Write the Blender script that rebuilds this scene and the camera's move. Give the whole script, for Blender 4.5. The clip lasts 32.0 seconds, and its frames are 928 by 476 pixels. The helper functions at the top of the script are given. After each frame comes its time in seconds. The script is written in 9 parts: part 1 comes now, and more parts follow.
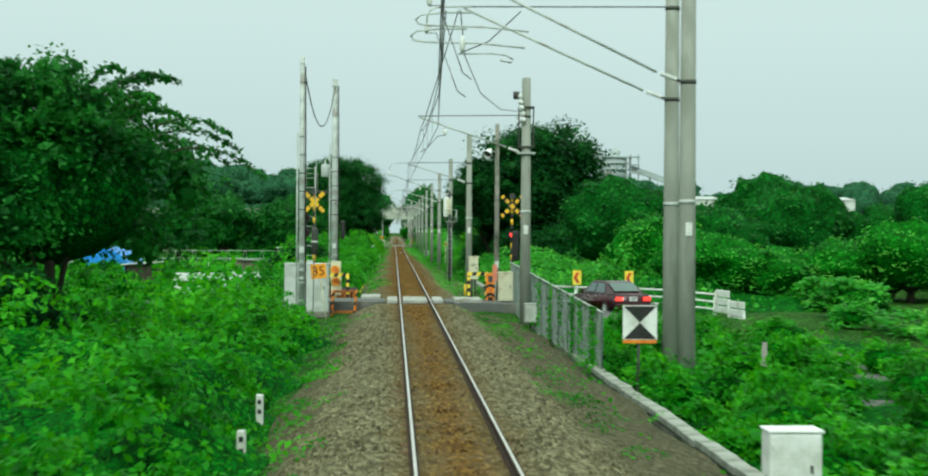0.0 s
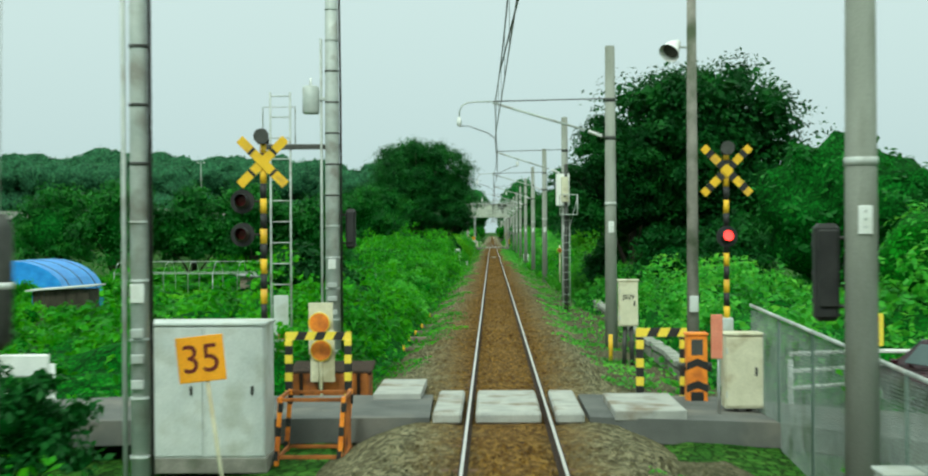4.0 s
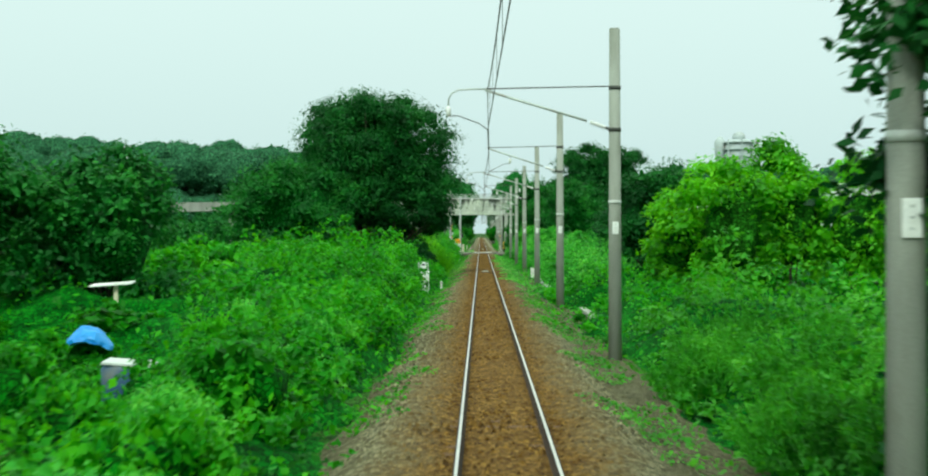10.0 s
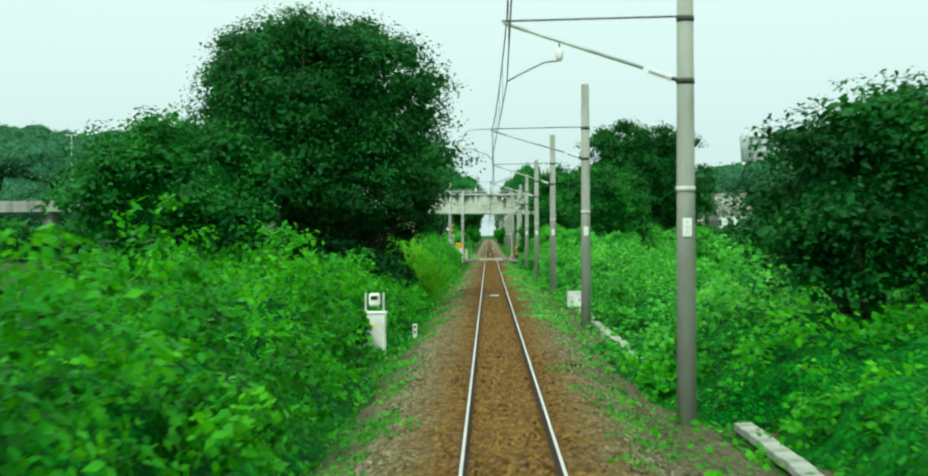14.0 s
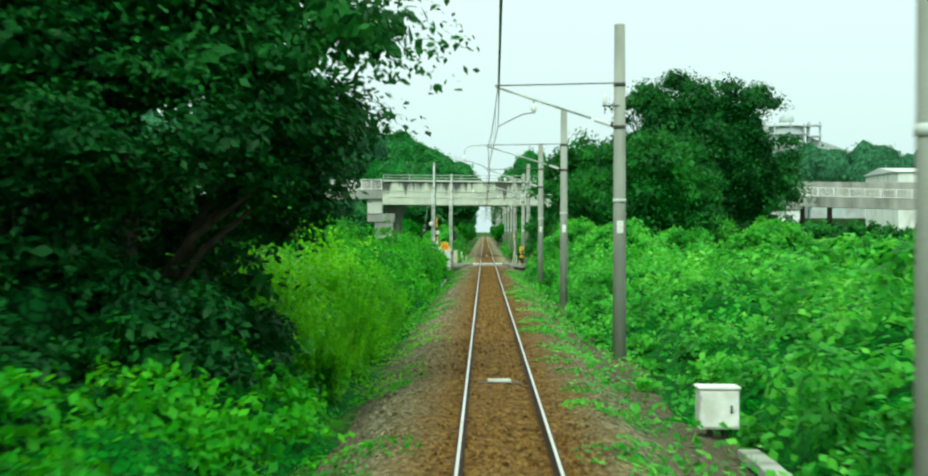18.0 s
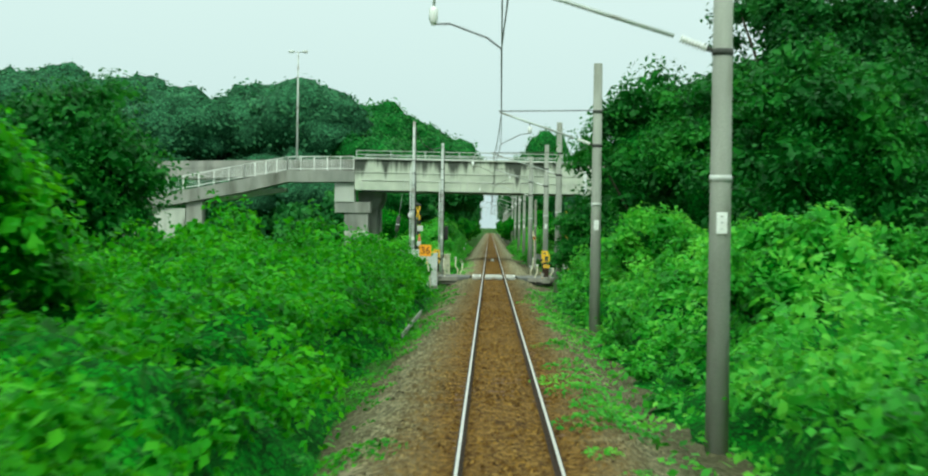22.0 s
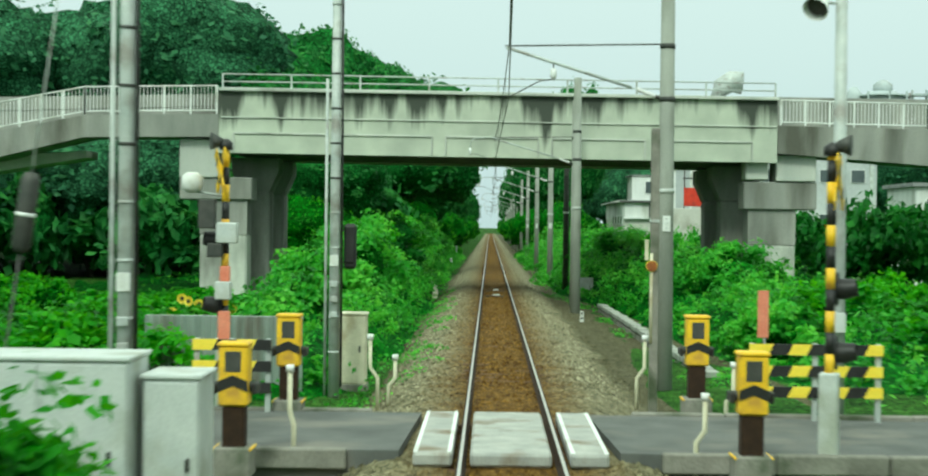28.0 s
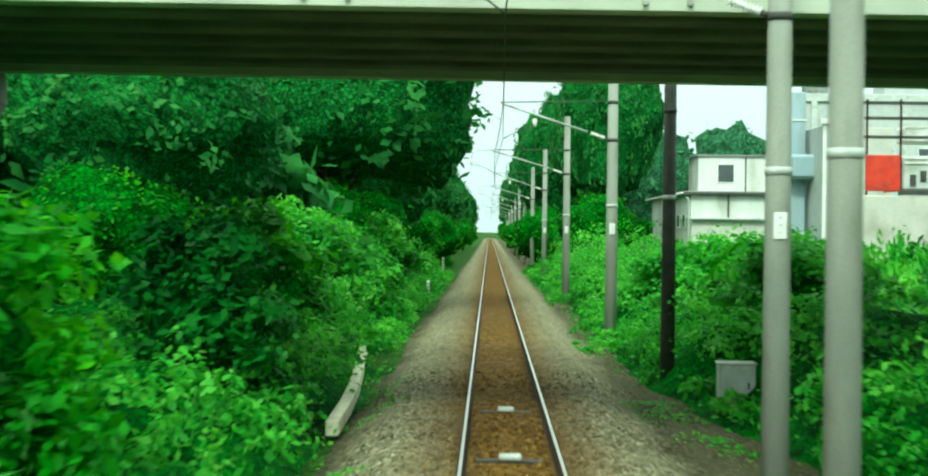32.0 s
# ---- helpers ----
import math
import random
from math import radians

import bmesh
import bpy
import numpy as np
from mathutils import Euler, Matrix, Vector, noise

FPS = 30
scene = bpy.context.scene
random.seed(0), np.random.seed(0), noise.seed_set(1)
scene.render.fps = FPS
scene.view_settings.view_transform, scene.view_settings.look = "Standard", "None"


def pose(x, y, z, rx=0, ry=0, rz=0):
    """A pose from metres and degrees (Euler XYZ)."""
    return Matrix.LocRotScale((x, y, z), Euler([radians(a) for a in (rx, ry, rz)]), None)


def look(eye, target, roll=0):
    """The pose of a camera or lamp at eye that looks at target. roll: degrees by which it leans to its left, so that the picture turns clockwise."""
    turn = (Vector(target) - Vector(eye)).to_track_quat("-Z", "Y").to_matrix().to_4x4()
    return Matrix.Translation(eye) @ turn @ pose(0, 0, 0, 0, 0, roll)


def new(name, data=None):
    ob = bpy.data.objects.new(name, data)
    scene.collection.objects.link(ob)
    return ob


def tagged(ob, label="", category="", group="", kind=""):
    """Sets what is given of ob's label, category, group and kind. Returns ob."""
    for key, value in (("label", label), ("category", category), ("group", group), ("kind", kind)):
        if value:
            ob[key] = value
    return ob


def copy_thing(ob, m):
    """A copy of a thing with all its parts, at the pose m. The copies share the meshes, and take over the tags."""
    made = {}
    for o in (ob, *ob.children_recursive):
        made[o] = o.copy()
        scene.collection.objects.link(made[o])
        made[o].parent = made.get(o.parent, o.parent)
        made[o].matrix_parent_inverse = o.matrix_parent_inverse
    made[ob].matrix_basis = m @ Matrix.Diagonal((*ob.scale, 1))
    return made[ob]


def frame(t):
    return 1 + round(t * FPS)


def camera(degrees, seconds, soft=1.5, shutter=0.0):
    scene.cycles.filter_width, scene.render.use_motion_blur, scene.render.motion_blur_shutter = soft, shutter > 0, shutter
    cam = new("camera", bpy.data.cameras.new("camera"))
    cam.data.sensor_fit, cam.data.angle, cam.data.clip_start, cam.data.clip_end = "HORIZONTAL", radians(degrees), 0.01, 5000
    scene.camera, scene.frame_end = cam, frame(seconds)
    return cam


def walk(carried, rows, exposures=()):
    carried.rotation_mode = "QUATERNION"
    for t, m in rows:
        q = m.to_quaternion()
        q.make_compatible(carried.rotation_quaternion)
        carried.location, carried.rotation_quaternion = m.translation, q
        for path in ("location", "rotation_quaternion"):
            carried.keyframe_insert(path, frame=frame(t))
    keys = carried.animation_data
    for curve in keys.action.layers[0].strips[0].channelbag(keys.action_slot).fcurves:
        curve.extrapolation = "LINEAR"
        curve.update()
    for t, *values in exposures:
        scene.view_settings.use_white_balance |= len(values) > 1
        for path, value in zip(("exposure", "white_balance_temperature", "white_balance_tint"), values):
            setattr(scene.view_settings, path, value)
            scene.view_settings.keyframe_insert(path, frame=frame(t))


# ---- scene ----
cam = camera(34.0, 32.0, soft=2.1, shutter=0.5)
PATH = [
    (0.0, -0.813, -1.02, 2.58, -0.216, -0.34, -2.637),
    (0.5, -0.681, 3.47, 2.58, -0.187, -0.38, -2.059),
    (1.0, -0.508, 7.97, 2.58, -0.156, -0.18, -1.355),
    (1.5, -0.404, 12.46, 2.58, -0.180, -0.30, -0.769),
    (2.0, -0.340, 16.96, 2.58, -0.135, -0.35, -0.320),
    (2.5, -0.267, 21.46, 2.58, -0.206, -0.37, 0.248),
    (3.0, -0.253, 25.94, 2.58, -0.212, -0.14, 0.691),
    (3.5, -0.218, 30.38, 2.58, -0.210, 0.32, 1.067),
    (5.5, -0.255, 48.17, 2.58, -0.376, 0.36, 0.991),
    (6.0, -0.255, 52.65, 2.58, -0.364, 0.45, 0.843),
    (6.5, -0.265, 57.15, 2.58, -0.351, 0.41, 0.815),
    (7.0, -0.251, 61.66, 2.58, -0.338, 0.26, 0.965),
    (7.5, -0.268, 66.18, 2.58, -0.422, 0.23, 0.747),
    (8.0, -0.286, 70.71, 2.58, -0.467, 0.35, 0.636),
    (8.5, -0.310, 75.23, 2.58, -0.361, 0.16, 0.740),
    (9.0, -0.294, 79.77, 2.58, -0.269, -0.06, 0.680),
    (9.5, -0.254, 84.32, 2.58, -0.290, -0.05, 0.674),
    (10.0, -0.290, 88.90, 2.58, -0.212, 0.14, 0.635),
    (10.5, -0.274, 93.48, 2.58, -0.231, 0.25, 0.612),
    (11.0, -0.260, 98.09, 2.58, -0.213, 0.16, 0.591),
    (11.5, -0.267, 102.71, 2.58, -0.279, 0.18, 0.616),
    (12.0, -0.251, 107.36, 2.58, -0.234, 0.33, 0.835),
    (12.5, -0.276, 112.05, 2.58, -0.222, 0.09, 0.836),
    (13.0, -0.282, 116.78, 2.58, -0.113, -0.02, 0.798),
    (13.5, -0.292, 121.54, 2.58, -0.163, 0.18, 0.884),
    (14.0, -0.255, 126.34, 2.58, -0.131, 0.25, 0.915),
    (14.5, -0.261, 131.18, 2.58, 0.117, 0.03, 0.627),
    (16.5, -0.249, 150.69, 2.58, 0.063, 0.19, 0.615),
    (17.0, -0.264, 155.59, 2.58, -0.047, 0.12, 0.717),
    (17.5, -0.266, 160.52, 2.58, -0.136, 0.01, 0.778),
    (18.0, -0.269, 165.46, 2.58, -0.261, -0.02, 0.760),
    (18.5, -0.259, 170.43, 2.58, -0.538, -0.08, 0.871),
    (19.0, -0.281, 175.42, 2.58, -0.458, -0.16, 0.814),
    (19.5, -0.257, 180.44, 2.58, -0.389, -0.12, 0.995),
    (20.0, -0.260, 185.47, 2.58, -0.397, 0.03, 0.979),
    (20.5, -0.257, 190.51, 2.58, -0.267, -0.23, 1.094),
    (21.0, -0.240, 195.56, 2.58, -0.342, -0.29, 1.146),
    (21.5, -0.264, 200.62, 2.58, -0.291, -0.54, 1.005),
    (22.0, -0.248, 205.67, 2.58, -0.426, -0.82, 0.967),
    (22.5, -0.237, 210.74, 2.58, -0.531, -0.62, 0.924),
    (23.0, -0.264, 215.80, 2.58, -0.530, -0.58, 1.227),
    (23.5, -0.291, 220.87, 2.58, -0.578, -0.68, 1.279),
    (24.0, -0.264, 225.95, 2.58, -0.387, -0.61, 0.810),
    (24.5, -0.274, 231.03, 2.58, -0.480, -0.72, 0.868),
    (25.0, -0.272, 236.12, 2.58, -0.434, -0.65, 0.918),
    (25.5, -0.240, 241.21, 2.58, -0.361, -0.72, 0.803),
    (27.5, -0.265, 261.65, 2.58, -0.353, -0.71, 0.993),
    (28.0, -0.270, 266.78, 2.58, -0.430, -0.67, 0.977),
    (28.5, -0.282, 271.94, 2.58, -0.344, -0.51, 1.009),
    (29.0, -0.267, 277.15, 2.58, -0.403, -0.58, 0.981),
    (29.5, -0.247, 282.39, 2.58, -0.377, -0.53, 1.028),
    (30.0, -0.264, 287.62, 2.58, -0.408, -0.36, 1.065),
    (30.5, -0.233, 292.83, 2.58, -0.419, -0.33, 1.106),
    (31.0, -0.263, 298.01, 2.58, -0.362, -0.49, 0.984),
    (31.5, -0.278, 303.16, 2.58, -0.359, -0.60, 0.971),
    (32.0, -0.275, 308.29, 2.58, -0.267, -0.65, 0.957),
]
EXPOSURES = [(0.0, -0.15, 6250, -13), (3.5, -0.15, 6250, -13), (6.0, -0.05, 6300, -13), (9.0, 0.05, 6300, -14), (14.0, 0.14, 6300, -15), (17.0, 0.26, 6300, -16), (19.5, 0.20, 6300, -16), (21.5, 0.02, 6300, -15), (25.0, 0.14, 6300, -16), (28.0, -0.02, 6300, -16), (29.5, -0.02, 6300, -17), (30.8, 0.12, 6300, -18), (32.0, 0.50, 6300, -23)]
walk(cam, [(t, pose(x, y, z, 90 + pitch, roll, yaw)) for t, x, y, z, pitch, roll, yaw in PATH], EXPOSURES)

# ---- world and light: a bright overcast sky ----
world = bpy.data.worlds.new("overcast_sky")
scene.world = world
world.use_nodes = True
wn, wl = world.node_tree.nodes, world.node_tree.links
wn.clear()
w_out = wn.new("ShaderNodeOutputWorld")
w_bg = wn.new("ShaderNodeBackground")
w_sky = wn.new("ShaderNodeTexSky")
w_sky.sky_type, w_sky.sun_disc = "NISHITA", False
w_sky.sun_elevation, w_sky.sun_rotation = radians(43), radians(194)
w_sky.dust_density, w_sky.air_density = 4.0, 1.0
w_hs = wn.new("ShaderNodeHueSaturation")
w_hs.inputs["Saturation"].default_value = 0.15
w_hs.inputs["Value"].default_value = 0.09
w_tc = wn.new("ShaderNodeTexCoord")
w_sep = wn.new("ShaderNodeSeparateXYZ")
w_ramp = wn.new("ShaderNodeValToRGB")
w_ramp.color_ramp.elements[0].position, w_ramp.color_ramp.elements[0].color = 0.0, (0.80, 0.90, 0.97, 1)
w_ramp.color_ramp.elements[1].position, w_ramp.color_ramp.elements[1].color = 0.95, (1.95, 2.0, 1.9, 1)
w_mid = w_ramp.color_ramp.elements.new(0.22)
w_mid.color = (0.98, 1.05, 1.10, 1)
w_ramp.color_ramp.elements.new(0.5).color = (1.36, 1.42, 1.40, 1)
w_mix = wn.new("ShaderNodeMix")
w_mix.data_type, w_mix.inputs["Factor"].default_value = "RGBA", 0.82
wl.new(w_tc.outputs["Generated"], w_sep.inputs[0])
wl.new(w_sep.outputs["Z"], w_ramp.inputs[0])
wl.new(w_sky.outputs[0], w_hs.inputs["Color"])
wl.new(w_hs.outputs[0], w_mix.inputs["A"])
wl.new(w_ramp.outputs[0], w_mix.inputs["B"])
wl.new(w_mix.outputs["Result"], w_bg.inputs[0])
w_bg.inputs[1].default_value = 0.96
wl.new(w_bg.outputs[0], w_out.inputs[0])
sun = bpy.data.lights.new("sun", "SUN")
sun.energy, sun.angle, sun.color = 1.8, radians(10), (1.0, 0.97, 0.92)
sun_ob = new("sun", sun)
sun_ob.matrix_world = look((-25, -100, 98), (0, 0, 0))


# ---- materials ----
def shader(name):
    m = bpy.data.materials.new(name)
    m.use_nodes = True
    return m, m.node_tree.nodes, m.node_tree.links, m.node_tree.nodes["Principled BSDF"]


def ramp_node(n, stops):
    r = n.new("ShaderNodeValToRGB")
    e = r.color_ramp.elements
    e[0].position, e[0].color = stops[0][0], (*stops[0][1], 1)
    e[1].position, e[1].color = stops[-1][0], (*stops[-1][1], 1)
    for p, c in stops[1:-1]:
        e.new(p).color = (*c, 1)
    return r


def surface(name, a, b, rough=0.8, metal=0.0, scale=3.0, bump=0.15, fine=40.0, dirt=None, streak=0.0, spec=0.4):
    """A worn surface: two colours in blotches, fine grain, optional dirt with its own blotches, optional vertical streaks."""
    m, n, l, p = shader(name)
    tc = n.new("ShaderNodeTexCoord")
    n1, n2 = n.new("ShaderNodeTexNoise"), n.new("ShaderNodeTexNoise")
    n1.inputs["Scale"].default_value, n1.inputs["Detail"].default_value = scale, 5
    n2.inputs["Scale"].default_value, n2.inputs["Detail"].default_value = fine, 3
    vec = tc.outputs["Object"]
    if streak:
        mp = n.new("ShaderNodeMapping")
        mp.inputs["Scale"].default_value = (1, 1, streak)
        l.new(vec, mp.inputs[0])
        vec = mp.outputs[0]
    l.new(vec, n1.inputs["Vector"])
    l.new(tc.outputs["Object"], n2.inputs["Vector"])
    r = ramp_node(n, [(0.3, a), (0.7, b)])
    l.new(n1.outputs[0], r.inputs[0])
    col = r.outputs[0]
    if dirt:
        n3 = n.new("ShaderNodeTexNoise")
        n3.inputs["Scale"].default_value, n3.inputs["Detail"].default_value = scale * 0.6, 8
        mp3 = n.new("ShaderNodeMapping")
        mp3.inputs["Location"].default_value = (3.1, 7.7, 1.3)
        l.new(vec, mp3.inputs[0])
        l.new(mp3.outputs[0], n3.inputs["Vector"])
        r3 = ramp_node(n, [(0.52, (0, 0, 0)), (0.68, (1, 1, 1))])
        l.new(n3.outputs[0], r3.inputs[0])
        mx = n.new("ShaderNodeMix")
        mx.data_type = "RGBA"
        l.new(r3.outputs[0], mx.inputs["Factor"])
        l.new(col, mx.inputs["A"])
        mx.inputs["B"].default_value = (*dirt, 1)
        col = mx.outputs["Result"]
    hs = n.new("ShaderNodeHueSaturation")
    mr = n.new("ShaderNodeMapRange")
    mr.inputs["To Min"].default_value, mr.inputs["To Max"].default_value = 0.8, 1.2
    l.new(n2.outputs[0], mr.inputs["Value"])
    l.new(mr.outputs[0], hs.inputs["Value"])
    l.new(col, hs.inputs["Color"])
    l.new(hs.outputs[0], p.inputs["Base Color"])
    bp = n.new("ShaderNodeBump")
    bp.inputs["Strength"].default_value, bp.inputs["Distance"].default_value = bump, 0.02
    l.new(n2.outputs[0], bp.inputs["Height"])
    l.new(bp.outputs[0], p.inputs["Normal"])
    p.inputs["Roughness"].default_value, p.inputs["Metallic"].default_value = rough, metal
    p.inputs["Specular IOR Level"].default_value = spec
    return m


def leaf_material(name, dark, mid, light, glow=0.35, rough=0.52, spec=0.30):
    """Leaves: each leaf its own shade, patches of older and younger growth, light through the blade."""
    m, n, l, p = shader(name)
    ge, tc = n.new("ShaderNodeNewGeometry"), n.new("ShaderNodeTexCoord")
    no = n.new("ShaderNodeTexNoise")
    no.inputs["Scale"].default_value, no.inputs["Detail"].default_value = 0.6, 3
    l.new(ge.outputs["Position"], no.inputs["Vector"])
    ad = n.new("ShaderNodeMath")
    ad.operation = "MULTIPLY_ADD"
    ad.inputs[1].default_value = 0.40
    l.new(ge.outputs["Random Per Island"], ad.inputs[0])
    mu = n.new("ShaderNodeMath")
    mu.operation = "MULTIPLY_ADD"
    mu.inputs[1].default_value, mu.inputs[2].default_value = 2.1, -0.76
    l.new(no.outputs[0], mu.inputs[0])
    l.new(mu.outputs[0], ad.inputs[2])
    r = ramp_node(n, [(0.05, dark), (0.5, mid), (0.95, light)])
    l.new(ad.outputs[0], r.inputs[0])
    l.new(r.outputs[0], p.inputs["Base Color"])
    p.inputs["Roughness"].default_value = rough
    p.inputs["Specular IOR Level"].default_value = spec
    tr, mx = n.new("ShaderNodeBsdfTranslucent"), n.new("ShaderNodeMixShader")
    hs = n.new("ShaderNodeHueSaturation")
    hs.inputs["Hue"].default_value, hs.inputs["Value"].default_value = 0.485, 1.25
    l.new(r.outputs[0], hs.inputs["Color"])
    l.new(hs.outputs[0], tr.inputs[0])
    mx.inputs[0].default_value = glow
    l.new(p.outputs[0], mx.inputs[1])
    l.new(tr.outputs[0], mx.inputs[2])
    l.new(mx.outputs[0], n["Material Output"].inputs[0])
    return m


LEAF_BUSH = leaf_material("leaf_bush", (0.012, 0.095, 0.003), (0.034, 0.27, 0.005), (0.105, 0.47, 0.010), 0.44, spec=0.18)
LEAF_KUDZU = leaf_material("leaf_kudzu", (0.020, 0.14, 0.008), (0.070, 0.39, 0.030), (0.20, 0.60, 0.065), 0.46, spec=0.25)
LEAF_GRASS = leaf_material("leaf_grass", (0.022, 0.14, 0.005), (0.055, 0.30, 0.010), (0.12, 0.45, 0.025), 0.45)
LEAF_REED = leaf_material("leaf_reed", (0.036, 0.20, 0.003), (0.105, 0.42, 0.006), (0.21, 0.60, 0.012), 0.48)
LEAF_TREE = leaf_material("leaf_tree", (0.0075, 0.054, 0.010), (0.015, 0.108, 0.016), (0.031, 0.18, 0.023), 0.32, spec=0.14)
LEAF_TREE_MID = leaf_material("leaf_tree_mid", (0.008, 0.070, 0.009), (0.018, 0.150, 0.015), (0.046, 0.26, 0.024), 0.36, spec=0.2)
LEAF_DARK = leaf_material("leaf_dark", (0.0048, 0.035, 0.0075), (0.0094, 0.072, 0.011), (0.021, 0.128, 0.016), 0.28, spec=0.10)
# woodland greens lifted, with some haze put into the colour
LEAF_WOOD = leaf_material("leaf_wood", (0.016, 0.095, 0.022), (0.034, 0.185, 0.036), (0.072, 0.290, 0.050), 0.36, spec=0.15)
# paler, bluer greens: distance haze mixed into the leaf colour
LEAF_FAR_HAZED = leaf_material("leaf_far_hazed", (0.036, 0.126, 0.062), (0.055, 0.182, 0.080), (0.082, 0.245, 0.100), 0.3, spec=0.1)


def leafy_mass(name, dark, mid, light, cell=10.0):
    """A close mass of small leaves: each cell a blade with its own tone, the shade of the gaps painted dark between."""
    m, n, l, p = shader(name)
    ge = n.new("ShaderNodeNewGeometry")
    vo, vd = n.new("ShaderNodeTexVoronoi"), n.new("ShaderNodeTexVoronoi")
    vd.feature = "DISTANCE_TO_EDGE"
    no, nw = n.new("ShaderNodeTexNoise"), n.new("ShaderNodeTexNoise")
    no.inputs["Scale"].default_value, no.inputs["Detail"].default_value = 0.9, 4
    nw.inputs["Scale"].default_value = 6.0
    wa = n.new("ShaderNodeVectorMath")
    wa.operation = "MULTIPLY_ADD"
    wa.inputs[1].default_value = (0.16, 0.16, 0.16)
    l.new(ge.outputs["Position"], no.inputs["Vector"])
    l.new(ge.outputs["Position"], nw.inputs["Vector"])
    l.new(nw.outputs["Color"], wa.inputs[0])
    l.new(ge.outputs["Position"], wa.inputs[2])
    for q in (vo, vd):
        q.inputs["Scale"].default_value = cell
        l.new(wa.outputs[0], q.inputs["Vector"])
    sc = n.new("ShaderNodeSeparateColor")
    l.new(vo.outputs["Color"], sc.inputs[0])
    ad = n.new("ShaderNodeMath")
    ad.operation = "MULTIPLY_ADD"
    ad.inputs[1].default_value = 0.6
    l.new(sc.outputs[0], ad.inputs[0])
    mu = n.new("ShaderNodeMath")
    mu.operation = "MULTIPLY_ADD"
    mu.inputs[1].default_value, mu.inputs[2].default_value = 1.3, -0.45
    l.new(no.outputs[0], mu.inputs[0])
    l.new(mu.outputs[0], ad.inputs[2])
    r = ramp_node(n, [(0.1, dark), (0.5, mid), (0.95, light)])
    l.new(ad.outputs[0], r.inputs[0])
    # cell edges darkened in the colour, as the shade between leaves
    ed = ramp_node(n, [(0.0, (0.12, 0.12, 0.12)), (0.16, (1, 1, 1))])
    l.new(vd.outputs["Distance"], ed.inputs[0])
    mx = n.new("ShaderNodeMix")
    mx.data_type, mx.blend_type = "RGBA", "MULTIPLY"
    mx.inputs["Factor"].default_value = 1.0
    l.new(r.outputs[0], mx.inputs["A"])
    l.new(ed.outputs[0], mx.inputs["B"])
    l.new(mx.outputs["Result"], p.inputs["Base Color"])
    bp = n.new("ShaderNodeBump")
    bp.inputs["Strength"].default_value, bp.inputs["Distance"].default_value = 1.0, 0.06
    l.new(sc.outputs[1], bp.inputs["Height"])
    l.new(bp.outputs[0], p.inputs["Normal"])
    p.inputs["Roughness"].default_value = 0.9
    p.inputs["Specular IOR Level"].default_value = 0.05
    return m


# weed greens darkened to stand in for shade below the outer leaves
WEED_UNDERSHADE = leafy_mass("weed_undershade", (0.004, 0.04, 0.003), (0.010, 0.115, 0.006), (0.028, 0.22, 0.010), 9.0)
FIELD = leafy_mass("field_weeds", (0.020, 0.062, 0.010), (0.042, 0.13, 0.016), (0.085, 0.19, 0.032), 5.5)
BARK = surface("bark", (0.028, 0.025, 0.017), (0.075, 0.065, 0.045), 0.9, scale=5, bump=0.6, fine=30, streak=0.3)
CONCRETE = surface("pole_concrete", (0.25, 0.265, 0.23), (0.37, 0.385, 0.34), 0.85, scale=2.2, bump=0.2, fine=45, dirt=(0.15, 0.16, 0.12), streak=0.25)
CONCRETE_OLD = surface("old_concrete", (0.16, 0.155, 0.13), (0.30, 0.29, 0.25), 0.9, scale=2.5, bump=0.5, fine=25, dirt=(0.07, 0.09, 0.05))
GIRDER = surface("girder_concrete", (0.42, 0.44, 0.40), (0.58, 0.59, 0.53), 0.85, scale=0.9, bump=0.15, fine=20, dirt=(0.30, 0.31, 0.27), streak=0.2)
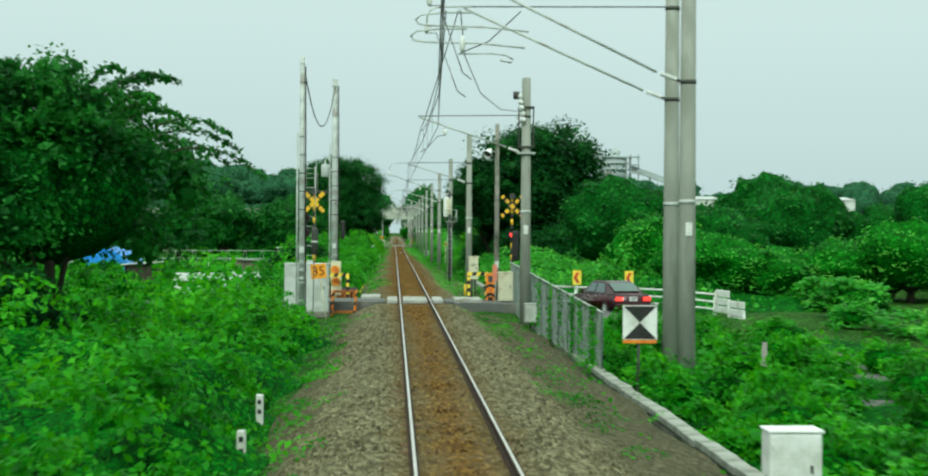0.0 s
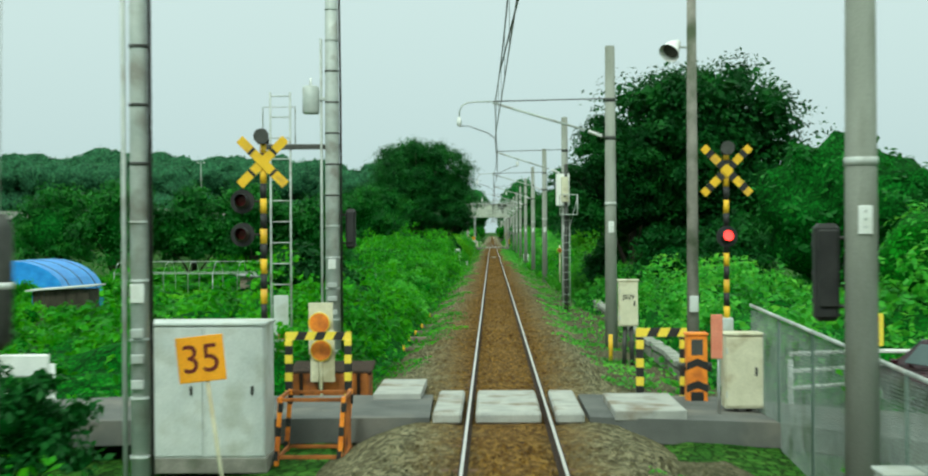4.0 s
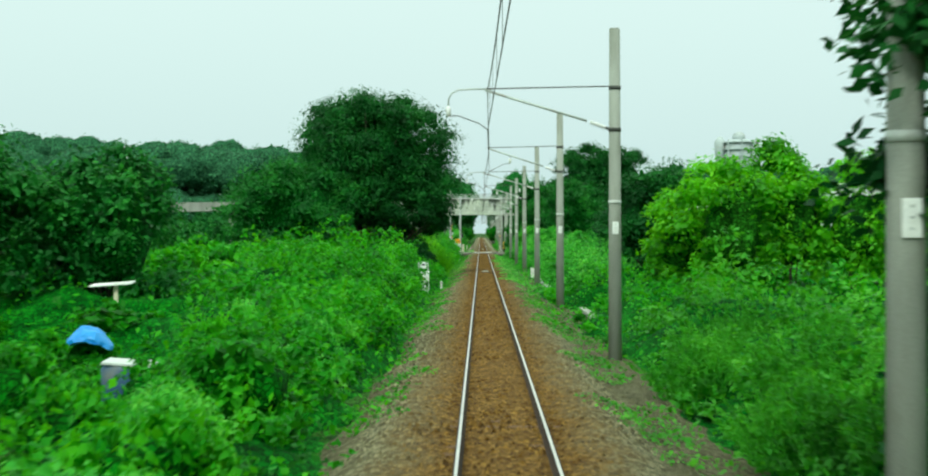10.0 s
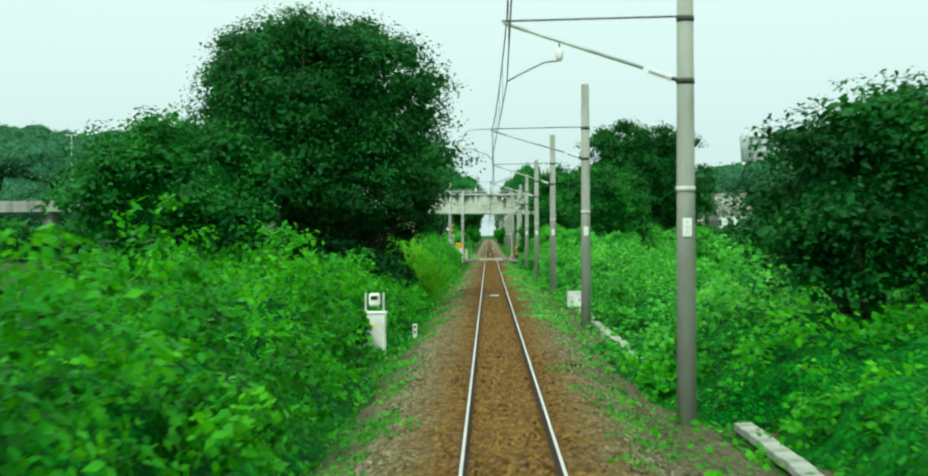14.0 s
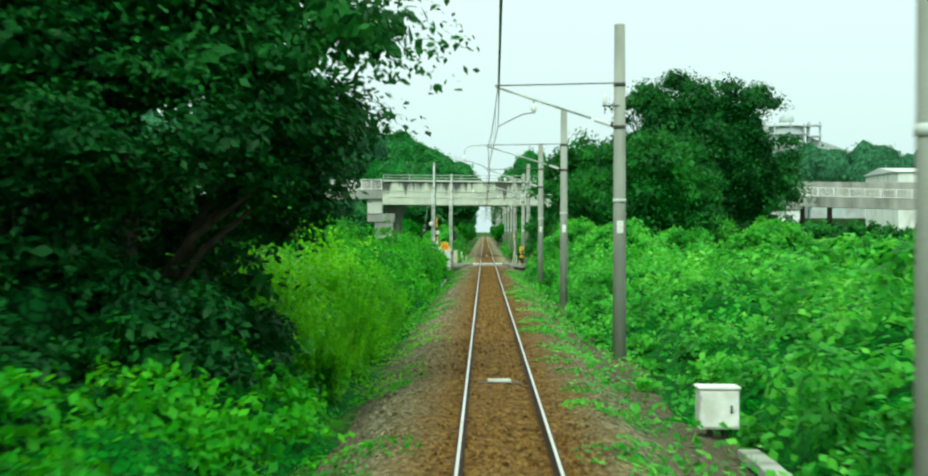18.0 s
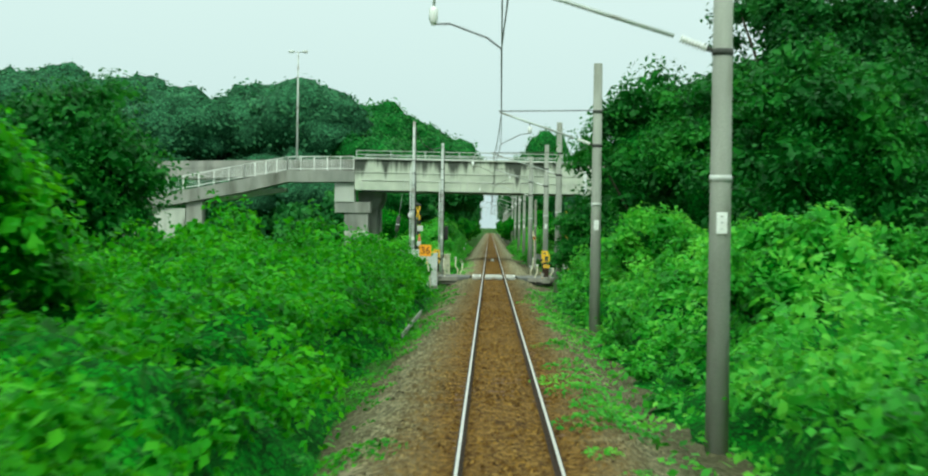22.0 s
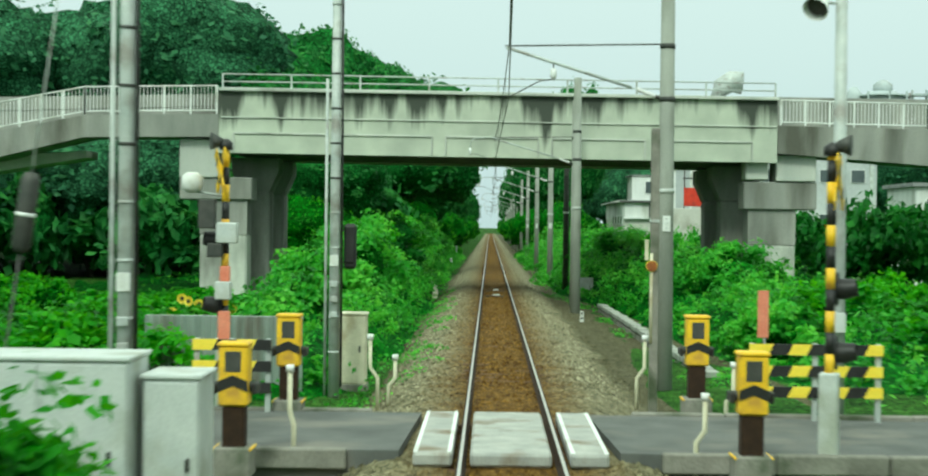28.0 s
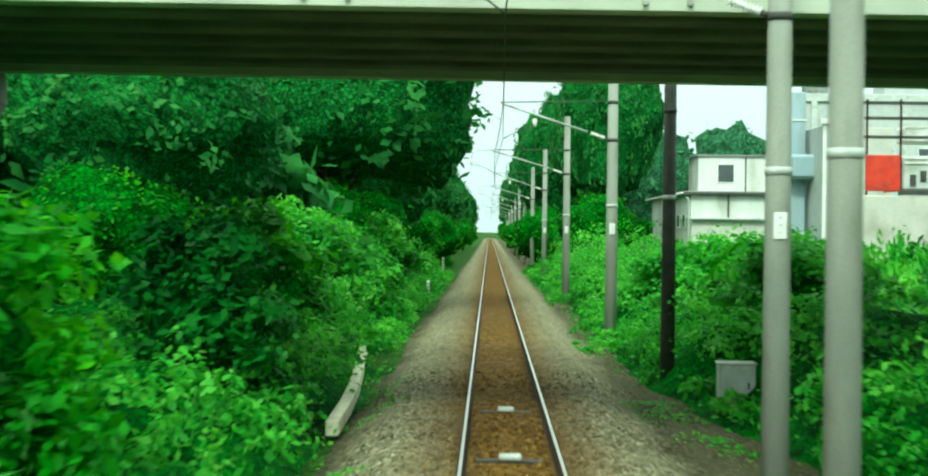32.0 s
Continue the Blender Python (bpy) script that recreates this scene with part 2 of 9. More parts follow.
def girder_face_material():
    """Pale concrete with dark rain streaks that run down from the coping."""
    m, n, l, p = shader("streaked_girder_concrete")
    ge = n.new("ShaderNodeNewGeometry")
    sp = n.new("ShaderNodeSeparateXYZ")
    l.new(ge.outputs["Position"], sp.inputs[0])
    base, fine, one = n.new("ShaderNodeTexNoise"), n.new("ShaderNodeTexNoise"), n.new("ShaderNodeTexNoise")
    base.inputs["Scale"].default_value, base.inputs["Detail"].default_value = 0.7, 6
    fine.inputs["Scale"].default_value, fine.inputs["Detail"].default_value = 14, 4
    one.inputs["Scale"].default_value, one.inputs["Detail"].default_value, one.inputs["Roughness"].default_value = 0.85, 6, 0.62
    l.new(ge.outputs["Position"], base.inputs["Vector"])
    l.new(ge.outputs["Position"], fine.inputs["Vector"])
    mp = n.new("ShaderNodeMapping")
    mp.inputs["Scale"].default_value = (1.0, 0.0, 0.05)
    l.new(ge.outputs["Position"], mp.inputs[0])
    l.new(mp.outputs[0], one.inputs["Vector"])
    dp = n.new("ShaderNodeMapRange")
    dp.inputs["From Min"].default_value, dp.inputs["From Max"].default_value = 5.4, 7.85
    dp.inputs["To Min"].default_value, dp.inputs["To Max"].default_value = -0.20, 0.17
    l.new(sp.outputs["Z"], dp.inputs["Value"])
    ad = n.new("ShaderNodeMath")
    l.new(one.outputs[0], ad.inputs[0])
    l.new(dp.outputs[0], ad.inputs[1])
    st = ramp_node(n, [(0.53, (0, 0, 0)), (0.66, (1, 1, 1))])
    l.new(ad.outputs[0], st.inputs[0])
    r = ramp_node(n, [(0.3, (0.38, 0.41, 0.34)), (0.7, (0.56, 0.60, 0.49))])
    l.new(base.outputs[0], r.inputs[0])
    mx = n.new("ShaderNodeMix")
    mx.data_type = "RGBA"
    l.new(st.outputs[0], mx.inputs["Factor"])
    l.new(r.outputs[0], mx.inputs["A"])
    mx.inputs["B"].default_value = (0.06, 0.07, 0.055, 1)
    l.new(mx.outputs["Result"], p.inputs["Base Color"])
    bp = n.new("ShaderNodeBump")
    bp.inputs["Strength"].default_value, bp.inputs["Distance"].default_value = 0.2, 0.02
    l.new(fine.outputs[0], bp.inputs["Height"])
    l.new(bp.outputs[0], p.inputs["Normal"])
    p.inputs["Roughness"].default_value = 0.9
    return m


GIRDER_FACE = girder_face_material()
GIRDER_DARK = surface("weathered_concrete", (0.20, 0.21, 0.19), (0.36, 0.36, 0.32), 0.9, scale=0.8, bump=0.25, fine=18, dirt=(0.10, 0.10, 0.08), streak=0.2)
PIER_PALE = surface("pale_pier_concrete", (0.40, 0.42, 0.37), (0.60, 0.62, 0.54), 0.9, scale=0.9, bump=0.2, fine=18, dirt=(0.14, 0.14, 0.12), streak=0.35)
# bridge concrete darkened in colour to deepen the shade under the deck
SOFFIT = surface("shade_darkened_soffit", (0.10, 0.105, 0.085), (0.19, 0.19, 0.16), 0.95, scale=0.9, bump=0.2, fine=18)
STEEL = surface("galvanised_steel", (0.40, 0.44, 0.42), (0.54, 0.57, 0.54), 0.55, 0.15, scale=4, bump=0.08, fine=60, dirt=(0.30, 0.29, 0.26))
STEEL_DARK = surface("dark_steel", (0.05, 0.055, 0.05), (0.10, 0.10, 0.09), 0.6, 0.5, scale=5, bump=0.1, fine=50)
RUST = surface("rusty_steel", (0.022, 0.012, 0.007), (0.05, 0.026, 0.013), 0.85, 0.2, scale=8, bump=0.3, fine=50)
RAIL_TOP = surface("polished_rail", (0.66, 0.63, 0.58), (0.78, 0.75, 0.70), 0.32, 0.8, scale=1.0, bump=0.02, fine=30)
WIRE = surface("copper_wire", (0.05, 0.06, 0.05), (0.09, 0.10, 0.085), 0.6, 0.4, scale=10, bump=0.0)
PORCELAIN = surface("porcelain", (0.68, 0.70, 0.68), (0.80, 0.81, 0.79), 0.25, scale=6, bump=0.02)
WHITE_PAINT = surface("white_paint", (0.70, 0.72, 0.70), (0.82, 0.83, 0.80), 0.5, scale=3, bump=0.05, dirt=(0.55, 0.56, 0.50))
GREY_PAINT = surface("grey_cabinet_paint", (0.48, 0.52, 0.50), (0.60, 0.63, 0.60), 0.5, scale=3, bump=0.05, dirt=(0.40, 0.42, 0.36))
CREAM_PAINT = surface("cream_paint", (0.58, 0.56, 0.40), (0.70, 0.67, 0.50), 0.55, scale=4, bump=0.05, dirt=(0.45, 0.40, 0.26))
ORANGE = surface("orange_paint", (0.75, 0.20, 0.015), (0.88, 0.30, 0.03), 0.5, scale=5, bump=0.05, dirt=(0.5, 0.13, 0.02))
ORANGE_RUST = surface("rusted_orange_paint", (0.22, 0.075, 0.02), (0.50, 0.16, 0.03), 0.8, scale=4, bump=0.3, fine=30, dirt=(0.10, 0.035, 0.015))
YELLOW = surface("yellow_paint", (0.78, 0.46, 0.02), (0.86, 0.55, 0.03), 0.5, scale=5, bump=0.05, dirt=(0.55, 0.30, 0.05))
LEMON = surface("lemon_paint", (0.82, 0.62, 0.05), (0.88, 0.70, 0.08), 0.5, scale=5, bump=0.05)
BLACK = surface("black_paint", (0.012, 0.012, 0.012), (0.03, 0.03, 0.028), 0.5, scale=5, bump=0.05)
RED_PAINT = surface("red_paint", (0.55, 0.03, 0.015), (0.68, 0.06, 0.03), 0.5, scale=4, bump=0.05, dirt=(0.35, 0.04, 0.03))
FADED_RED = surface("faded_red", (0.62, 0.17, 0.10), (0.72, 0.28, 0.18), 0.6, scale=4, bump=0.05)
BLUE_SHEET = surface("blue_sheet", (0.02, 0.20, 0.62), (0.05, 0.32, 0.78), 0.45, scale=3, bump=0.2, fine=8)
ASPHALT = surface("asphalt", (0.085, 0.090, 0.085), (0.145, 0.150, 0.140), 0.9, scale=1.4, bump=0.4, fine=60, dirt=(0.19, 0.18, 0.155))
DECK = surface("crossing_panel", (0.30, 0.31, 0.29), (0.45, 0.45, 0.41), 0.85, scale=3, bump=0.3, fine=40, dirt=(0.20, 0.16, 0.11))
WOOD_GREY = surface("weathered_wood", (0.12, 0.10, 0.075), (0.24, 0.20, 0.15), 0.9, scale=4, bump=0.5, fine=30, streak=0.3)
SLEEPER = surface("stained_sleeper", (0.09, 0.048, 0.025), (0.17, 0.095, 0.05), 0.9, scale=6, bump=0.4, fine=40)
FENCE_WIRE = surface("weathered_fence_wire", (0.17, 0.21, 0.19), (0.26, 0.30, 0.27), 0.7, 0.1, scale=3, bump=0.08, fine=40, dirt=(0.10, 0.14, 0.09))
MESH_FENCE = surface("coated_fence_panel", (0.07, 0.11, 0.09), (0.15, 0.20, 0.17), 0.85, scale=1.2, bump=0.15, fine=25, dirt=(0.04, 0.10, 0.04), streak=0.3, spec=0.1)
SILO = surface("pale_grey_metal", (0.42, 0.45, 0.45), (0.55, 0.57, 0.56), 0.7, scale=0.2, bump=0.05, fine=3)
ROOF_GREY = surface("grey_roof", (0.18, 0.19, 0.19), (0.28, 0.29, 0.28), 0.8, scale=2, bump=0.2, fine=20)


def ballast_material():
    """Grey-brown stone, stained with rust dust along the rails."""
    m, n, l, p = shader("ballast")
    ge, tc = n.new("ShaderNodeNewGeometry"), n.new("ShaderNodeTexCoord")
    sp = n.new("ShaderNodeSeparateXYZ")
    l.new(ge.outputs["Position"], sp.inputs[0])
    ab = n.new("ShaderNodeMath")
    ab.operation = "ABSOLUTE"
    l.new(sp.outputs["X"], ab.inputs[0])
    no = n.new("ShaderNodeTexNoise")
    no.inputs["Scale"].default_value, no.inputs["Detail"].default_value = 0.9, 6
    l.new(ge.outputs["Position"], no.inputs["Vector"])
    ma = n.new("ShaderNodeMath")
    ma.operation = "MULTIPLY_ADD"
    ma.inputs[1].default_value = 0.75
    l.new(no.outputs[0], ma.inputs[0])
    # newer, cleaner stone towards both ends of the line
    ends = ramp_node(n, [(0.12, (1, 1, 1)), (0.20, (0, 0, 0)), (0.70, (0, 0, 0)), (0.80, (0.38, 0.38, 0.38))])
    yd = n.new("ShaderNodeMath")
    yd.operation = "DIVIDE"
    yd.inputs[1].default_value = 345.0
    l.new(sp.outputs["Y"], yd.inputs[0])
    l.new(yd.outputs[0], ends.inputs[0])
    em = n.new("ShaderNodeMath")
    em.operation = "MULTIPLY_ADD"
    em.inputs[1].default_value = 0.78
    l.new(ends.outputs[0], em.inputs[0])
    l.new(ab.outputs[0], em.inputs[2])
    l.new(em.outputs[0], ma.inputs[2])
    rs = ramp_node(n, [(0.38, (1, 1, 1)), (0.72, (0.0, 0.0, 0.0))])
    dv = n.new("ShaderNodeMath")
    dv.operation = "DIVIDE"
    dv.inputs[1].default_value = 3.0
    l.new(ma.outputs[0], dv.inputs[0])
    l.new(dv.outputs[0], rs.inputs[0])
    vo = n.new("ShaderNodeTexVoronoi")
    vo.inputs["Scale"].default_value = 17
    l.new(ge.outputs["Position"], vo.inputs["Vector"])
    sv = n.new("ShaderNodeSeparateColor")
    l.new(vo.outputs["Color"], sv.inputs[0])
    grey = ramp_node(n, [(0.0, (0.032, 0.030, 0.015)), (0.55, (0.120, 0.108, 0.056)), (1.0, (0.31, 0.285, 0.17))])
    rust = ramp_node(n, [(0.0, (0.038, 0.018, 0.003)), (0.55, (0.122, 0.063, 0.011)), (1.0, (0.26, 0.155, 0.038))])
    l.new(sv.outputs[0], grey.inputs[0])
    l.new(sv.outputs[1], rust.inputs[0])
    mx = n.new("ShaderNodeMix")
    mx.data_type = "RGBA"
    l.new(rs.outputs[0], mx.inputs["Factor"])
    # freshly laid pale stone from the second crossing on
    pale = ramp_node(n, [(0.0, (0.055, 0.050, 0.028)), (0.5, (0.185, 0.170, 0.100)), (1.0, (0.44, 0.41, 0.27))])
    l.new(sv.outputs[0], pale.inputs[0])
    fresh = ramp_node(n, [(0.80, (0, 0, 0)), (0.86, (1, 1, 1))])
    l.new(yd.outputs[0], fresh.inputs[0])
    stone = n.new("ShaderNodeMix")
    stone.data_type = "RGBA"
    l.new(fresh.outputs[0], stone.inputs["Factor"])
    l.new(grey.outputs[0], stone.inputs["A"])
    l.new(pale.outputs[0], stone.inputs["B"])
    l.new(stone.outputs["Result"], mx.inputs["A"])
    l.new(rust.outputs[0], mx.inputs["B"])
    # bare earth beyond the foot of the shoulder
    foot = n.new("ShaderNodeMath")
    foot.operation = "MULTIPLY_ADD"
    foot.inputs[1].default_value = 0.9
    l.new(no.outputs[0], foot.inputs[0])
    l.new(ab.outputs[0], foot.inputs[2])
    fd = n.new("ShaderNodeMath")
    fd.operation = "DIVIDE"
    fd.inputs[1].default_value = 4.0
    l.new(foot.outputs[0], fd.inputs[0])
    fr = ramp_node(n, [(0.60, (0, 0, 0)), (0.72, (1, 1, 1))])
    l.new(fd.outputs[0], fr.inputs[0])
    earth = ramp_node(n, [(0.0, (0.035, 0.036, 0.016)), (0.6, (0.085, 0.080, 0.040)), (1.0, (0.17, 0.155, 0.095))])
    l.new(sv.outputs[2], earth.inputs[0])
    mx2 = n.new("ShaderNodeMix")
    mx2.data_type = "RGBA"
    l.new(fr.outputs[0], mx2.inputs["Factor"])
    l.new(mx.outputs["Result"], mx2.inputs["A"])
    l.new(earth.outputs[0], mx2.inputs["B"])
    l.new(mx2.outputs["Result"], p.inputs["Base Color"])
    bp = n.new("ShaderNodeBump")
    bp.inputs["Strength"].default_value, bp.inputs["Distance"].default_value = 0.9, 0.04
    l.new(vo.outputs["Distance"], bp.inputs["Height"])
    l.new(bp.outputs[0], p.inputs["Normal"])
    p.inputs["Roughness"].default_value = 0.95
    p.inputs["Specular IOR Level"].default_value = 0.15
    return m


BALLAST = ballast_material()


def lamp_material(name, colour, strength):
    m, n, l, p = shader(name)
    p.inputs["Base Color"].default_value = (*colour, 1)
    p.inputs["Emission Color"].default_value = (*colour, 1)
    p.inputs["Emission Strength"].default_value = strength
    return m


RED_LAMP = lamp_material("lit_red_lens", (1.0, 0.03, 0.03), 5.0)
TAIL_LAMP = lamp_material("lit_tail_light", (1.0, 0.05, 0.04), 1.2)


# ---- small builders ----
def link_mesh(name, bm, material):
    me = bpy.data.meshes.new(name)
    bm.to_mesh(me)
    bm.free()
    me.materials.append(material)
    return me


def part(name, bm, material, parent, label=""):
    ob = new(name, link_mesh(name, bm, material))
    ob.parent = parent
    if label:
        tagged(ob, label)
    return ob


def thing(name, loc, label, category, group="", turn=0.0, kind=""):
    ob = new(name)
    ob.empty_display_size = 0.2
    ob.matrix_basis = pose(*loc, 0, 0, turn)
    return tagged(ob, label, category, group, kind)


def solid(name, bm, material, label, category, group="", kind="", loc=(0, 0, 0), turn=0.0):
    ob = new(name, link_mesh(name, bm, material))
    ob.matrix_basis = pose(*loc, 0, 0, turn)
    return tagged(ob, label, category, group, kind)


def box(x, y, z, sx, sy, sz, bevel=0.0, rot=(0, 0, 0), bm=None):
    """A box about its centre; added to bm, or a new bmesh."""
    b = bmesh.new()
    bmesh.ops.create_cube(b, size=1.0, matrix=pose(x, y, z, *rot) @ Matrix.Diagonal((sx, sy, sz, 1)))
    if bevel:
        bmesh.ops.bevel(b, geom=b.edges[:], offset=bevel, segments=1, affect="EDGES")
    if bm is None:
        return b
    join(bm, b)
    return bm


def join(bm, other):
    me = bpy.data.meshes.new("tmp")
    other.to_mesh(me)
    other.free()
    bm.from_mesh(me)
    bpy.data.meshes.remove(me)


def tube(points, radii, sides=8, bm=None, caps=True):
    """A round bar along points, with a radius at each (or one for all)."""
    b = bm or bmesh.new()
    pts = [Vector(p) for p in points]
    if not isinstance(radii, (list, tuple)):
        radii = [radii] * len(pts)
    rings = []
    for i, p in enumerate(pts):
        d = (pts[min(i + 1, len(pts) - 1)] - pts[max(i - 1, 0)]).normalized()
        up = Vector((0, 0, 1)) if abs(d.z) < 0.9 else Vector((0, 1, 0))
        u = d.cross(up).normalized()
        v = u.cross(d)
        rings.append([b.verts.new(p + radii[i] * (math.cos(a) * u + math.sin(a) * v)) for a in (2 * math.pi * k / sides for k in range(sides))])
    for r0, r1 in zip(rings, rings[1:]):
        for k in range(sides):
            b.faces.new((r0[k], r0[(k + 1) % sides], r1[(k + 1) % sides], r1[k])).smooth = sides > 5
    if caps:
        b.faces.new(rings[0][::-1])
        b.faces.new(rings[-1])
    return b


def prism(outline, y0, y1, bm=None, axis="y"):
    """An outline in (x, z) drawn out from y0 to y1 (axis y), or in (y, z) drawn out along x, or in (x, y) along z."""
    b = bm or bmesh.new()
    put = {"y": lambda a, c, t: (a, t, c), "x": lambda a, c, t: (t, a, c), "z": lambda a, c, t: (a, c, t)}[axis]
    v0 = [b.verts.new(put(a, c, y0)) for a, c in outline]
    v1 = [b.verts.new(put(a, c, y1)) for a, c in outline]
    k = len(outline)
    for i in range(k):
        b.faces.new((v0[i], v0[(i + 1) % k], v1[(i + 1) % k], v1[i]))
    b.faces.new(v0[::-1])
    b.faces.new(v1)
    bmesh.ops.recalc_face_normals(b, faces=b.faces[:])
    return b


rng = np.random.default_rng(7)


def smooth_noise(x, y, cell, seed):
    """Smooth value noise in -1..1 on a square lattice."""
    g = np.random.default_rng(seed).uniform(-1, 1, (256, 256))
    fx, fy = np.asarray(x) / cell, np.asarray(y) / cell
    ix, iy = np.floor(fx).astype(int), np.floor(fy).astype(int)
    tx, ty = fx - ix, fy - iy
    tx, ty = tx * tx * (3 - 2 * tx), ty * ty * (3 - 2 * ty)
    a, b = g[ix % 256, iy % 256], g[(ix + 1) % 256, iy % 256]
    c, d = g[ix % 256, (iy + 1) % 256], g[(ix + 1) % 256, (iy + 1) % 256]
    return (a * (1 - tx) + b * tx) * (1 - ty) + (c * (1 - tx) + d * tx) * ty


def raw_mesh(name, verts, faces, material, smooth=False):
    """A mesh from arrays; all faces have the same number of corners."""
    me = bpy.data.meshes.new(name)
    k = faces.shape[1]
    me.vertices.add(len(verts))
    me.vertices.foreach_set("co", np.ascontiguousarray(verts, dtype=np.float32).ravel())
    me.loops.add(faces.size)
    me.loops.foreach_set("vertex_index", np.ascontiguousarray(faces, dtype=np.int32).ravel())
    me.polygons.add(len(faces))
    me.polygons.foreach_set("loop_start", np.arange(0, faces.size, k, dtype=np.int32))
    if smooth:
        me.polygons.foreach_set("use_smooth", np.ones(len(faces), dtype=bool))
    me.update(calc_edges=True)
    me.validate()
    me.materials.append(material)
    return me


def leaf_arrays(centre, normal, size, width=0.55, droop=0.25):
    """One folded, pointed blade of four corners and two faces for each centre."""
    n = len(centre)
    nn = normal / np.linalg.norm(normal, axis=1, keepdims=True)
    t = rng.normal(size=(n, 3))
    t -= nn * np.sum(t * nn, axis=1, keepdims=True)
    t /= np.linalg.norm(t, axis=1, keepdims=True)
    s = np.cross(nn, t)
    size = np.asarray(size).reshape(-1, 1)
    base, tip = centre - t * size * 0.5, centre + t * size * 0.5 - nn * size * droop
    mid = centre - t * size * 0.08
    left, right = mid + s * size * width * 0.5 - nn * size * 0.08, mid - s * size * width * 0.5 - nn * size * 0.08
    v = np.stack([base, right, tip, left], 1).reshape(-1, 3)
    i = np.arange(n)[:, None] * 4
    return v, np.concatenate([i + [0, 1, 2], i + [0, 2, 3]], 1).reshape(-1, 3)


# ---- ground ----
def ground_height(x, y):
    """The lie of the land: level at the track, a little lower to both sides."""
    x, y = np.asarray(x, float), np.asarray(y, float)
    a = np.abs(x)
    low = np.interp(y, [-40, 20, 45, 52, 62, 80, 250, 275, 295, 310, 420], [-1.9, -1.9, -1.2, -0.75, -0.75, -0.8, -0.8, -0.35, -0.35, -0.8, -0.8])
    side = np.clip((a - 2.2) / 3.0, 0, 1)
    z = -0.53 + (low + 0.53) * side * side * (3 - 2 * side)
    z = z + 0.10 * smooth_noise(x, y, 4.0, 11) * np.clip((a - 3) / 4, 0, 1)
    for y0, half in ((57.8, 2.3), (286.2, 2.3)):
        m = np.clip((half - np.abs(y - y0)) / 1.6, 0, 1) * np.clip((6.5 - a) / 2.5, 0, 1)
        z = z + (-0.17 - z) * m * (a > 2.0)
    z = z + 4.0 * np.clip((-x - 14) / 70, 0, 1) * np.clip((y - 343) / 30, 0, 1)
    z = z + 6.0 * np.clip((x - 25) / 30, 0, 1) * np.clip((y - 415) / 30, 0, 1)
    return z - 0.25 * np.clip((a - 30) / 60, 0, 1)


def ground_sheet():
    xs = np.concatenate([-np.geomspace(2500, 16, 34), np.linspace(-15, 15, 61), np.geomspace(16, 2500, 34)])
    ys = np.concatenate([-np.geomspace(400, 42, 8), np.arange(-40, 420, 2.0), np.geomspace(421, 4200, 30)])
    gx, gy = np.meshgrid(xs, ys)
    v = np.stack([gx, gy, ground_height(gx, gy)], -1).reshape(-1, 3)
    w = len(xs)
    i = (np.arange(len(ys) - 1)[:, None] * w + np.arange(w - 1)[None, :]).reshape(-1, 1)
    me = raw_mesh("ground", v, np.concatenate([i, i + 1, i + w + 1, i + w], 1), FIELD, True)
    return tagged(new("ground", me), "flat green field ground with patches of soil", "ground", kind="structure")


ground_sheet()


def track_x(y):
    """The track is straight, with the end of a curve behind the start."""
    return -max(0.0, 12.0 - y) ** 2 / 308.0


# ---- track ----
track = thing("railway_track", (0, 0, 0), "single railway track with rusty rails on brown ballast", "railway track")
bed_x = np.array([-2.7, -2.3, -1.95, -1.6, -1.3, -0.9, -0.62, -0.45, 0, 0.45, 0.62, 0.9, 1.3, 1.55, 1.9, 2.25, 2.9, 3.7, 5.4])
bed_z = np.array([-0.62, -0.48, -0.32, -0.17, -0.13, -0.14, -0.17, -0.15, -0.145, -0.15, -0.17, -0.14, -0.13, -0.16, -0.32, -0.47, -0.50, -0.66, -0.78])
bed_y = np.concatenate([np.arange(-30, 345, 0.5), np.arange(345, 900, 6.0)])
gx, gy = np.meshgrid(bed_x, bed_y)
bz = np.broadcast_to(bed_z, gx.shape) + 0.022 * smooth_noise(gx * 3, gy, 0.55, 21) + 0.02 * smooth_noise(gx, gy, 2.3, 22)
bent = np.array([track_x(v) for v in bed_y])[:, None]
wide = 1 + 0.05 * smooth_noise(gy * 0 + np.sign(gx) * 50, gy, 3.0, 23)
# the earth beside the bank runs out level past the first crossing
past = np.clip((bed_y - 62) / 3, 0, 1)[:, None]
outer = np.where(gx > 4, 1.0, 0.0)
bz = bz * (1 - outer) + outer * (past * (ground_height(gx, gy) + 0.03) + (1 - past) * -0.70)
gx = np.where(gx > 4, 3.72 + (gx - 3.72) * past, gx)
bv = np.stack([gx * wide + bent, gy, bz], -1).reshape(-1, 3)
w = len(bed_x)
bi = (np.arange(len(bed_y) - 1)[:, None] * w + np.arange(w - 1)[None, :]).reshape(-1, 1)
ob = new("ballast_bed", raw_mesh("ballast_bed", bv, np.concatenate([bi, bi + 1, bi + w + 1, bi + w], 1), BALLAST, True))
ob.parent = track
tagged(ob, "brown rust-stained crushed stone bed")


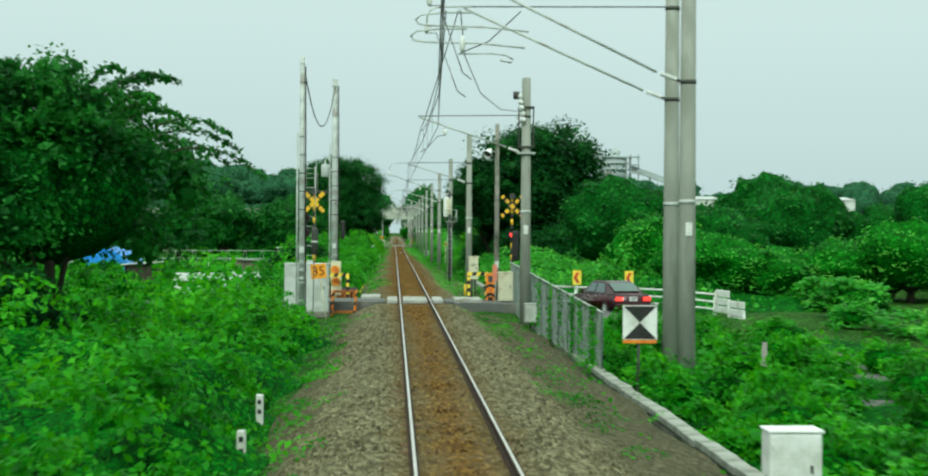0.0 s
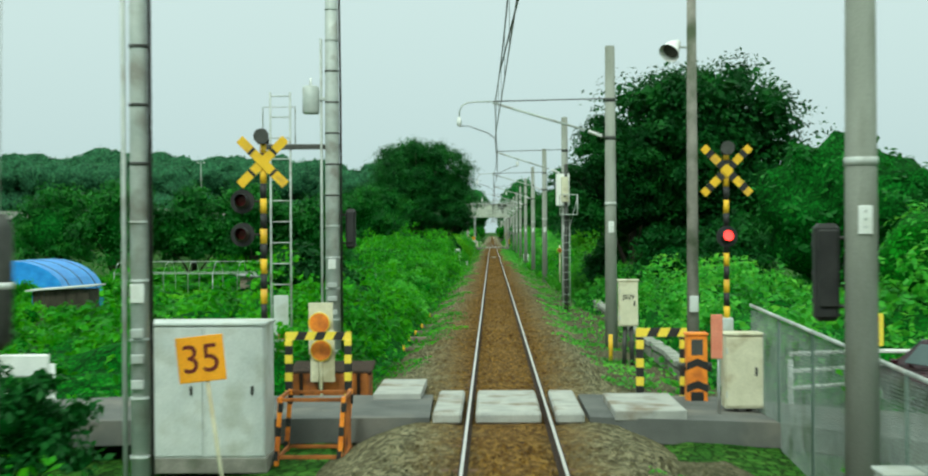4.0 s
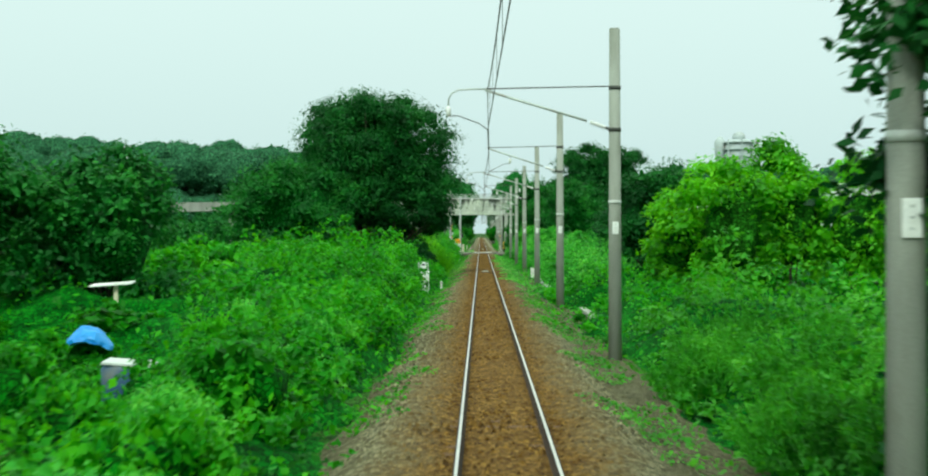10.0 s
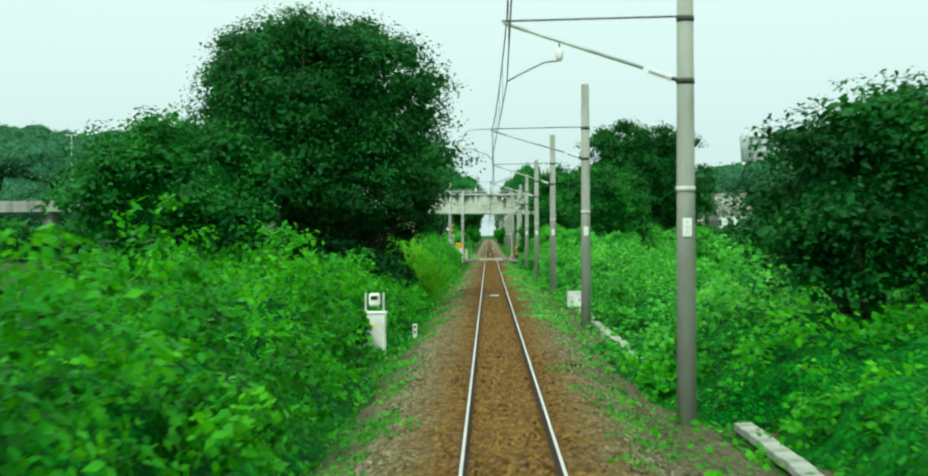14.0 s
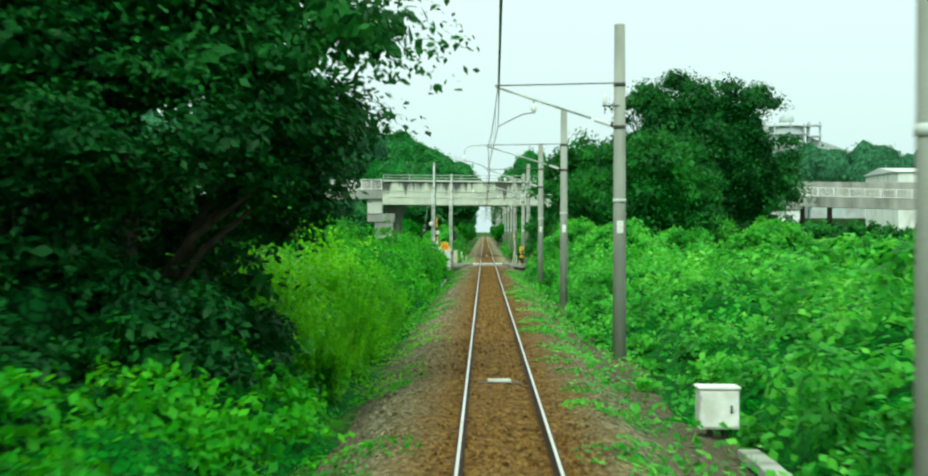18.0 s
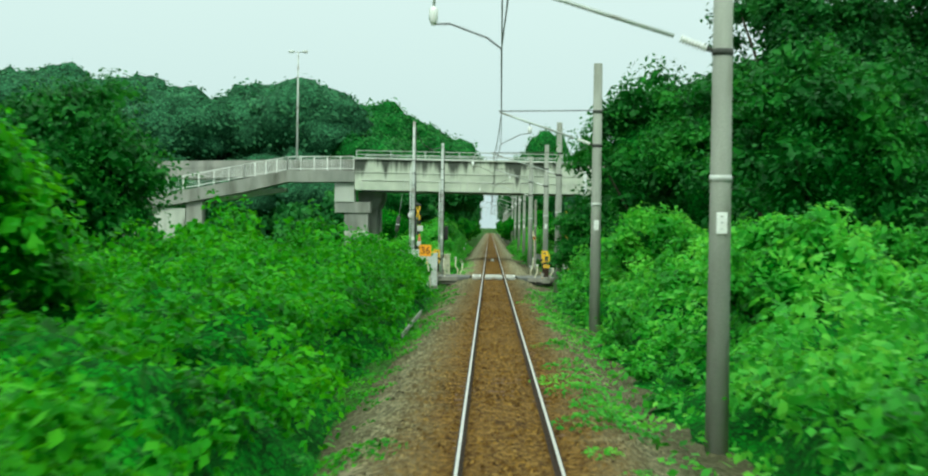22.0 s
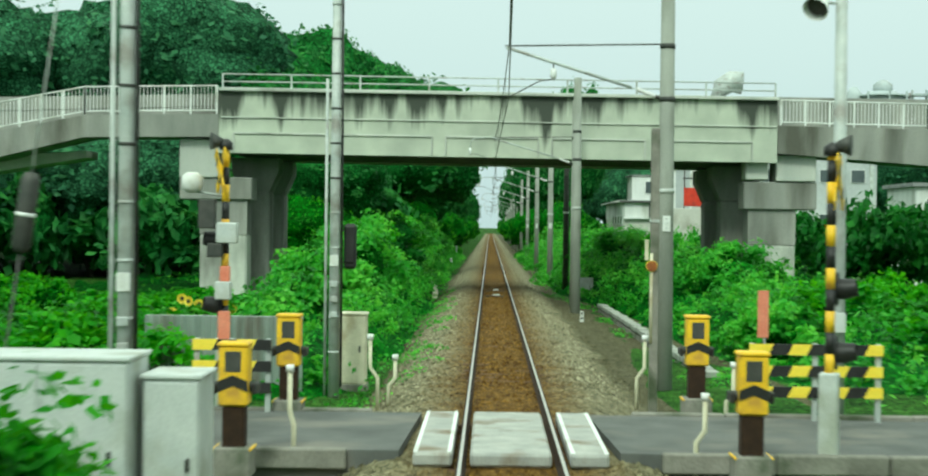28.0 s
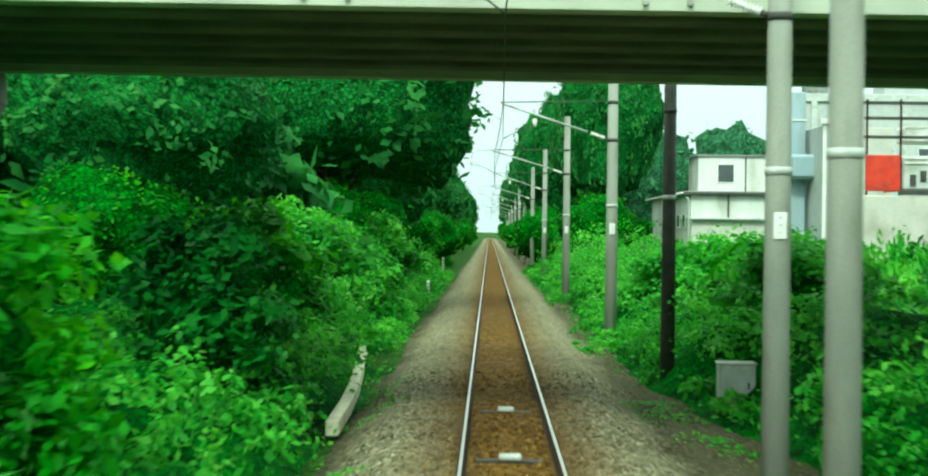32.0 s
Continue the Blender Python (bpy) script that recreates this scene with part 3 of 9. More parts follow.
def ballast_stones():
    n = 56000
    x, y = rng.uniform(-2.4, 2.5, n), rng.uniform(8, 338, n)
    keep = (np.abs(np.abs(x) - 0.566) > 0.07) & ~((y > 54.2) & (y < 58.6)) & ~((y > 284.4) & (y < 289.2))
    x, y = x[keep], y[keep]
    n = len(x)
    z = np.interp(x, bed_x, bed_z) - 0.004
    x = x + np.array([track_x(v) for v in y])
    s = rng.uniform(0.025, 0.062, n)
    o = np.array([(1, 0, 0), (-1, 0, 0), (0, 1, 0), (0, -1, 0), (0, 0, 0.8), (0, 0, -0.8)])
    v = o[None] * s[:, None, None] * rng.uniform(0.6, 1.3, (n, 6, 1)) + np.stack([x, y, z], 1)[:, None]
    f = np.array([(0, 2, 4), (2, 1, 4), (1, 3, 4), (3, 0, 4)])
    faces = (np.arange(n)[:, None, None] * 6 + f[None]).reshape(-1, 3)
    ob = new("ballast_rubble", raw_mesh("ballast_rubble", v.reshape(-1, 3), faces, BALLAST))
    ob.parent = track
    tagged(ob, "loose crushed stones", kind="stuff")


ballast_stones()


def rail(side):
    prof = [(-0.055, -0.14), (0.055, -0.14), (0.055, -0.128), (0.010, -0.11), (0.009, -0.040), (0.033, -0.03), (0.0335, -0.004), (0.019, 0.0), (-0.019, 0.0), (-0.0335, -0.004), (-0.033, -0.03), (-0.009, -0.040), (-0.010, -0.11), (-0.055, -0.128)]
    ys = [*np.arange(-30, 14, 2.0), 60, 150, 300, 900]
    bm = bmesh.new()
    rows = [[bm.verts.new((side * 0.566 + track_x(y) + a, y, c)) for a, c in prof] for y in ys]
    for r0, r1 in zip(rows, rows[1:]):
        for k in range(len(prof)):
            f = bm.faces.new((r0[k], r0[(k + 1) % len(prof)], r1[(k + 1) % len(prof)], r1[k]))
            f.material_index = 1 if k == 7 else 0
    bmesh.ops.recalc_face_normals(bm, faces=bm.faces[:])
    ob = part("rail", bm, RUST, track, "steel rail with a polished top and rusty web")
    ob.data.materials.append(RAIL_TOP)


rail(-1)
rail(1)


# ---- overhead line: poles, brackets, wires ----
CONTACT, CARRIER = 5.05, 6.04


def line_pole(x, y, style, base=-0.6, top=7.5, radius=0.17, plate=True, reach=0.0, material=CONCRETE, label="", carrier=CARRIER, contact=CONTACT, reversed_arm=False):
    """A concrete pole with a tie rod, a slanted bracket tube and a pull-off arm for the contact wire."""
    p = thing("catenary_pole", (x, y, base), label or "round grey concrete catenary pole with a bracket arm", "catenary pole", "poles along the track")
    h, r1 = top - base, radius * 0.78
    tap = lambda z: radius + (r1 - radius) * (z - base) / h
    part("shaft", tube([(0, 0, 0), (0, 0, h * 0.5), (0, 0, h - 0.01), (0, 0, h)], [radius, tap(base + h / 2), r1, r1 * 0.9], 14), material, p)
    for z in (carrier + 0.02, contact, 3.3):
        part("band", tube([(0, 0, z - base - 0.045), (0, 0, z - base + 0.045)], tap(z) + 0.012, 14), STEEL_DARK if z > 4 else STEEL, p)
    if plate:
        part("number_plate", box(0, -tap(2.7) - 0.014, 2.68 - base, 0.15, 0.012, 0.30, 0.004), WHITE_PAINT, p, "white number plate")
        for k in range(3):
            part("plate_mark", box(0, -tap(2.7) - 0.022, 2.77 - base - 0.085 * k, 0.03, 0.004, 0.022), STEEL, p)
    if not style:
        return p
    zc, zl = carrier - base, contact - base
    ax = reach - x
    end = ax if style == 1 else ax - 0.42
    part("tie_rod", tube([(-r1, 0, zc + 0.06), (end - 0.08, 0, zc)], 0.017, 6), STEEL_DARK, p)
    part("bracket_tube", tube([(-r1 - 0.55, 0, zl + 0.22), (ax - 0.05, 0, zc - 0.03)], 0.03, 8), STEEL, p)
    ins = bmesh.new()
    a, d = Vector((-r1, 0, zl + 0.02)), Vector((-0.55, 0, 0.20)).normalized()
    ribs, wide = [], []
    for k in range(9):
        q = a + d * (0.10 + 0.045 * k)
        ribs += [q, q + d * 0.014, q + d * 0.03]
        wide += [0.03, 0.07, 0.03]
    tube(ribs, wide, 10, ins)
    part("insulator", ins, PORCELAIN, p, "white ribbed porcelain insulator")
    part("insulator_cap", tube([a, a + d * 0.10], 0.035, 8), STEEL_DARK, p)
    if style == 1:
        ix = ax + 0.85
        zi = zc - 0.03 + (zl + 0.22 - zc + 0.03) * (0.85 / (x - r1 - 0.55 - reach))
        part("drop_rod", tube([(ix, 0, zi), (ix, 0, zi - 0.14)], 0.012, 6), STEEL_DARK, p)
        part("drop_insulator", tube([(ix, 0, zi - 0.12), (ix, 0, zi - 0.16), (ix, 0, zi - 0.28), (ix, 0, zi - 0.34)], [0.03, 0.065, 0.06, 0.03], 10), PORCELAIN, p)
        part("pull_off_arm", tube([(ix, 0, zi - 0.33), (ix - 0.25, 0, zi - 0.36), (ax + 0.2, 0, zl + 0.12), (ax, 0, zl + 0.01)], 0.013, 6), STEEL_DARK, p)
    else:
        part("curved_arm", tube([(ax + 0.1, 0, zc), (end, 0, zc), (end - 0.30, 0, zc - 0.02), (end - 0.45, 0, zc - 0.10), (end - 0.52, 0, zc - 0.24), (end - 0.53, 0, zc - 0.42)], 0.02, 8), STEEL, p)
        part("drop_insulator", tube([(end - 0.53, 0, zc - 0.40), (end - 0.53, 0, zc - 0.45), (end - 0.53, 0, zc - 0.60), (end - 0.53, 0, zc - 0.66)], [0.03, 0.065, 0.06, 0.03], 10), PORCELAIN, p)
        part("pull_off_arm", tube([(end - 0.53, 0, zc - 0.65), (end - 0.3, 0, zc - 0.64), (ax - 0.2, 0, zl + 0.16), (ax, 0, zl + 0.01)], 0.013, 6), STEEL_DARK, p)
    return p


SPANS = [(51.0, 3.70, 1), (75.3, 2.95, 2), (100.5, 2.95, 1), (125.6, 2.95, 2), (151.0, 2.95, 1), (176.3, 2.95, 2), (201.6, 2.95, 1), (226.8, 2.95, 2),
         (251.0, 2.92, 1), (276.5, 2.95, 2), (295.8, 3.08, 1), (325.6, 3.0, 2), (349.0, 3.0, 1), (373.0, 3.0, 2), (398.5, 3.0, 1), (424, 3.0, 2), (450, 3.0, 1),
         (476, 3.0, 2), (502, 3.0, 1), (530, 3.0, 2), (560, 3.0, 1), (590, 3.0, 2)]
for y, x, style in SPANS:
    line_pole(x, y, style, plate=y < 400, top=7.9 if y < 52 else 7.5, radius=0.19 if y < 52 else 0.165, reach=0.06 if style == 1 else -0.12, carrier=6.55 if y < 52 else CARRIER, contact=5.3 if y < 52 else CONTACT)
for x, y in ((5.95, 35.8), (5.80, 33.0)):
    line_pole(x, y, 2, base=-1.9, top=9.4, radius=0.21, plate=y < 34, reach=0.9, carrier=8.05 if y > 34 else 8.3, contact=5.85 if y > 34 else 6.0, label="tall paired grey concrete catenary pole beside the trackside fence")
line_pole(2.85, 321.7, 0, base=-0.7, top=8.0, radius=0.175, plate=False, label="plain grey concrete pole beside the road bridge")
line_pole(3.35, 339.0, 0, base=-0.7, top=7.4, radius=0.15, plate=False, material=STEEL_DARK, label="dark steel pole beneath the road bridge")


g = thing("wire_tensioner", (0, 35.4, 0), "curved steel pull-off arms and hanging feeder wires above the track", "overhead fitting")
for k, (dz, dx) in enumerate(((0.0, 0.0), (0.42, 0.12))):
    part("curved_arm", tube([(2.3 + dx, 0.2 * k, 7.02 + dz), (1.2 + dx, 0.2 * k, 7.12 + dz), (-0.1 + dx, 0.2 * k, 7.14 + dz), (-0.38 + dx, 0.2 * k, 7.18 + dz), (-0.44 + dx, 0.2 * k, 7.28 + dz), (-0.30 + dx, 0.2 * k, 7.40 + dz), (0.3 + dx, 0.2 * k, 7.46 + dz), (0.9 + dx, 0.2 * k, 7.46 + dz)], 0.022, 8), STEEL, g)
part("curved_arm", tube([(0.7, 0, 6.86), (1.5, 0, 6.88), (1.85, 0, 6.84), (2.02, 0, 6.74), (1.98, 0, 6.66), (1.7, 0, 6.72)], 0.02, 8), STEEL, g)
part("insulator", tube([(0.8, 0, 6.9), (0.8, 0, 6.98), (0.8, 0, 7.22), (0.8, 0, 7.3)], [0.03, 0.07, 0.07, 0.03], 10), PORCELAIN, g)
for pts in ([(0.75, 0, 7.9), (1.0, 3, 7.15), (1.7, 8, 6.65), (2.6, 12.5, 6.55), (3.55, 15.4, 6.72)], [(0.7, 0, 7.9), (0.35, 6, 6.8), (0.15, 12, 6.2), (0.06, 15.6, 6.05)], [(0.4, 0, 7.9), (0.5, 8, 6.7), (0.2, 20, 5.9), (-0.05, 30, 5.75)], [(2.2, 0, 7.9), (1.5, 1, 7.3), (0.8, 2, 7.1)]):
    part("feeder_wire", tube(pts, 0.014, 6), WIRE, g)


g = thing("line_insulator", (2.95, 201.6, 5.55), "short dark arm with a small upright insulator on a pole", "pole fitting")
part("arm", tube([(0, -0.12, 0), (-0.42, -0.12, 0)], 0.02, 6), STEEL_DARK, g)
part("insulator", tube([(-0.36, -0.12, 0), (-0.36, -0.12, 0.06), (-0.36, -0.12, 0.22), (-0.36, -0.12, 0.3)], [0.03, 0.055, 0.05, 0.02], 10), PORCELAIN, g)
part("hanger", tube([(-0.36, -0.12, 0), (-0.36, -0.12, -0.2)], 0.012, 6), STEEL_DARK, g)


def overhead_wires():
    pts = [(-20.0, -1.2), (34.5, 0.2)] + [(y, 0.06 if s == 1 else -0.12) for y, x, s in SPANS] + [(900.0, 0.0)]
    car, con, dro = bmesh.new(), bmesh.new(), bmesh.new()
    c_pts, w_pts = [], []
    for (y0, x0), (y1, x1) in zip(pts, pts[1:]):
        n = max(4, int((y1 - y0) / 4))
        for k in range(n):
            f = k / n
            x, y = x0 + (x1 - x0) * f, y0 + (y1 - y0) * f
            sag = 0.30 * 4 * f * (1 - f)
            c_pts.append((x, y, CARRIER - sag))
            w_pts.append((x, y, CONTACT - 0.02 * 4 * f * (1 - f)))
            if 0 < k and y1 < 420:
                tube([(x, y, CARRIER - sag), (x, y, CONTACT)], 0.004, 4, dro, False)
    solid("carrier_wire", tube(c_pts, 0.011, 6, car), WIRE, "dark sagging carrier wire above the track", "overhead wire", "overhead wires")
    solid("contact_wire", tube(w_pts, 0.009, 6, con), WIRE, "dark contact wire above the track", "overhead wire", "overhead wires")
    solid("dropper_wires", dro, WIRE, "thin droppers between carrier and contact wire", "overhead wire", "overhead wires", kind="stuff")


overhead_wires()


# ---- road bridge over the track ----
BR_Y0, BR_Y1 = 327.0, 336.2
bridge = thing("road_bridge", (0, 0, 0), "pale concrete road bridge crossing over the railway with rain streaks", "bridge")


def slope(x):
    """The bridge falls gently to its right end."""
    return -0.0075 * x


def girder_face(y, out):
    bm = bmesh.new()
    x0, x1 = -11.1, 11.05
    zb, zt = 5.33, 7.80
    v = [(x0, y, zb + slope(x0)), (x1, y, zb + slope(x1)), (x1, y, zt + slope(x1)), (x0, y, zt + slope(x0))]
    a = [bm.verts.new(q) for q in v]
    b = [bm.verts.new((q[0], q[1] + 0.45 * out, q[2])) for q in v]
    bm.faces.new(a), bm.faces.new(b[::-1])
    for k in range(4):
        bm.faces.new((a[k], b[k], b[(k + 1) % 4], a[(k + 1) % 4]))
    bmesh.ops.recalc_face_normals(bm, faces=bm.faces[:])
    return bm


part("edge_girder", girder_face(BR_Y0, 1), GIRDER_FACE, bridge, "pale grey concrete edge girder")
part("edge_girder", girder_face(BR_Y1, -1), GIRDER_FACE, bridge)
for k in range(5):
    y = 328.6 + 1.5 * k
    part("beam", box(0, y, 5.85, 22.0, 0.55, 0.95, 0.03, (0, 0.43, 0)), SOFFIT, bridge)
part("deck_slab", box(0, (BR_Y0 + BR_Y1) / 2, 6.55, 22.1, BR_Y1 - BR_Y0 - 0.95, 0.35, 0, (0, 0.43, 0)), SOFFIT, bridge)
# raised border panels, ribs and the ledge on the near face
for k in range(5):
    xa, xb = -10.5 + 4.22 * k, -10.5 + 4.22 * (k + 1) - 0.55
    xc = (xa + xb) / 2
    part("face_panel_top", box(xc, BR_Y0 - 0.03, 6.12 + slope(xc), xb - xa, 0.06, 0.07, 0.008, (0, 0.43, 0)), GIRDER, bridge)
    for q in (xa, xb):
        part("face_panel_side", box(q, BR_Y0 - 0.03, 5.74 + slope(q), 0.07, 0.06, 0.70, 0.008), GIRDER, bridge)
part("ledge", box(0, BR_Y0 - 0.03, 6.74, 22.0, 0.06, 0.05, 0.008, (0, 0.43, 0)), GIRDER, bridge)
part("coping", box(0, BR_Y0 + 0.1, 7.84, 22.15, 0.62, 0.12, 0.015, (0, 0.43, 0)), GIRDER, bridge)
part("coping", box(0, BR_Y1 - 0.1, 7.84, 22.15, 0.62, 0.12, 0.015, (0, 0.43, 0)), GIRDER, bridge)


def bridge_rail(x0, z0, x1, z1, y, posts, height, bars, mat, mesh_fill=False):
    """A parapet railing of posts, a top rail and uprights or lower rails."""
    g = thing("bridge_railing", (0, 0, 0), "pale metal railing along the bridge parapet" if mesh_fill else "white-painted metal railing along the walkway", "railing", "bridge railings")
    at = lambda f: (x0 + (x1 - x0) * f, y, z0 + (z1 - z0) * f)
    for k in range(posts + 1):
        a = at(k / posts)
        part("post", box(a[0], y, a[2] + height / 2, 0.07, 0.07, height, 0.008), mat, g)
    for f in ((1.0, 0.12) if not mesh_fill else (1.0, 0.52, 0.1)):
        a, b = at(0), at(1)
        part("rail", tube([(a[0], y, a[2] + height * f), (b[0], y, b[2] + height * f)], 0.032, 6), mat, g)
    if bars:
        bm = bmesh.new()
        n = int(abs(x1 - x0) / 0.14)
        for k in range(n):
            a = at((k + 0.5) / n)
            box(a[0], y, a[2] + height * 0.55, 0.022, 0.022, height * 0.82, 0, bm=bm)
        tagged(part("upright", bm, mat, g), kind="stuff")
    return g


bridge_rail(-11.0, 7.95, 11.0, 7.78, BR_Y0 + 0.25, 8, 0.62, False, STEEL, True)
bridge_rail(-11.0, 7.95, 11.0, 7.78, BR_Y1 - 0.25, 8, 0.62, False, STEEL, True)


def spine(name, pts, y0, y1, parent, mat, label=""):
    """A slab along x through (x, top, bottom) stations, from y0 to y1."""
    bm = bmesh.new()
    rows = [[bm.verts.new(q) for q in ((x, y0, t), (x, y1, t), (x, y1, b), (x, y0, b))] for x, t, b in pts]
    for r0, r1 in zip(rows, rows[1:]):
        for k in range(4):
            bm.faces.new((r0[k], r0[(k + 1) % 4], r1[(k + 1) % 4], r1[k]))
    bm.faces.new(rows[0]), bm.faces.new(rows[-1][::-1])
    bmesh.ops.recalc_face_normals(bm, faces=bm.faces[:])
    return part(name, bm, mat, parent, label)


walkway = thing("bridge_walkway", (0, 0, 0), "concrete walkway ramp beside the road bridge, stained by rain", "walkway")
spine("walkway_slab", [(-11.12, 6.95, 6.05), (-16.5, 6.85, 5.98), (-20.0, 6.18, 5.12), (-27.3, 4.72, 3.72), (-33.5, 4.74, 3.72)], 327.05, 329.2, walkway, GIRDER_DARK)
spine("walkway_slab", [(11.08, 6.72, 5.62), (17.0, 6.62, 5.2), (30, 6.4, 5.3), (60, 5.6, 4.5), (130, 3.6, 2.4)], 327.05, 329.2, walkway, GIRDER_DARK)
bridge_rail(-11.2, 6.97, -16.5, 6.87, 327.15, 5, 1.12, True, WHITE_PAINT)
bridge_rail(-16.5, 6.87, -20.0, 6.2, 327.15, 4, 1.12, True, WHITE_PAINT)
bridge_rail(-20.0, 6.2, -27.3, 4.74, 327.15, 6, 1.12, True, WHITE_PAINT)
bridge_rail(-27.3, 4.74, -33.5, 4.76, 327.15, 5, 1.12, True, WHITE_PAINT)
bridge_rail(-33.45, 4.76, -33.4, 4.76, 329.1, 1, 1.12, False, WHITE_PAINT)
# the lower flight that turns back beneath the upper one
spine("lower_flight", [(-33.5, 4.70, 3.7), (-30.0, 4.72, 3.72), (-24.0, 5.0, 4.1), (-17.0, 5.55, 5.25)], 329.35, 331.2, walkway, PIER_PALE)
part("support_wall", box(-26.1, 328.2, 1.45, 2.7, 1.6, 4.6, 0.03), PIER_PALE, walkway, "pale concrete wall beneath the landing")
part("support_column", box(-24.05, 328.2, 1.75, 1.3, 1.5, 5.2, 0.05), GIRDER_DARK, walkway)
part("support_column", box(-29.3, 328.2, 1.35, 1.0, 1.5, 4.7, 0.05), GIRDER_DARK, walkway)
bridge_rail(11.2, 6.74, 17.0, 6.64, 327.15, 6, 1.0, True, WHITE_PAINT)
bridge_rail(17.0, 6.64, 60, 5.62, 327.15, 26, 1.0, True, WHITE_PAINT)

highway = thing("elevated_road", (0, 0, 0), "long elevated concrete road leading to the bridge", "elevated road")
spine("road_slab", [(-11.12, 7.5, 6.6), (-30, 6.95, 6.15), (-60, 6.8, 5.9), (-120, 6.3, 5.3), (-260, 5.0, 4.0)], 329.9, 336.1, highway, GIRDER_DARK)
spine("road_slab", [(11.08, 7.55, 6.3), (40, 7.3, 6.2), (80, 7.0, 5.9), (160, 6.0, 4.8)], 329.9, 336.1, highway, GIRDER_DARK)
for x in list(range(-240, -20, 20)) + list(range(30, 160, 20)):
    part("pier", box(x, 333, 2.4, 1.3, 3.5, 8.4, 0.1), GIRDER_DARK, highway)
spine("parapet", [(-11.15, 8.0, 7.5), (-30, 7.55, 6.95), (-60, 7.4, 6.8), (-120, 6.9, 6.3), (-260, 5.6, 5.0)], 329.85, 330.15, highway, GIRDER_DARK)
spine("parapet", [(11.1, 8.1, 7.55), (40, 7.9, 7.3), (80, 7.6, 7.0), (160, 6.6, 6.0)], 329.9, 330.15, highway, GIRDER_DARK)


def pier(x, y, wide, deep, top, flare, label, material=GIRDER_DARK):
    """A pier with a flared head and a chamfered column."""
    g = thing("bridge_pier", (x, y, -0.9), label, "bridge pier", "piers of the bridge")
    h = top + 0.9
    a, f = wide / 2, wide / 2 + flare
    part("column", box(0, 0, (h - 1.4) / 2, wide, deep, h - 1.4, 0.08), material, g)
    bm = prism([(-a, h - 1.4), (a, h - 1.4), (f, h - 0.55), (f, h), (-f, h), (-f, h - 0.55)], -deep / 2, deep / 2)
    part("head", bm, GIRDER_DARK, g)
    return g


pier(-11.0, 328.3, 1.9, 1.2, 3.55, 0.0, "weathered square concrete pier with a dark crack streak", PIER_PALE)
solid("bearing_block", box(-11.95, 328.2, 5.2, 1.6, 1.5, 1.55, 0.04), GIRDER, "pale concrete bearing block beneath the girder", "bearing block", "bearing blocks", loc=(0, 0, 0))
solid("concrete_plinth", box(-11.3, 328.3, 4.0, 2.9, 1.5, 0.9, 0.04), GIRDER_DARK, "dark concrete bearing seat on its pier", "bearing block", "bearing blocks")
for y in (330.7, 335.2):
    pier(-10.1, y, 1.2, 1.4, 5.35, 0.38, "concrete pier column with a flared head")
for y in (330.7, 335.2):
    pier(9.9, y, 1.2, 1.4, 5.2, 0.38, "concrete pier column with a flared head")
pier(11.0, 328.3, 1.9, 1.2, 3.4, 0.0, "weathered square concrete pier beneath the walkway", PIER_PALE)
solid("bearing_block", box(11.9, 328.2, 5.05, 1.6, 1.5, 1.05, 0.04), GIRDER, "pale concrete bearing block beneath the walkway", "bearing block", "bearing blocks")
solid("bearing_block", box(10.35, 328.0, 4.95, 0.9, 1.1, 0.75, 0.04), GIRDER, "pale concrete bearing block beneath the girder", "bearing block", "bearing blocks")
solid("concrete_plinth", box(11.3, 328.3, 3.95, 2.9, 1.5, 1.1, 0.04), GIRDER_DARK, "dark concrete bearing seat on its pier", "bearing block", "bearing blocks")


def highway_lamp(x, y, z, top):
    g = thing("street_lamp", (x, y, z), "tall slim grey road lamp with two small heads", "street lamp", "road lamps")
    part("pole", tube([(0, 0, 0), (0, 0, top - z)], [0.10, 0.06], 8), STEEL, g)
    part("cross_arm", tube([(-0.5, 0, top - z), (0.5, 0, top - z)], 0.04, 6), STEEL, g)
    for s in (-1, 1):
        part("lamp_head", box(0.6 * s, 0, top - z + 0.02, 0.5, 0.25, 0.22, 0.05), GREY_PAINT, g)


highway_lamp(-16.9, 336.0, 7.7, 17.4)
highway_lamp(-58.0, 336.0, 7.4, 16.6)


# ---- undergrowth along the line ----
L_Y = [5, 30, 45, 51, 52.5, 61, 64, 75, 90, 105, 125, 145, 165, 180, 190, 205, 225, 245, 262, 272, 277.5, 279.3, 292, 296, 303, 325, 345, 420]
L_H = [.6, 1.4, 1.1, .8, -.7, -.7, .8, 1.2, 1.2, 1.1, 1.7, 2.1, 2.2, 1.1, 1.1, 2.5, 2.2, 2.4, 2.4, 2.3, 1.9, -.3, -.3, .7, 1.2, 1.4, 1.3, 2.2]
LE_Y, LE_X = [5, 45, 60, 75, 100, 150, 200, 220, 250, 260, 264, 271, 274, 292, 298, 325, 345], [2.5, 2.6, 2.6, 2.1, 2.2, 2.3, 2.2, 2.4, 2.5, 2.45, 2.3, 2.25, 2.7, 2.5, 2.05, 2.2, 2.6]
R_Y = [5, 45, 52, 62, 66, 80, 95, 105, 120, 140, 160, 185, 200, 225, 245, 262, 272, 278, 281, 292, 298, 315, 330, 345, 420]
R_H = [-1.4, -.8, -.9, -.6, .6, 1.2, 1.0, 1.4, 1.0, 1.2, 1.9, 1.8, 1.7, 1.9, 2.2, 2.2, 1.8, 1.0, -.4, -.4, .1, .7, 1.6, 2.3, 2.5]
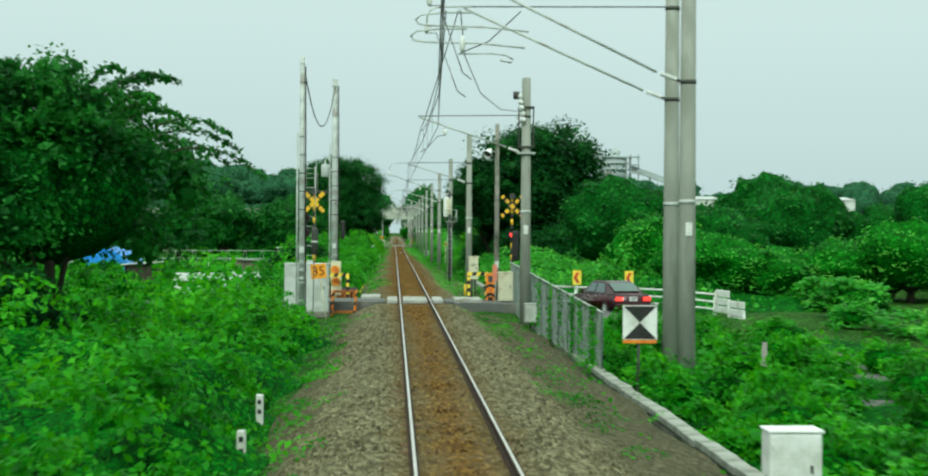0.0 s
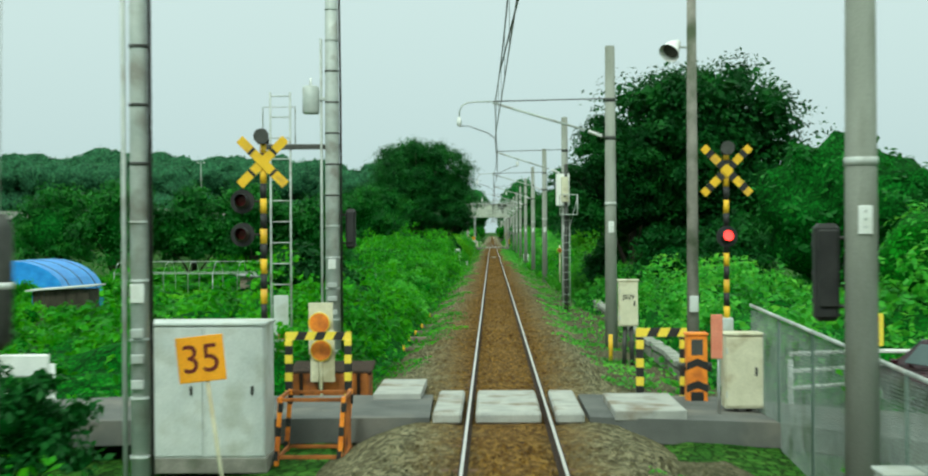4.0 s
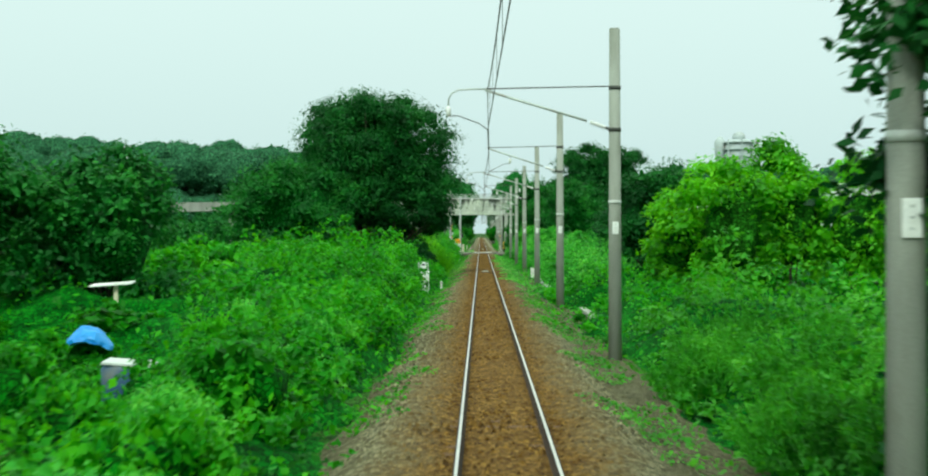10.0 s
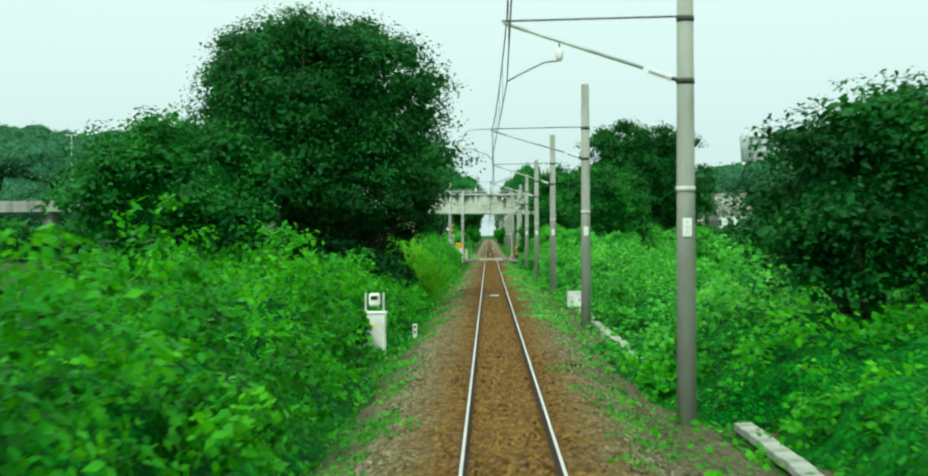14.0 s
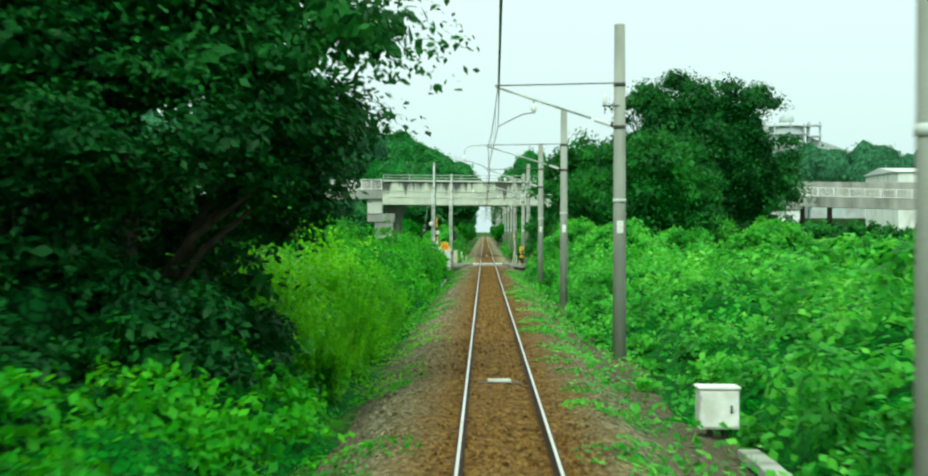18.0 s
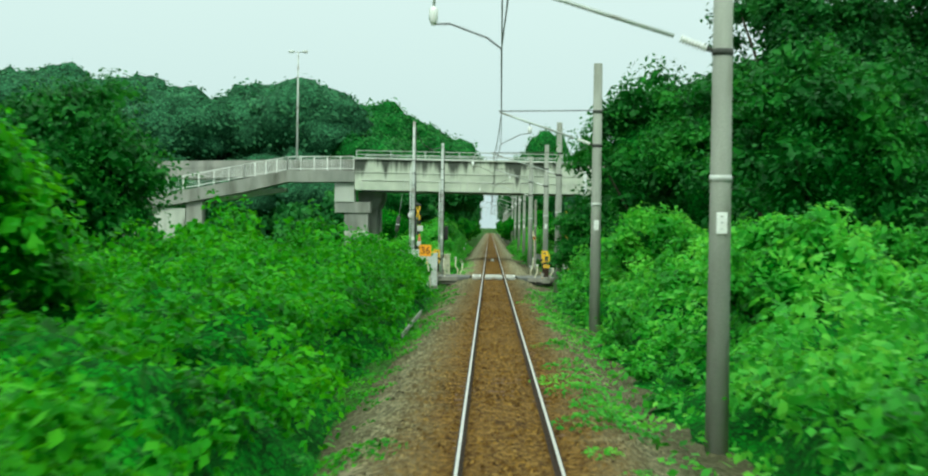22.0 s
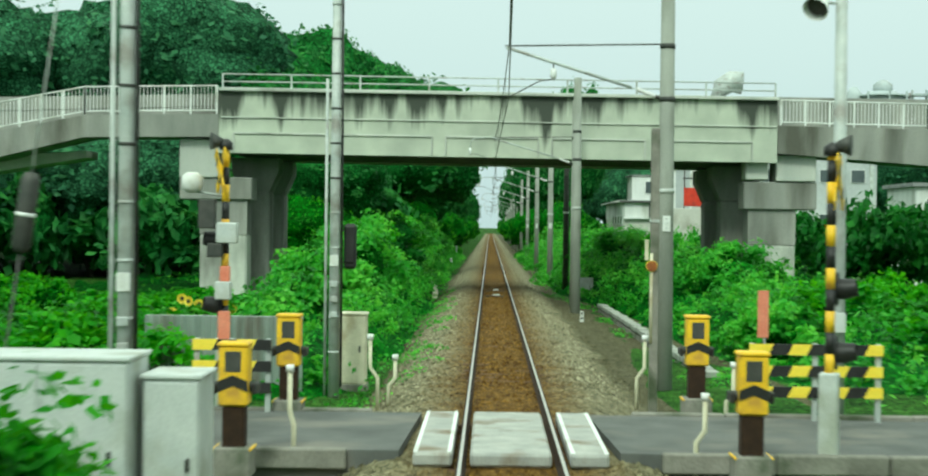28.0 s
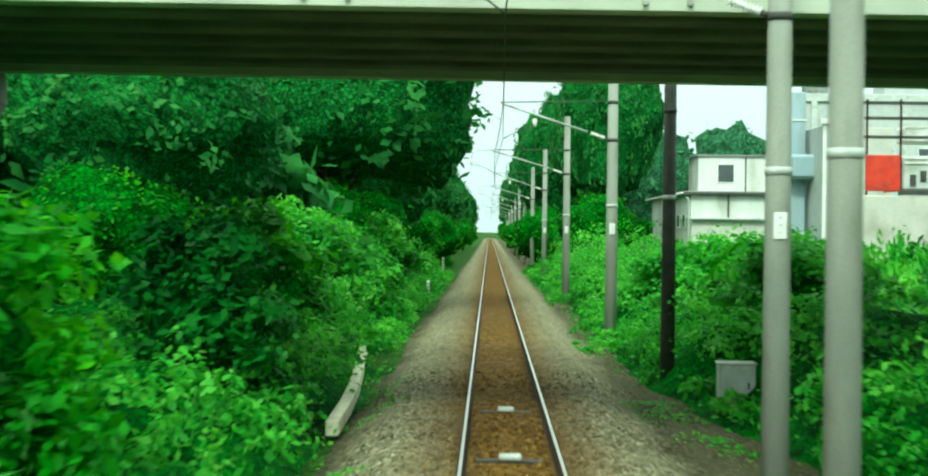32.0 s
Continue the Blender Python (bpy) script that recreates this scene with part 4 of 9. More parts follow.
RE_Y, RE_X = [5, 45, 64, 75, 90, 97, 104, 115, 130, 145, 160, 180, 200, 225, 250, 268, 275, 295, 320, 332, 345], [2.7, 2.7, 2.6, 2.4, 2.2, 2.6, 2.7, 2.4, 2.2, 2.1, 1.95, 1.85, 1.75, 1.7, 1.85, 2.1, 3.0, 4.9, 4.6, 3.2, 2.5]
# spots that stand clear of tall growth: side, x from, x to, y from, y to
CLEAR = [(1, 2.5, 4.0, 179.0, 189.6), (-1, 2.6, 3.6, 157.5, 166.0), (-1, 4.9, 6.9, 108.0, 115.0), (1, 3.0, 4.6, 139.0, 151.5), (1, 3.2, 4.5, 62.0, 93.0), (1, 3.0, 4.3, 296.0, 326.0)] + [(1, 2.4, 3.5, y - 6.5, y + 0.6) for y in (125.6, 151.0, 176.3, 201.6, 226.8, 251.0)]


def domes(x, y, cell, seed):
    """Rounded bushes side by side: 0 in the gaps, up to 1 on the tops."""
    g = np.random.default_rng(seed).random((128, 128, 4))
    x, y = np.asarray(x, float) / cell, np.asarray(y, float) / cell
    ix, iy = np.floor(x).astype(int), np.floor(y).astype(int)
    best = np.zeros(np.broadcast(x, y).shape)
    for a in (-1, 0, 1):
        for b in (-1, 0, 1):
            q = g[(ix + a) % 128, (iy + b) % 128]
            d2 = ((ix + a + q[..., 0] - x) ** 2 + (iy + b + q[..., 1] - y) ** 2) / (0.55 + 0.55 * q[..., 2]) ** 2
            best = np.maximum(best, (0.45 + 0.55 * q[..., 3]) * np.sqrt(np.clip(1 - d2, 0, 1)))
    return best


def cover(side, x, y):
    """The top of the undergrowth at a distance x from the track's middle."""
    if side < 0:
        h, e, ramp = np.interp(y, L_Y, L_H), np.interp(y, LE_Y, LE_X), 2.1
    else:
        h, e, ramp = np.interp(y, R_Y, R_H), np.interp(y, RE_Y, RE_X), np.interp(y, [60, 75, 150, 175, 200, 250, 265], [3.0, 3.4, 3.6, 4.3, 4.3, 3.8, 2.4])
    e = e + 0.40 * smooth_noise(x * 0 + 7 * side, y, 2.2, 31) + 0.25 * smooth_noise(x * 0 + 17 * side, y, 6.0, 32)
    g = ground_height(side * x, y)
    s = np.clip((x - e) / ramp, -1, 1)
    up = np.where(s > 0, s * s * (3 - 2 * s), 0)
    far = 13.0 if side > 0 else np.interp(y, [50, 62, 90, 122, 135, 285, 295, 326, 345], [13, 8.5, 4.6, 4.6, 14, 14, 5.2, 5.2, 12])
    down = np.clip((x - far) / np.interp(y, [62, 85, 122, 135, 280, 295], [6.0, 2.5, 2.5, 6.0, 6.0, 2.5]), 0, 1)
    for sd, xa, xb, ya, yb in CLEAR:
        if sd == side:
            near = np.clip(np.minimum(x - xa, xb - x) / 0.3 + 1, 0, 1) * np.clip(np.minimum(y - ya, yb - y) / 0.5 + 1, 0, 1)
            up = up * (1 - 0.8 * near)
    top = g + (h - g) * 0.52 * up * (1 - down)
    lump = 1.10 * (domes(side * x, y, 2.1, 33) - 0.5) + 0.50 * (domes(side * x + 40, y, 0.85, 34) - 0.5) + 0.4 * smooth_noise(side * x, y, 7.0, 35)
    return np.where(s > 0, np.maximum(top + lump * up * np.clip((h - g) / 1.8, 0.12, 1), g + 0.03), g - 0.25), s


def undergrowth(side, y0, y1, material, per_m2, size, label, plants=0.62, tall=1.1, shoots=5):
    xs = np.concatenate([np.arange(1.8, 9, 0.36), np.arange(9, 22, 1.0)])
    ys = np.arange(y0, y1 + 0.01, 0.4)
    gx, gy = np.meshgrid(xs, ys)
    z, s = cover(side, gx, gy)
    v = np.stack([side * gx, gy, z - 0.10], -1).reshape(-1, 3)
    w = len(xs)
    i = (np.arange(len(ys) - 1)[:, None] * w + np.arange(w - 1)[None, :]).reshape(-1, 1)
    f = np.concatenate([i, i + 1, i + w + 1, i + w], 1)
    if side < 0:
        f = f[:, ::-1]
    body = tagged(new("undergrowth", raw_mesh("undergrowth", v, f, WEED_UNDERSHADE, True)), label, "undergrowth", kind="stuff")
    n = int((y1 - y0) * 5 * per_m2)
    x = 1.9 + 14.0 * rng.random(n) ** 2.2
    y = rng.uniform(y0, y1, n)
    z, s = cover(side, x, y)
    keep = s > 0.02
    x, y, z = x[keep], y[keep], z[keep]
    zx, zy = cover(side, x + 0.12, y)[0], cover(side, x, y + 0.12)[0]
    nrm = np.stack([-(zx - z) / 0.12 * side, -(zy - z) / 0.12, np.ones(len(x))], 1)
    nrm /= np.linalg.norm(nrm, axis=1, keepdims=True)
    c = np.stack([side * x, y, z], 1) + nrm * rng.uniform(-0.14, 0.20, (len(x), 1))
    c[:, 2] += np.abs(rng.normal(0, 0.07, len(x))) * (rng.random(len(x)) < 0.3) * 2.0
    nrm = nrm + rng.normal(0, 0.55, nrm.shape)
    # bushes: each a heap of leafy heads that stands out of the cover, dark below
    step = 1.0 / plants
    rows = [(0.75, 1.0), (2.0, 1.3), (3.6, 1.8), (5.8, 2.2), (8.4, 2.6)]
    py = np.concatenate([np.arange(y0 + 0.3 * off, y1, step * f) for off, f in rows])
    row = np.concatenate([np.full(len(np.arange(y0 + 0.3 * off, y1, step * f)), off) for off, f in rows])
    py = py + rng.uniform(-0.5, 0.5, len(py))
    edge = np.interp(py, LE_Y, LE_X) if side < 0 else np.interp(py, RE_Y, RE_X)
    px = edge + row + rng.uniform(-0.25, 0.35, len(py)) * np.minimum(row, 3.0) + 0.15
    pz, ps = cover(side, px, py)
    base = ground_height(side * px, py)
    keep = (ps > 0.05) & (pz - base > 0.12) & (py > y0 + 0.4) & (py < y1 - 0.4)
    px, py, pz, base, far_row = px[keep], py[keep], pz[keep], base[keep], row[keep] > 3
    high = (pz - base) * (1.15 + 0.85 * rng.random(len(px))) + 0.12
    wide = np.clip(high * rng.uniform(0.40, 0.62, len(px)), 0.25, 1.35)
    heads = 15
    e = rng.normal(size=(len(px), heads, 3))
    e /= np.linalg.norm(e, axis=2, keepdims=True)
    e[..., 2] = np.abs(e[..., 2])
    hc = np.stack([side * px, py, base + high * 0.40], 1)[:, None] + e * np.stack([wide, wide, high * 0.56], 1)[:, None] * rng.uniform(0.55, 0.98, (len(px), heads, 1))
    hr = wide[:, None] * rng.uniform(0.24, 0.42, (len(px), heads))
    hc, hr = hc.reshape(-1, 3), hr.reshape(-1)
    who = np.repeat(np.arange(len(hr)), (np.clip(10 + 190 * hr * hr, 10, 44) * np.where(np.repeat(far_row, heads), 0.55, 1.0)).astype(int))
    e = rng.normal(size=(len(who), 3))
    e /= np.linalg.norm(e, axis=1, keepdims=True)
    e[:, 2] = np.where(rng.random(len(who)) < 0.7, np.abs(e[:, 2]), e[:, 2])
    pc = hc[who] + e * (hr[who] * rng.uniform(0.6, 1.1, len(who)))[:, None] * np.array([1.0, 1.0, 0.8 * tall])
    pn = e * 0.6 + np.array([0, 0, 0.5]) + rng.normal(0, 0.34, e.shape)
    px = np.repeat(px, heads)
    # low runners that creep out over the stones
    m = int((y1 - y0) * 0.75)
    ry = rng.uniform(y0, y1, m)
    rx = (np.interp(ry, LE_Y, LE_X) if side < 0 else np.interp(ry, RE_Y, RE_X)) - 0.75 * rng.random(m) ** 1.6 + 0.1
    keep = ~((ry > 52) & (ry < 61)) & ~((ry > 281) & (ry < 292)) & (ry < 338)
    rx, ry = rx[keep], ry[keep]
    rr_ = rng.uniform(0.25, 0.75, len(rx))
    w3 = np.repeat(np.arange(len(rx)), (30 + 190 * rr_ ** 2).astype(int))
    a3, d3 = rng.uniform(0, 6.28, len(w3)), np.sqrt(rng.random(len(w3)))
    cx, cy = side * rx[w3] + np.cos(a3) * d3 * rr_[w3], ry[w3] + np.sin(a3) * d3 * rr_[w3] * 1.7
    runners = np.stack([cx, cy, np.maximum(np.interp(cx, bed_x, bed_z), ground_height(cx, cy)) + 0.03 + 0.13 * (1 - d3) * rng.random(len(w3))], 1)
    runner_n = rng.normal(0, 0.35, runners.shape) + np.array([0, 0, 1.0])
    spread = len(c)
    c, nrm, x = np.concatenate([c, runners]), np.concatenate([nrm, runner_n]), np.concatenate([x, rx[w3]])
    # shoots: upright stems with leaves in pairs
    m = int((y1 - y0) * shoots)
    sx, sy = 1.9 + 9.0 * rng.random(m) ** 1.4, rng.uniform(y0, y1, m)
    sz, ss = cover(side, sx, sy)
    keep = ss > 0.3
    sx, sy, sz = sx[keep], sy[keep], sz[keep]
    k = np.tile(np.linspace(0.0, 1.0, 10), (len(sx), 1))
    tall_s = rng.uniform(0.25, 0.60, (len(sx), 1)) * tall
    az = rng.uniform(0, 6.28, (len(sx), 1))
    bend = rng.uniform(0.1, 0.5, (len(sx), 1)) * tall_s
    sidew = np.where(np.arange(10) % 2 == 0, 1, -1)[None] * 0.09 * (1.1 - 0.7 * k)
    qx = side * sx[:, None] + np.cos(az) * bend * k * k - np.sin(az) * sidew
    qy = sy[:, None] + np.sin(az) * bend * k * k + np.cos(az) * sidew
    qc = np.stack([qx, qy, sz[:, None] + tall_s * k * (1 - 0.25 * k)], -1).reshape(-1, 3)
    qn = rng.normal(0, 0.45, qc.shape) + np.array([0, 0, 1.0])
    c, nrm = np.concatenate([c, pc, qc]), np.concatenate([nrm, pn, qn])
    x = np.concatenate([x, px[who], np.repeat(sx, 10)])
    low = np.ones(len(x))
    low[spread:spread + len(w3)] = 0.62
    lv, lf = leaf_arrays(c, nrm, low * rng.uniform(size * 0.5, size * 1.15, len(x)) * np.clip(0.75 + (x - 2) * 0.06, 0.75, 1.4), 0.66)
    lo = new("leaves", raw_mesh("leaves", lv, lf, material))
    lo.parent = body
    tagged(lo, kind="stuff")


undergrowth(-1, 5, 51.5, LEAF_BUSH, 21, 0.19, "dense green weeds on the bank beside the ballast")
undergrowth(-1, 62, 110, LEAF_BUSH, 23, 0.21, "bright green leafy hedge of weeds beside the ballast")
undergrowth(-1, 110, 194, LEAF_BUSH, 23, 0.21, "tall bright green leafy weeds beside the ballast")
undergrowth(-1, 194, 214, LEAF_REED, 36, 0.17, "tall yellow-green feathery grass beside the ballast", 0.75, 1.7, 14)
undergrowth(-1, 214, 280, LEAF_BUSH, 23, 0.21, "dense green shrubs and weeds beside the ballast")
undergrowth(-1, 292, 400, LEAF_KUDZU, 20, 0.18, "green shrubs around the bridge piers")
undergrowth(1, 5, 52, LEAF_BUSH, 20, 0.17, "low green weeds below the trackside wall")
undergrowth(1, 62, 104, LEAF_KUDZU, 23, 0.22, "bright green creeper covering the bank")
undergrowth(1, 104, 134, LEAF_GRASS, 24, 0.19, "pale green grass and weeds along the gravel")
undergrowth(1, 134, 160, LEAF_BUSH, 24, 0.20, "green weeds and grass along the gravel")
undergrowth(1, 160, 281.5, LEAF_KUDZU, 25, 0.235, "broad-leaved bright green creeper covering the bank")
undergrowth(1, 292, 400, LEAF_KUDZU, 20, 0.18, "bright green creeper beside the gravel path")


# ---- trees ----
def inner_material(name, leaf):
    """Deep inner foliage: the greens of its leaves, darkened to paint in the shade inside a crown."""
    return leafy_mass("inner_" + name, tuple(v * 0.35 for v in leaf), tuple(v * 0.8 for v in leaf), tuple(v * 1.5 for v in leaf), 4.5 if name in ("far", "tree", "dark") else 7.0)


# the wood and far entries are paled for haze as well
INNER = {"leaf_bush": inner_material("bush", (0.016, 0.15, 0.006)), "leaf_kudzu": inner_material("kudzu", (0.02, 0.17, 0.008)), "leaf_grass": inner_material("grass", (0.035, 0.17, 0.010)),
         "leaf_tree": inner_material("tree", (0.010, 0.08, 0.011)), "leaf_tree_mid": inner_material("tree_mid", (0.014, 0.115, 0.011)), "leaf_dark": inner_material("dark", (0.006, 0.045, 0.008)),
         "leaf_wood": inner_material("wood", (0.026, 0.165, 0.028)), "leaf_far_hazed": inner_material("far", (0.050, 0.165, 0.076))}



def crown_leaves(rx, ry, rz, clumps, leaves, size, seed, ragged=0.35, clump_r=0.30):
    """Leaves on many flat boughs spread through an uneven crown about (0, 0, 0); returns leaf arrays and the bough centres."""
    g = np.random.default_rng(seed)
    d = g.normal(size=(clumps, 3))
    d /= np.linalg.norm(d, axis=1, keepdims=True)
    d[:, 2] = np.where(d[:, 2] < -0.7, -d[:, 2], d[:, 2])
    lobe = 1 + 0.13 * np.sin(3 * np.arctan2(d[:, 1], d[:, 0]) + seed) + 0.10 * np.sin(5 * d[:, 2] + seed * 1.7)
    k = (0.45 + 0.55 * g.random(clumps) ** 0.5) * lobe * (1 + ragged * g.normal(0, 0.2, clumps))
    k = np.clip(k, 0.3, 1.0)
    cc = d * np.array([rx, ry, rz]) * k[:, None] * (1 - clump_r * 0.55)
    cr = clump_r * min(rx, ry, rz * 1.2) * g.uniform(0.6, 1.3, clumps)
    which = g.integers(0, clumps, leaves)
    e = g.normal(size=(leaves, 3))
    e /= np.linalg.norm(e, axis=1, keepdims=True)
    e[:, 2] = np.where(g.random(leaves) < 0.65, np.abs(e[:, 2]), e[:, 2])
    # arching twigs: each bough has a few directions in which its leaves reach further out
    twig = 1 + 0.14 * np.sin(5 * np.arctan2(e[:, 1], e[:, 0]) + which * 2.4) * (1 - np.abs(e[:, 2]))
    rad = cr[which, None] * (0.52 + 0.48 * g.random((leaves, 1)) ** 0.7) * twig[:, None] * np.array([1.2, 1.2, 0.78])
    c = cc[which] + e * rad
    c[:, 2] -= 0.30 * cr[which] * (e[:, 0] ** 2 + e[:, 1] ** 2)
    nrm = e * 0.5 + np.array([0, 0, 0.65]) + g.normal(0, 0.40, (leaves, 3))
    size_all = g.uniform(size * 0.6, size * 1.3, leaves)
    # the inner growth of each bough: broader sprays, close together
    inner = int(np.clip(leaves / clumps * 0.25, 9, 60))
    w2 = np.repeat(np.arange(clumps), inner)
    e2 = g.normal(size=(clumps * inner, 3))
    e2 /= np.linalg.norm(e2, axis=1, keepdims=True)
    c2 = cc[w2] + e2 * cr[w2, None] * g.uniform(0.2, 0.62, (len(w2), 1)) * np.array([1.1, 1.1, 0.7])
    c, nrm = np.concatenate([c, c2]), np.concatenate([nrm, e2 + np.array([0, 0, 0.3]) + g.normal(0, 0.3, e2.shape)])
    size_all = np.concatenate([size_all, np.clip(cr[w2] * g.uniform(0.5, 0.85, len(w2)), size, size * 2.2)])
    v, f = leaf_arrays(c, nrm, size_all, 0.6, 0.3)
    return v, f, np.concatenate([cc, cr[:, None]], 1)


def ball_template():
    bm = bmesh.new()
    bmesh.ops.create_icosphere(bm, subdivisions=2, radius=1.0)
    v = np.array([q.co[:] for q in bm.verts])
    f = np.array([[q.index for q in k.verts] for k in bm.faces])
    bm.free()
    return v, f


BALL_V, BALL_F = ball_template()


def crown_heart(rx, ry, rz, seed, core_size):
    """The close growth in the middle of a crown, uneven all over."""
    g = np.random.default_rng(seed + 5000)
    lump = sum(np.sin(BALL_V @ g.normal(0, 4.0, 3) + g.uniform(0, 6)) for k in range(6)) / 6
    j = (1 + 0.22 * lump + g.uniform(-0.04, 0.04, len(BALL_V)))[:, None] * core_size
    return BALL_V * j * np.array([rx, ry, rz]), BALL_F


def tree(name, x, y, base, top, rx, ry, low, material, leaves, size, seed, label, category="tree", clumps=70, group="", ragged=0.35, trunk=0.22, clump_r=0.30, core_size=0.55, inner=None):
    """A trunk with limbs that reach into a crown of many small leaves; low: the crown's underside."""
    t = thing(name, (x, y, base), label, category, group)
    inner = inner or INNER[material.name]
    rz, zc = (top - low) / 2, (top + low) / 2 - base
    v, f, cc = crown_leaves(rx, ry, rz, clumps, leaves, size, seed, ragged, clump_r)
    ob = new("crown", raw_mesh("crown", v + np.array([0, 0, zc]), f, material))
    ob.parent = t
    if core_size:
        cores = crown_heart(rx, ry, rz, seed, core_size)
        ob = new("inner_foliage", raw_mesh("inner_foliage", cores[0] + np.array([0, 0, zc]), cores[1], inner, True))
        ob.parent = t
    r = random.Random(seed)
    lean = (r.uniform(-0.3, 0.3), r.uniform(-0.3, 0.3))
    fork = max(0.4, (low - base) * 0.8)
    part("trunk", tube([(0, 0, -0.3), (lean[0] * 0.3, lean[1] * 0.3, fork * 0.5), (lean[0], lean[1], fork), (lean[0] * 1.5, lean[1] * 1.5, zc + rz * 0.4)], [trunk * 1.25, trunk, trunk * 0.8, trunk * 0.25], 9), BARK, t)
    for k in range(9 if trunk > 0.1 else 4):
        q = cc[r.randrange(len(cc))][:3] + np.array([0, 0, zc])
        s = r.uniform(0.75, 1.3)
        m = (lean[0] + (q[0] - lean[0]) * 0.45, lean[1] + (q[1] - lean[1]) * 0.45, fork * s + (q[2] - fork * s) * 0.6)
        part("limb", tube([(lean[0], lean[1], fork * s), m, tuple(q)], [trunk * 0.42, trunk * 0.26, trunk * 0.08], 6), BARK, t)
    return t


def arching_twigs(parent, count, centre, radii, length, material, size, seed):
    """Long twigs that rise out of a crown and hang over, with small leaves along them."""
    g = np.random.default_rng(seed)
    cs, ns = [], []
    for k in range(count):
        a, up = g.uniform(0, 6.28), g.uniform(0.25, 0.95)
        d = np.array([math.cos(a) * math.sqrt(1 - up * up), math.sin(a) * math.sqrt(1 - up * up), up])
        o = np.array(centre) + d * np.array(radii) * 0.82
        ln = length * g.uniform(0.6, 1.2)
        h = np.array([math.cos(a), math.sin(a), 0])
        pts = [o + h * ln * f + np.array([0, 0, ln * (0.95 * up * f - 0.62 * f * f)]) for f in np.linspace(0, 1, 7)]
        part("twig", tube([tuple(q) for q in pts], [0.03, 0.025, 0.02, 0.016, 0.012, 0.008, 0.005], 5), BARK, parent)
        n = 190
        f = g.random(n) ** 0.8 * 6
        i = np.minimum(f.astype(int), 5)
        q = np.array(pts)
        cs.append(q[i] + (q[i + 1] - q[i]) * (f - i)[:, None] + g.normal(0, 0.055, (n, 3)) * (1.6 - f / 6)[:, None])
        ns.append(g.normal(0, 0.5, (n, 3)) + np.array([0, 0, 0.8]))
    c, nn = np.concatenate(cs), np.concatenate(ns)
    v, f = leaf_arrays(c, nn, g.uniform(size * 0.6, size * 1.3, len(c)), 0.5, 0.3)
    ob = new("twig_leaves", raw_mesh("twig_leaves", v, f, material))
    ob.parent = parent


# beside the first crossing
feathery = tree("tree", -9.3, 36.8, -1.2, 6.9, 4.3, 3.6, 0.2, LEAF_TREE_MID, 20000, 0.17, 101, "feathery green tree with long arching twigs on the bank", ragged=0.5, clumps=90, clump_r=0.26)
arching_twigs(feathery, 46, (0, 0, 4.75), (4.0, 3.3, 3.2), 2.15, LEAF_TREE_MID, 0.16, 901)
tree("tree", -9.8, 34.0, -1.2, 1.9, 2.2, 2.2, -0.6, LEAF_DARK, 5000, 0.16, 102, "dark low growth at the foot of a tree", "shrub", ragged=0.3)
tree("tree", 9.2, 104.0, -0.8, 10.9, 5.2, 5.6, 0.0, LEAF_DARK, 22000, 0.24, 103, "large dense dark green tree beside the line", clumps=110, trunk=0.35)
tree("tree", 5.7, 101.5, -0.8, 8.2, 3.3, 3.2, 1.0, LEAF_DARK, 26000, 0.16, 104, "dark green tree whose boughs reach towards a pole", clumps=120, ragged=0.1, clump_r=0.22)
for k, (x, y, top, rr) in enumerate(((5.6, 103.5, 2.6, 1.9), (7.6, 99.5, 3.0, 2.3), (9.8, 97.5, 3.2, 2.4), (6.6, 107.5, 2.4, 1.9))):
    tree("shrub", x, y, -0.8, top, rr, rr, -0.7, LEAF_TREE, 4500, 0.18, 191 + k, "dark green growth at the foot of a large tree", "shrub", clumps=45, trunk=0.08)
# left row by the fields
for k, (x, y, top, rr) in enumerate(((-11.8, 134.5, 5.6, 2.9), (-15.8, 133, 6.3, 3.2), (-20.0, 135, 6.0, 3.2), (-24.5, 133, 6.4, 3.4), (-29.5, 136, 6.0, 3.4), (-5.5, 79.3, 2.35, 1.9))):
    tree("tree", x, y, -1.0, top, rr, rr, -0.6 if y > 100 else -0.9, LEAF_TREE_MID if y > 100 else LEAF_DARK, 8000, 0.2, 110 + k, "rounded dark green tree at the edge of the fields" if y > 100 else "low dark green bush beside the hedge", "tree" if y > 100 else "shrub", group="trees by the fields")
# the great tree on the left and its neighbour
tree("tree", -7.7, 191.0, -0.8, 12.2, 6.4, 6.8, 1.8, LEAF_TREE, 72000, 0.165, 121, "great spreading dark green tree overhanging the line", clumps=230, trunk=0.4, clump_r=0.20)
tree("tree", -12.1, 183.5, -0.8, 7.6, 4.6, 4.0, 0.4, LEAF_TREE_MID, 20000, 0.21, 122, "medium green tree in front of a taller one", clumps=90)
# these low boughs get darker leaves to paint the tree's shaded underside
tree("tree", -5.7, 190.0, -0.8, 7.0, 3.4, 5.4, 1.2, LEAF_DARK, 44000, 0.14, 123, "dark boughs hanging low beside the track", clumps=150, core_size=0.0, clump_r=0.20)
# dark leaf colour stands in for the tree's shade on these shrubs
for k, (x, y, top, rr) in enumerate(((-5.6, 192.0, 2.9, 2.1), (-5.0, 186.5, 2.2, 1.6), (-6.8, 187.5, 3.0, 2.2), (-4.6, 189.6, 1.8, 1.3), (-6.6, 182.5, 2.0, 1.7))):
    tree("shrub", x, y, -0.8, top, rr, rr * 1.3, -0.6, LEAF_DARK, 5000, 0.17, 125 + k, "shrub below a great tree, shade painted into its dark leaves", "shrub", clumps=45, trunk=0.08)
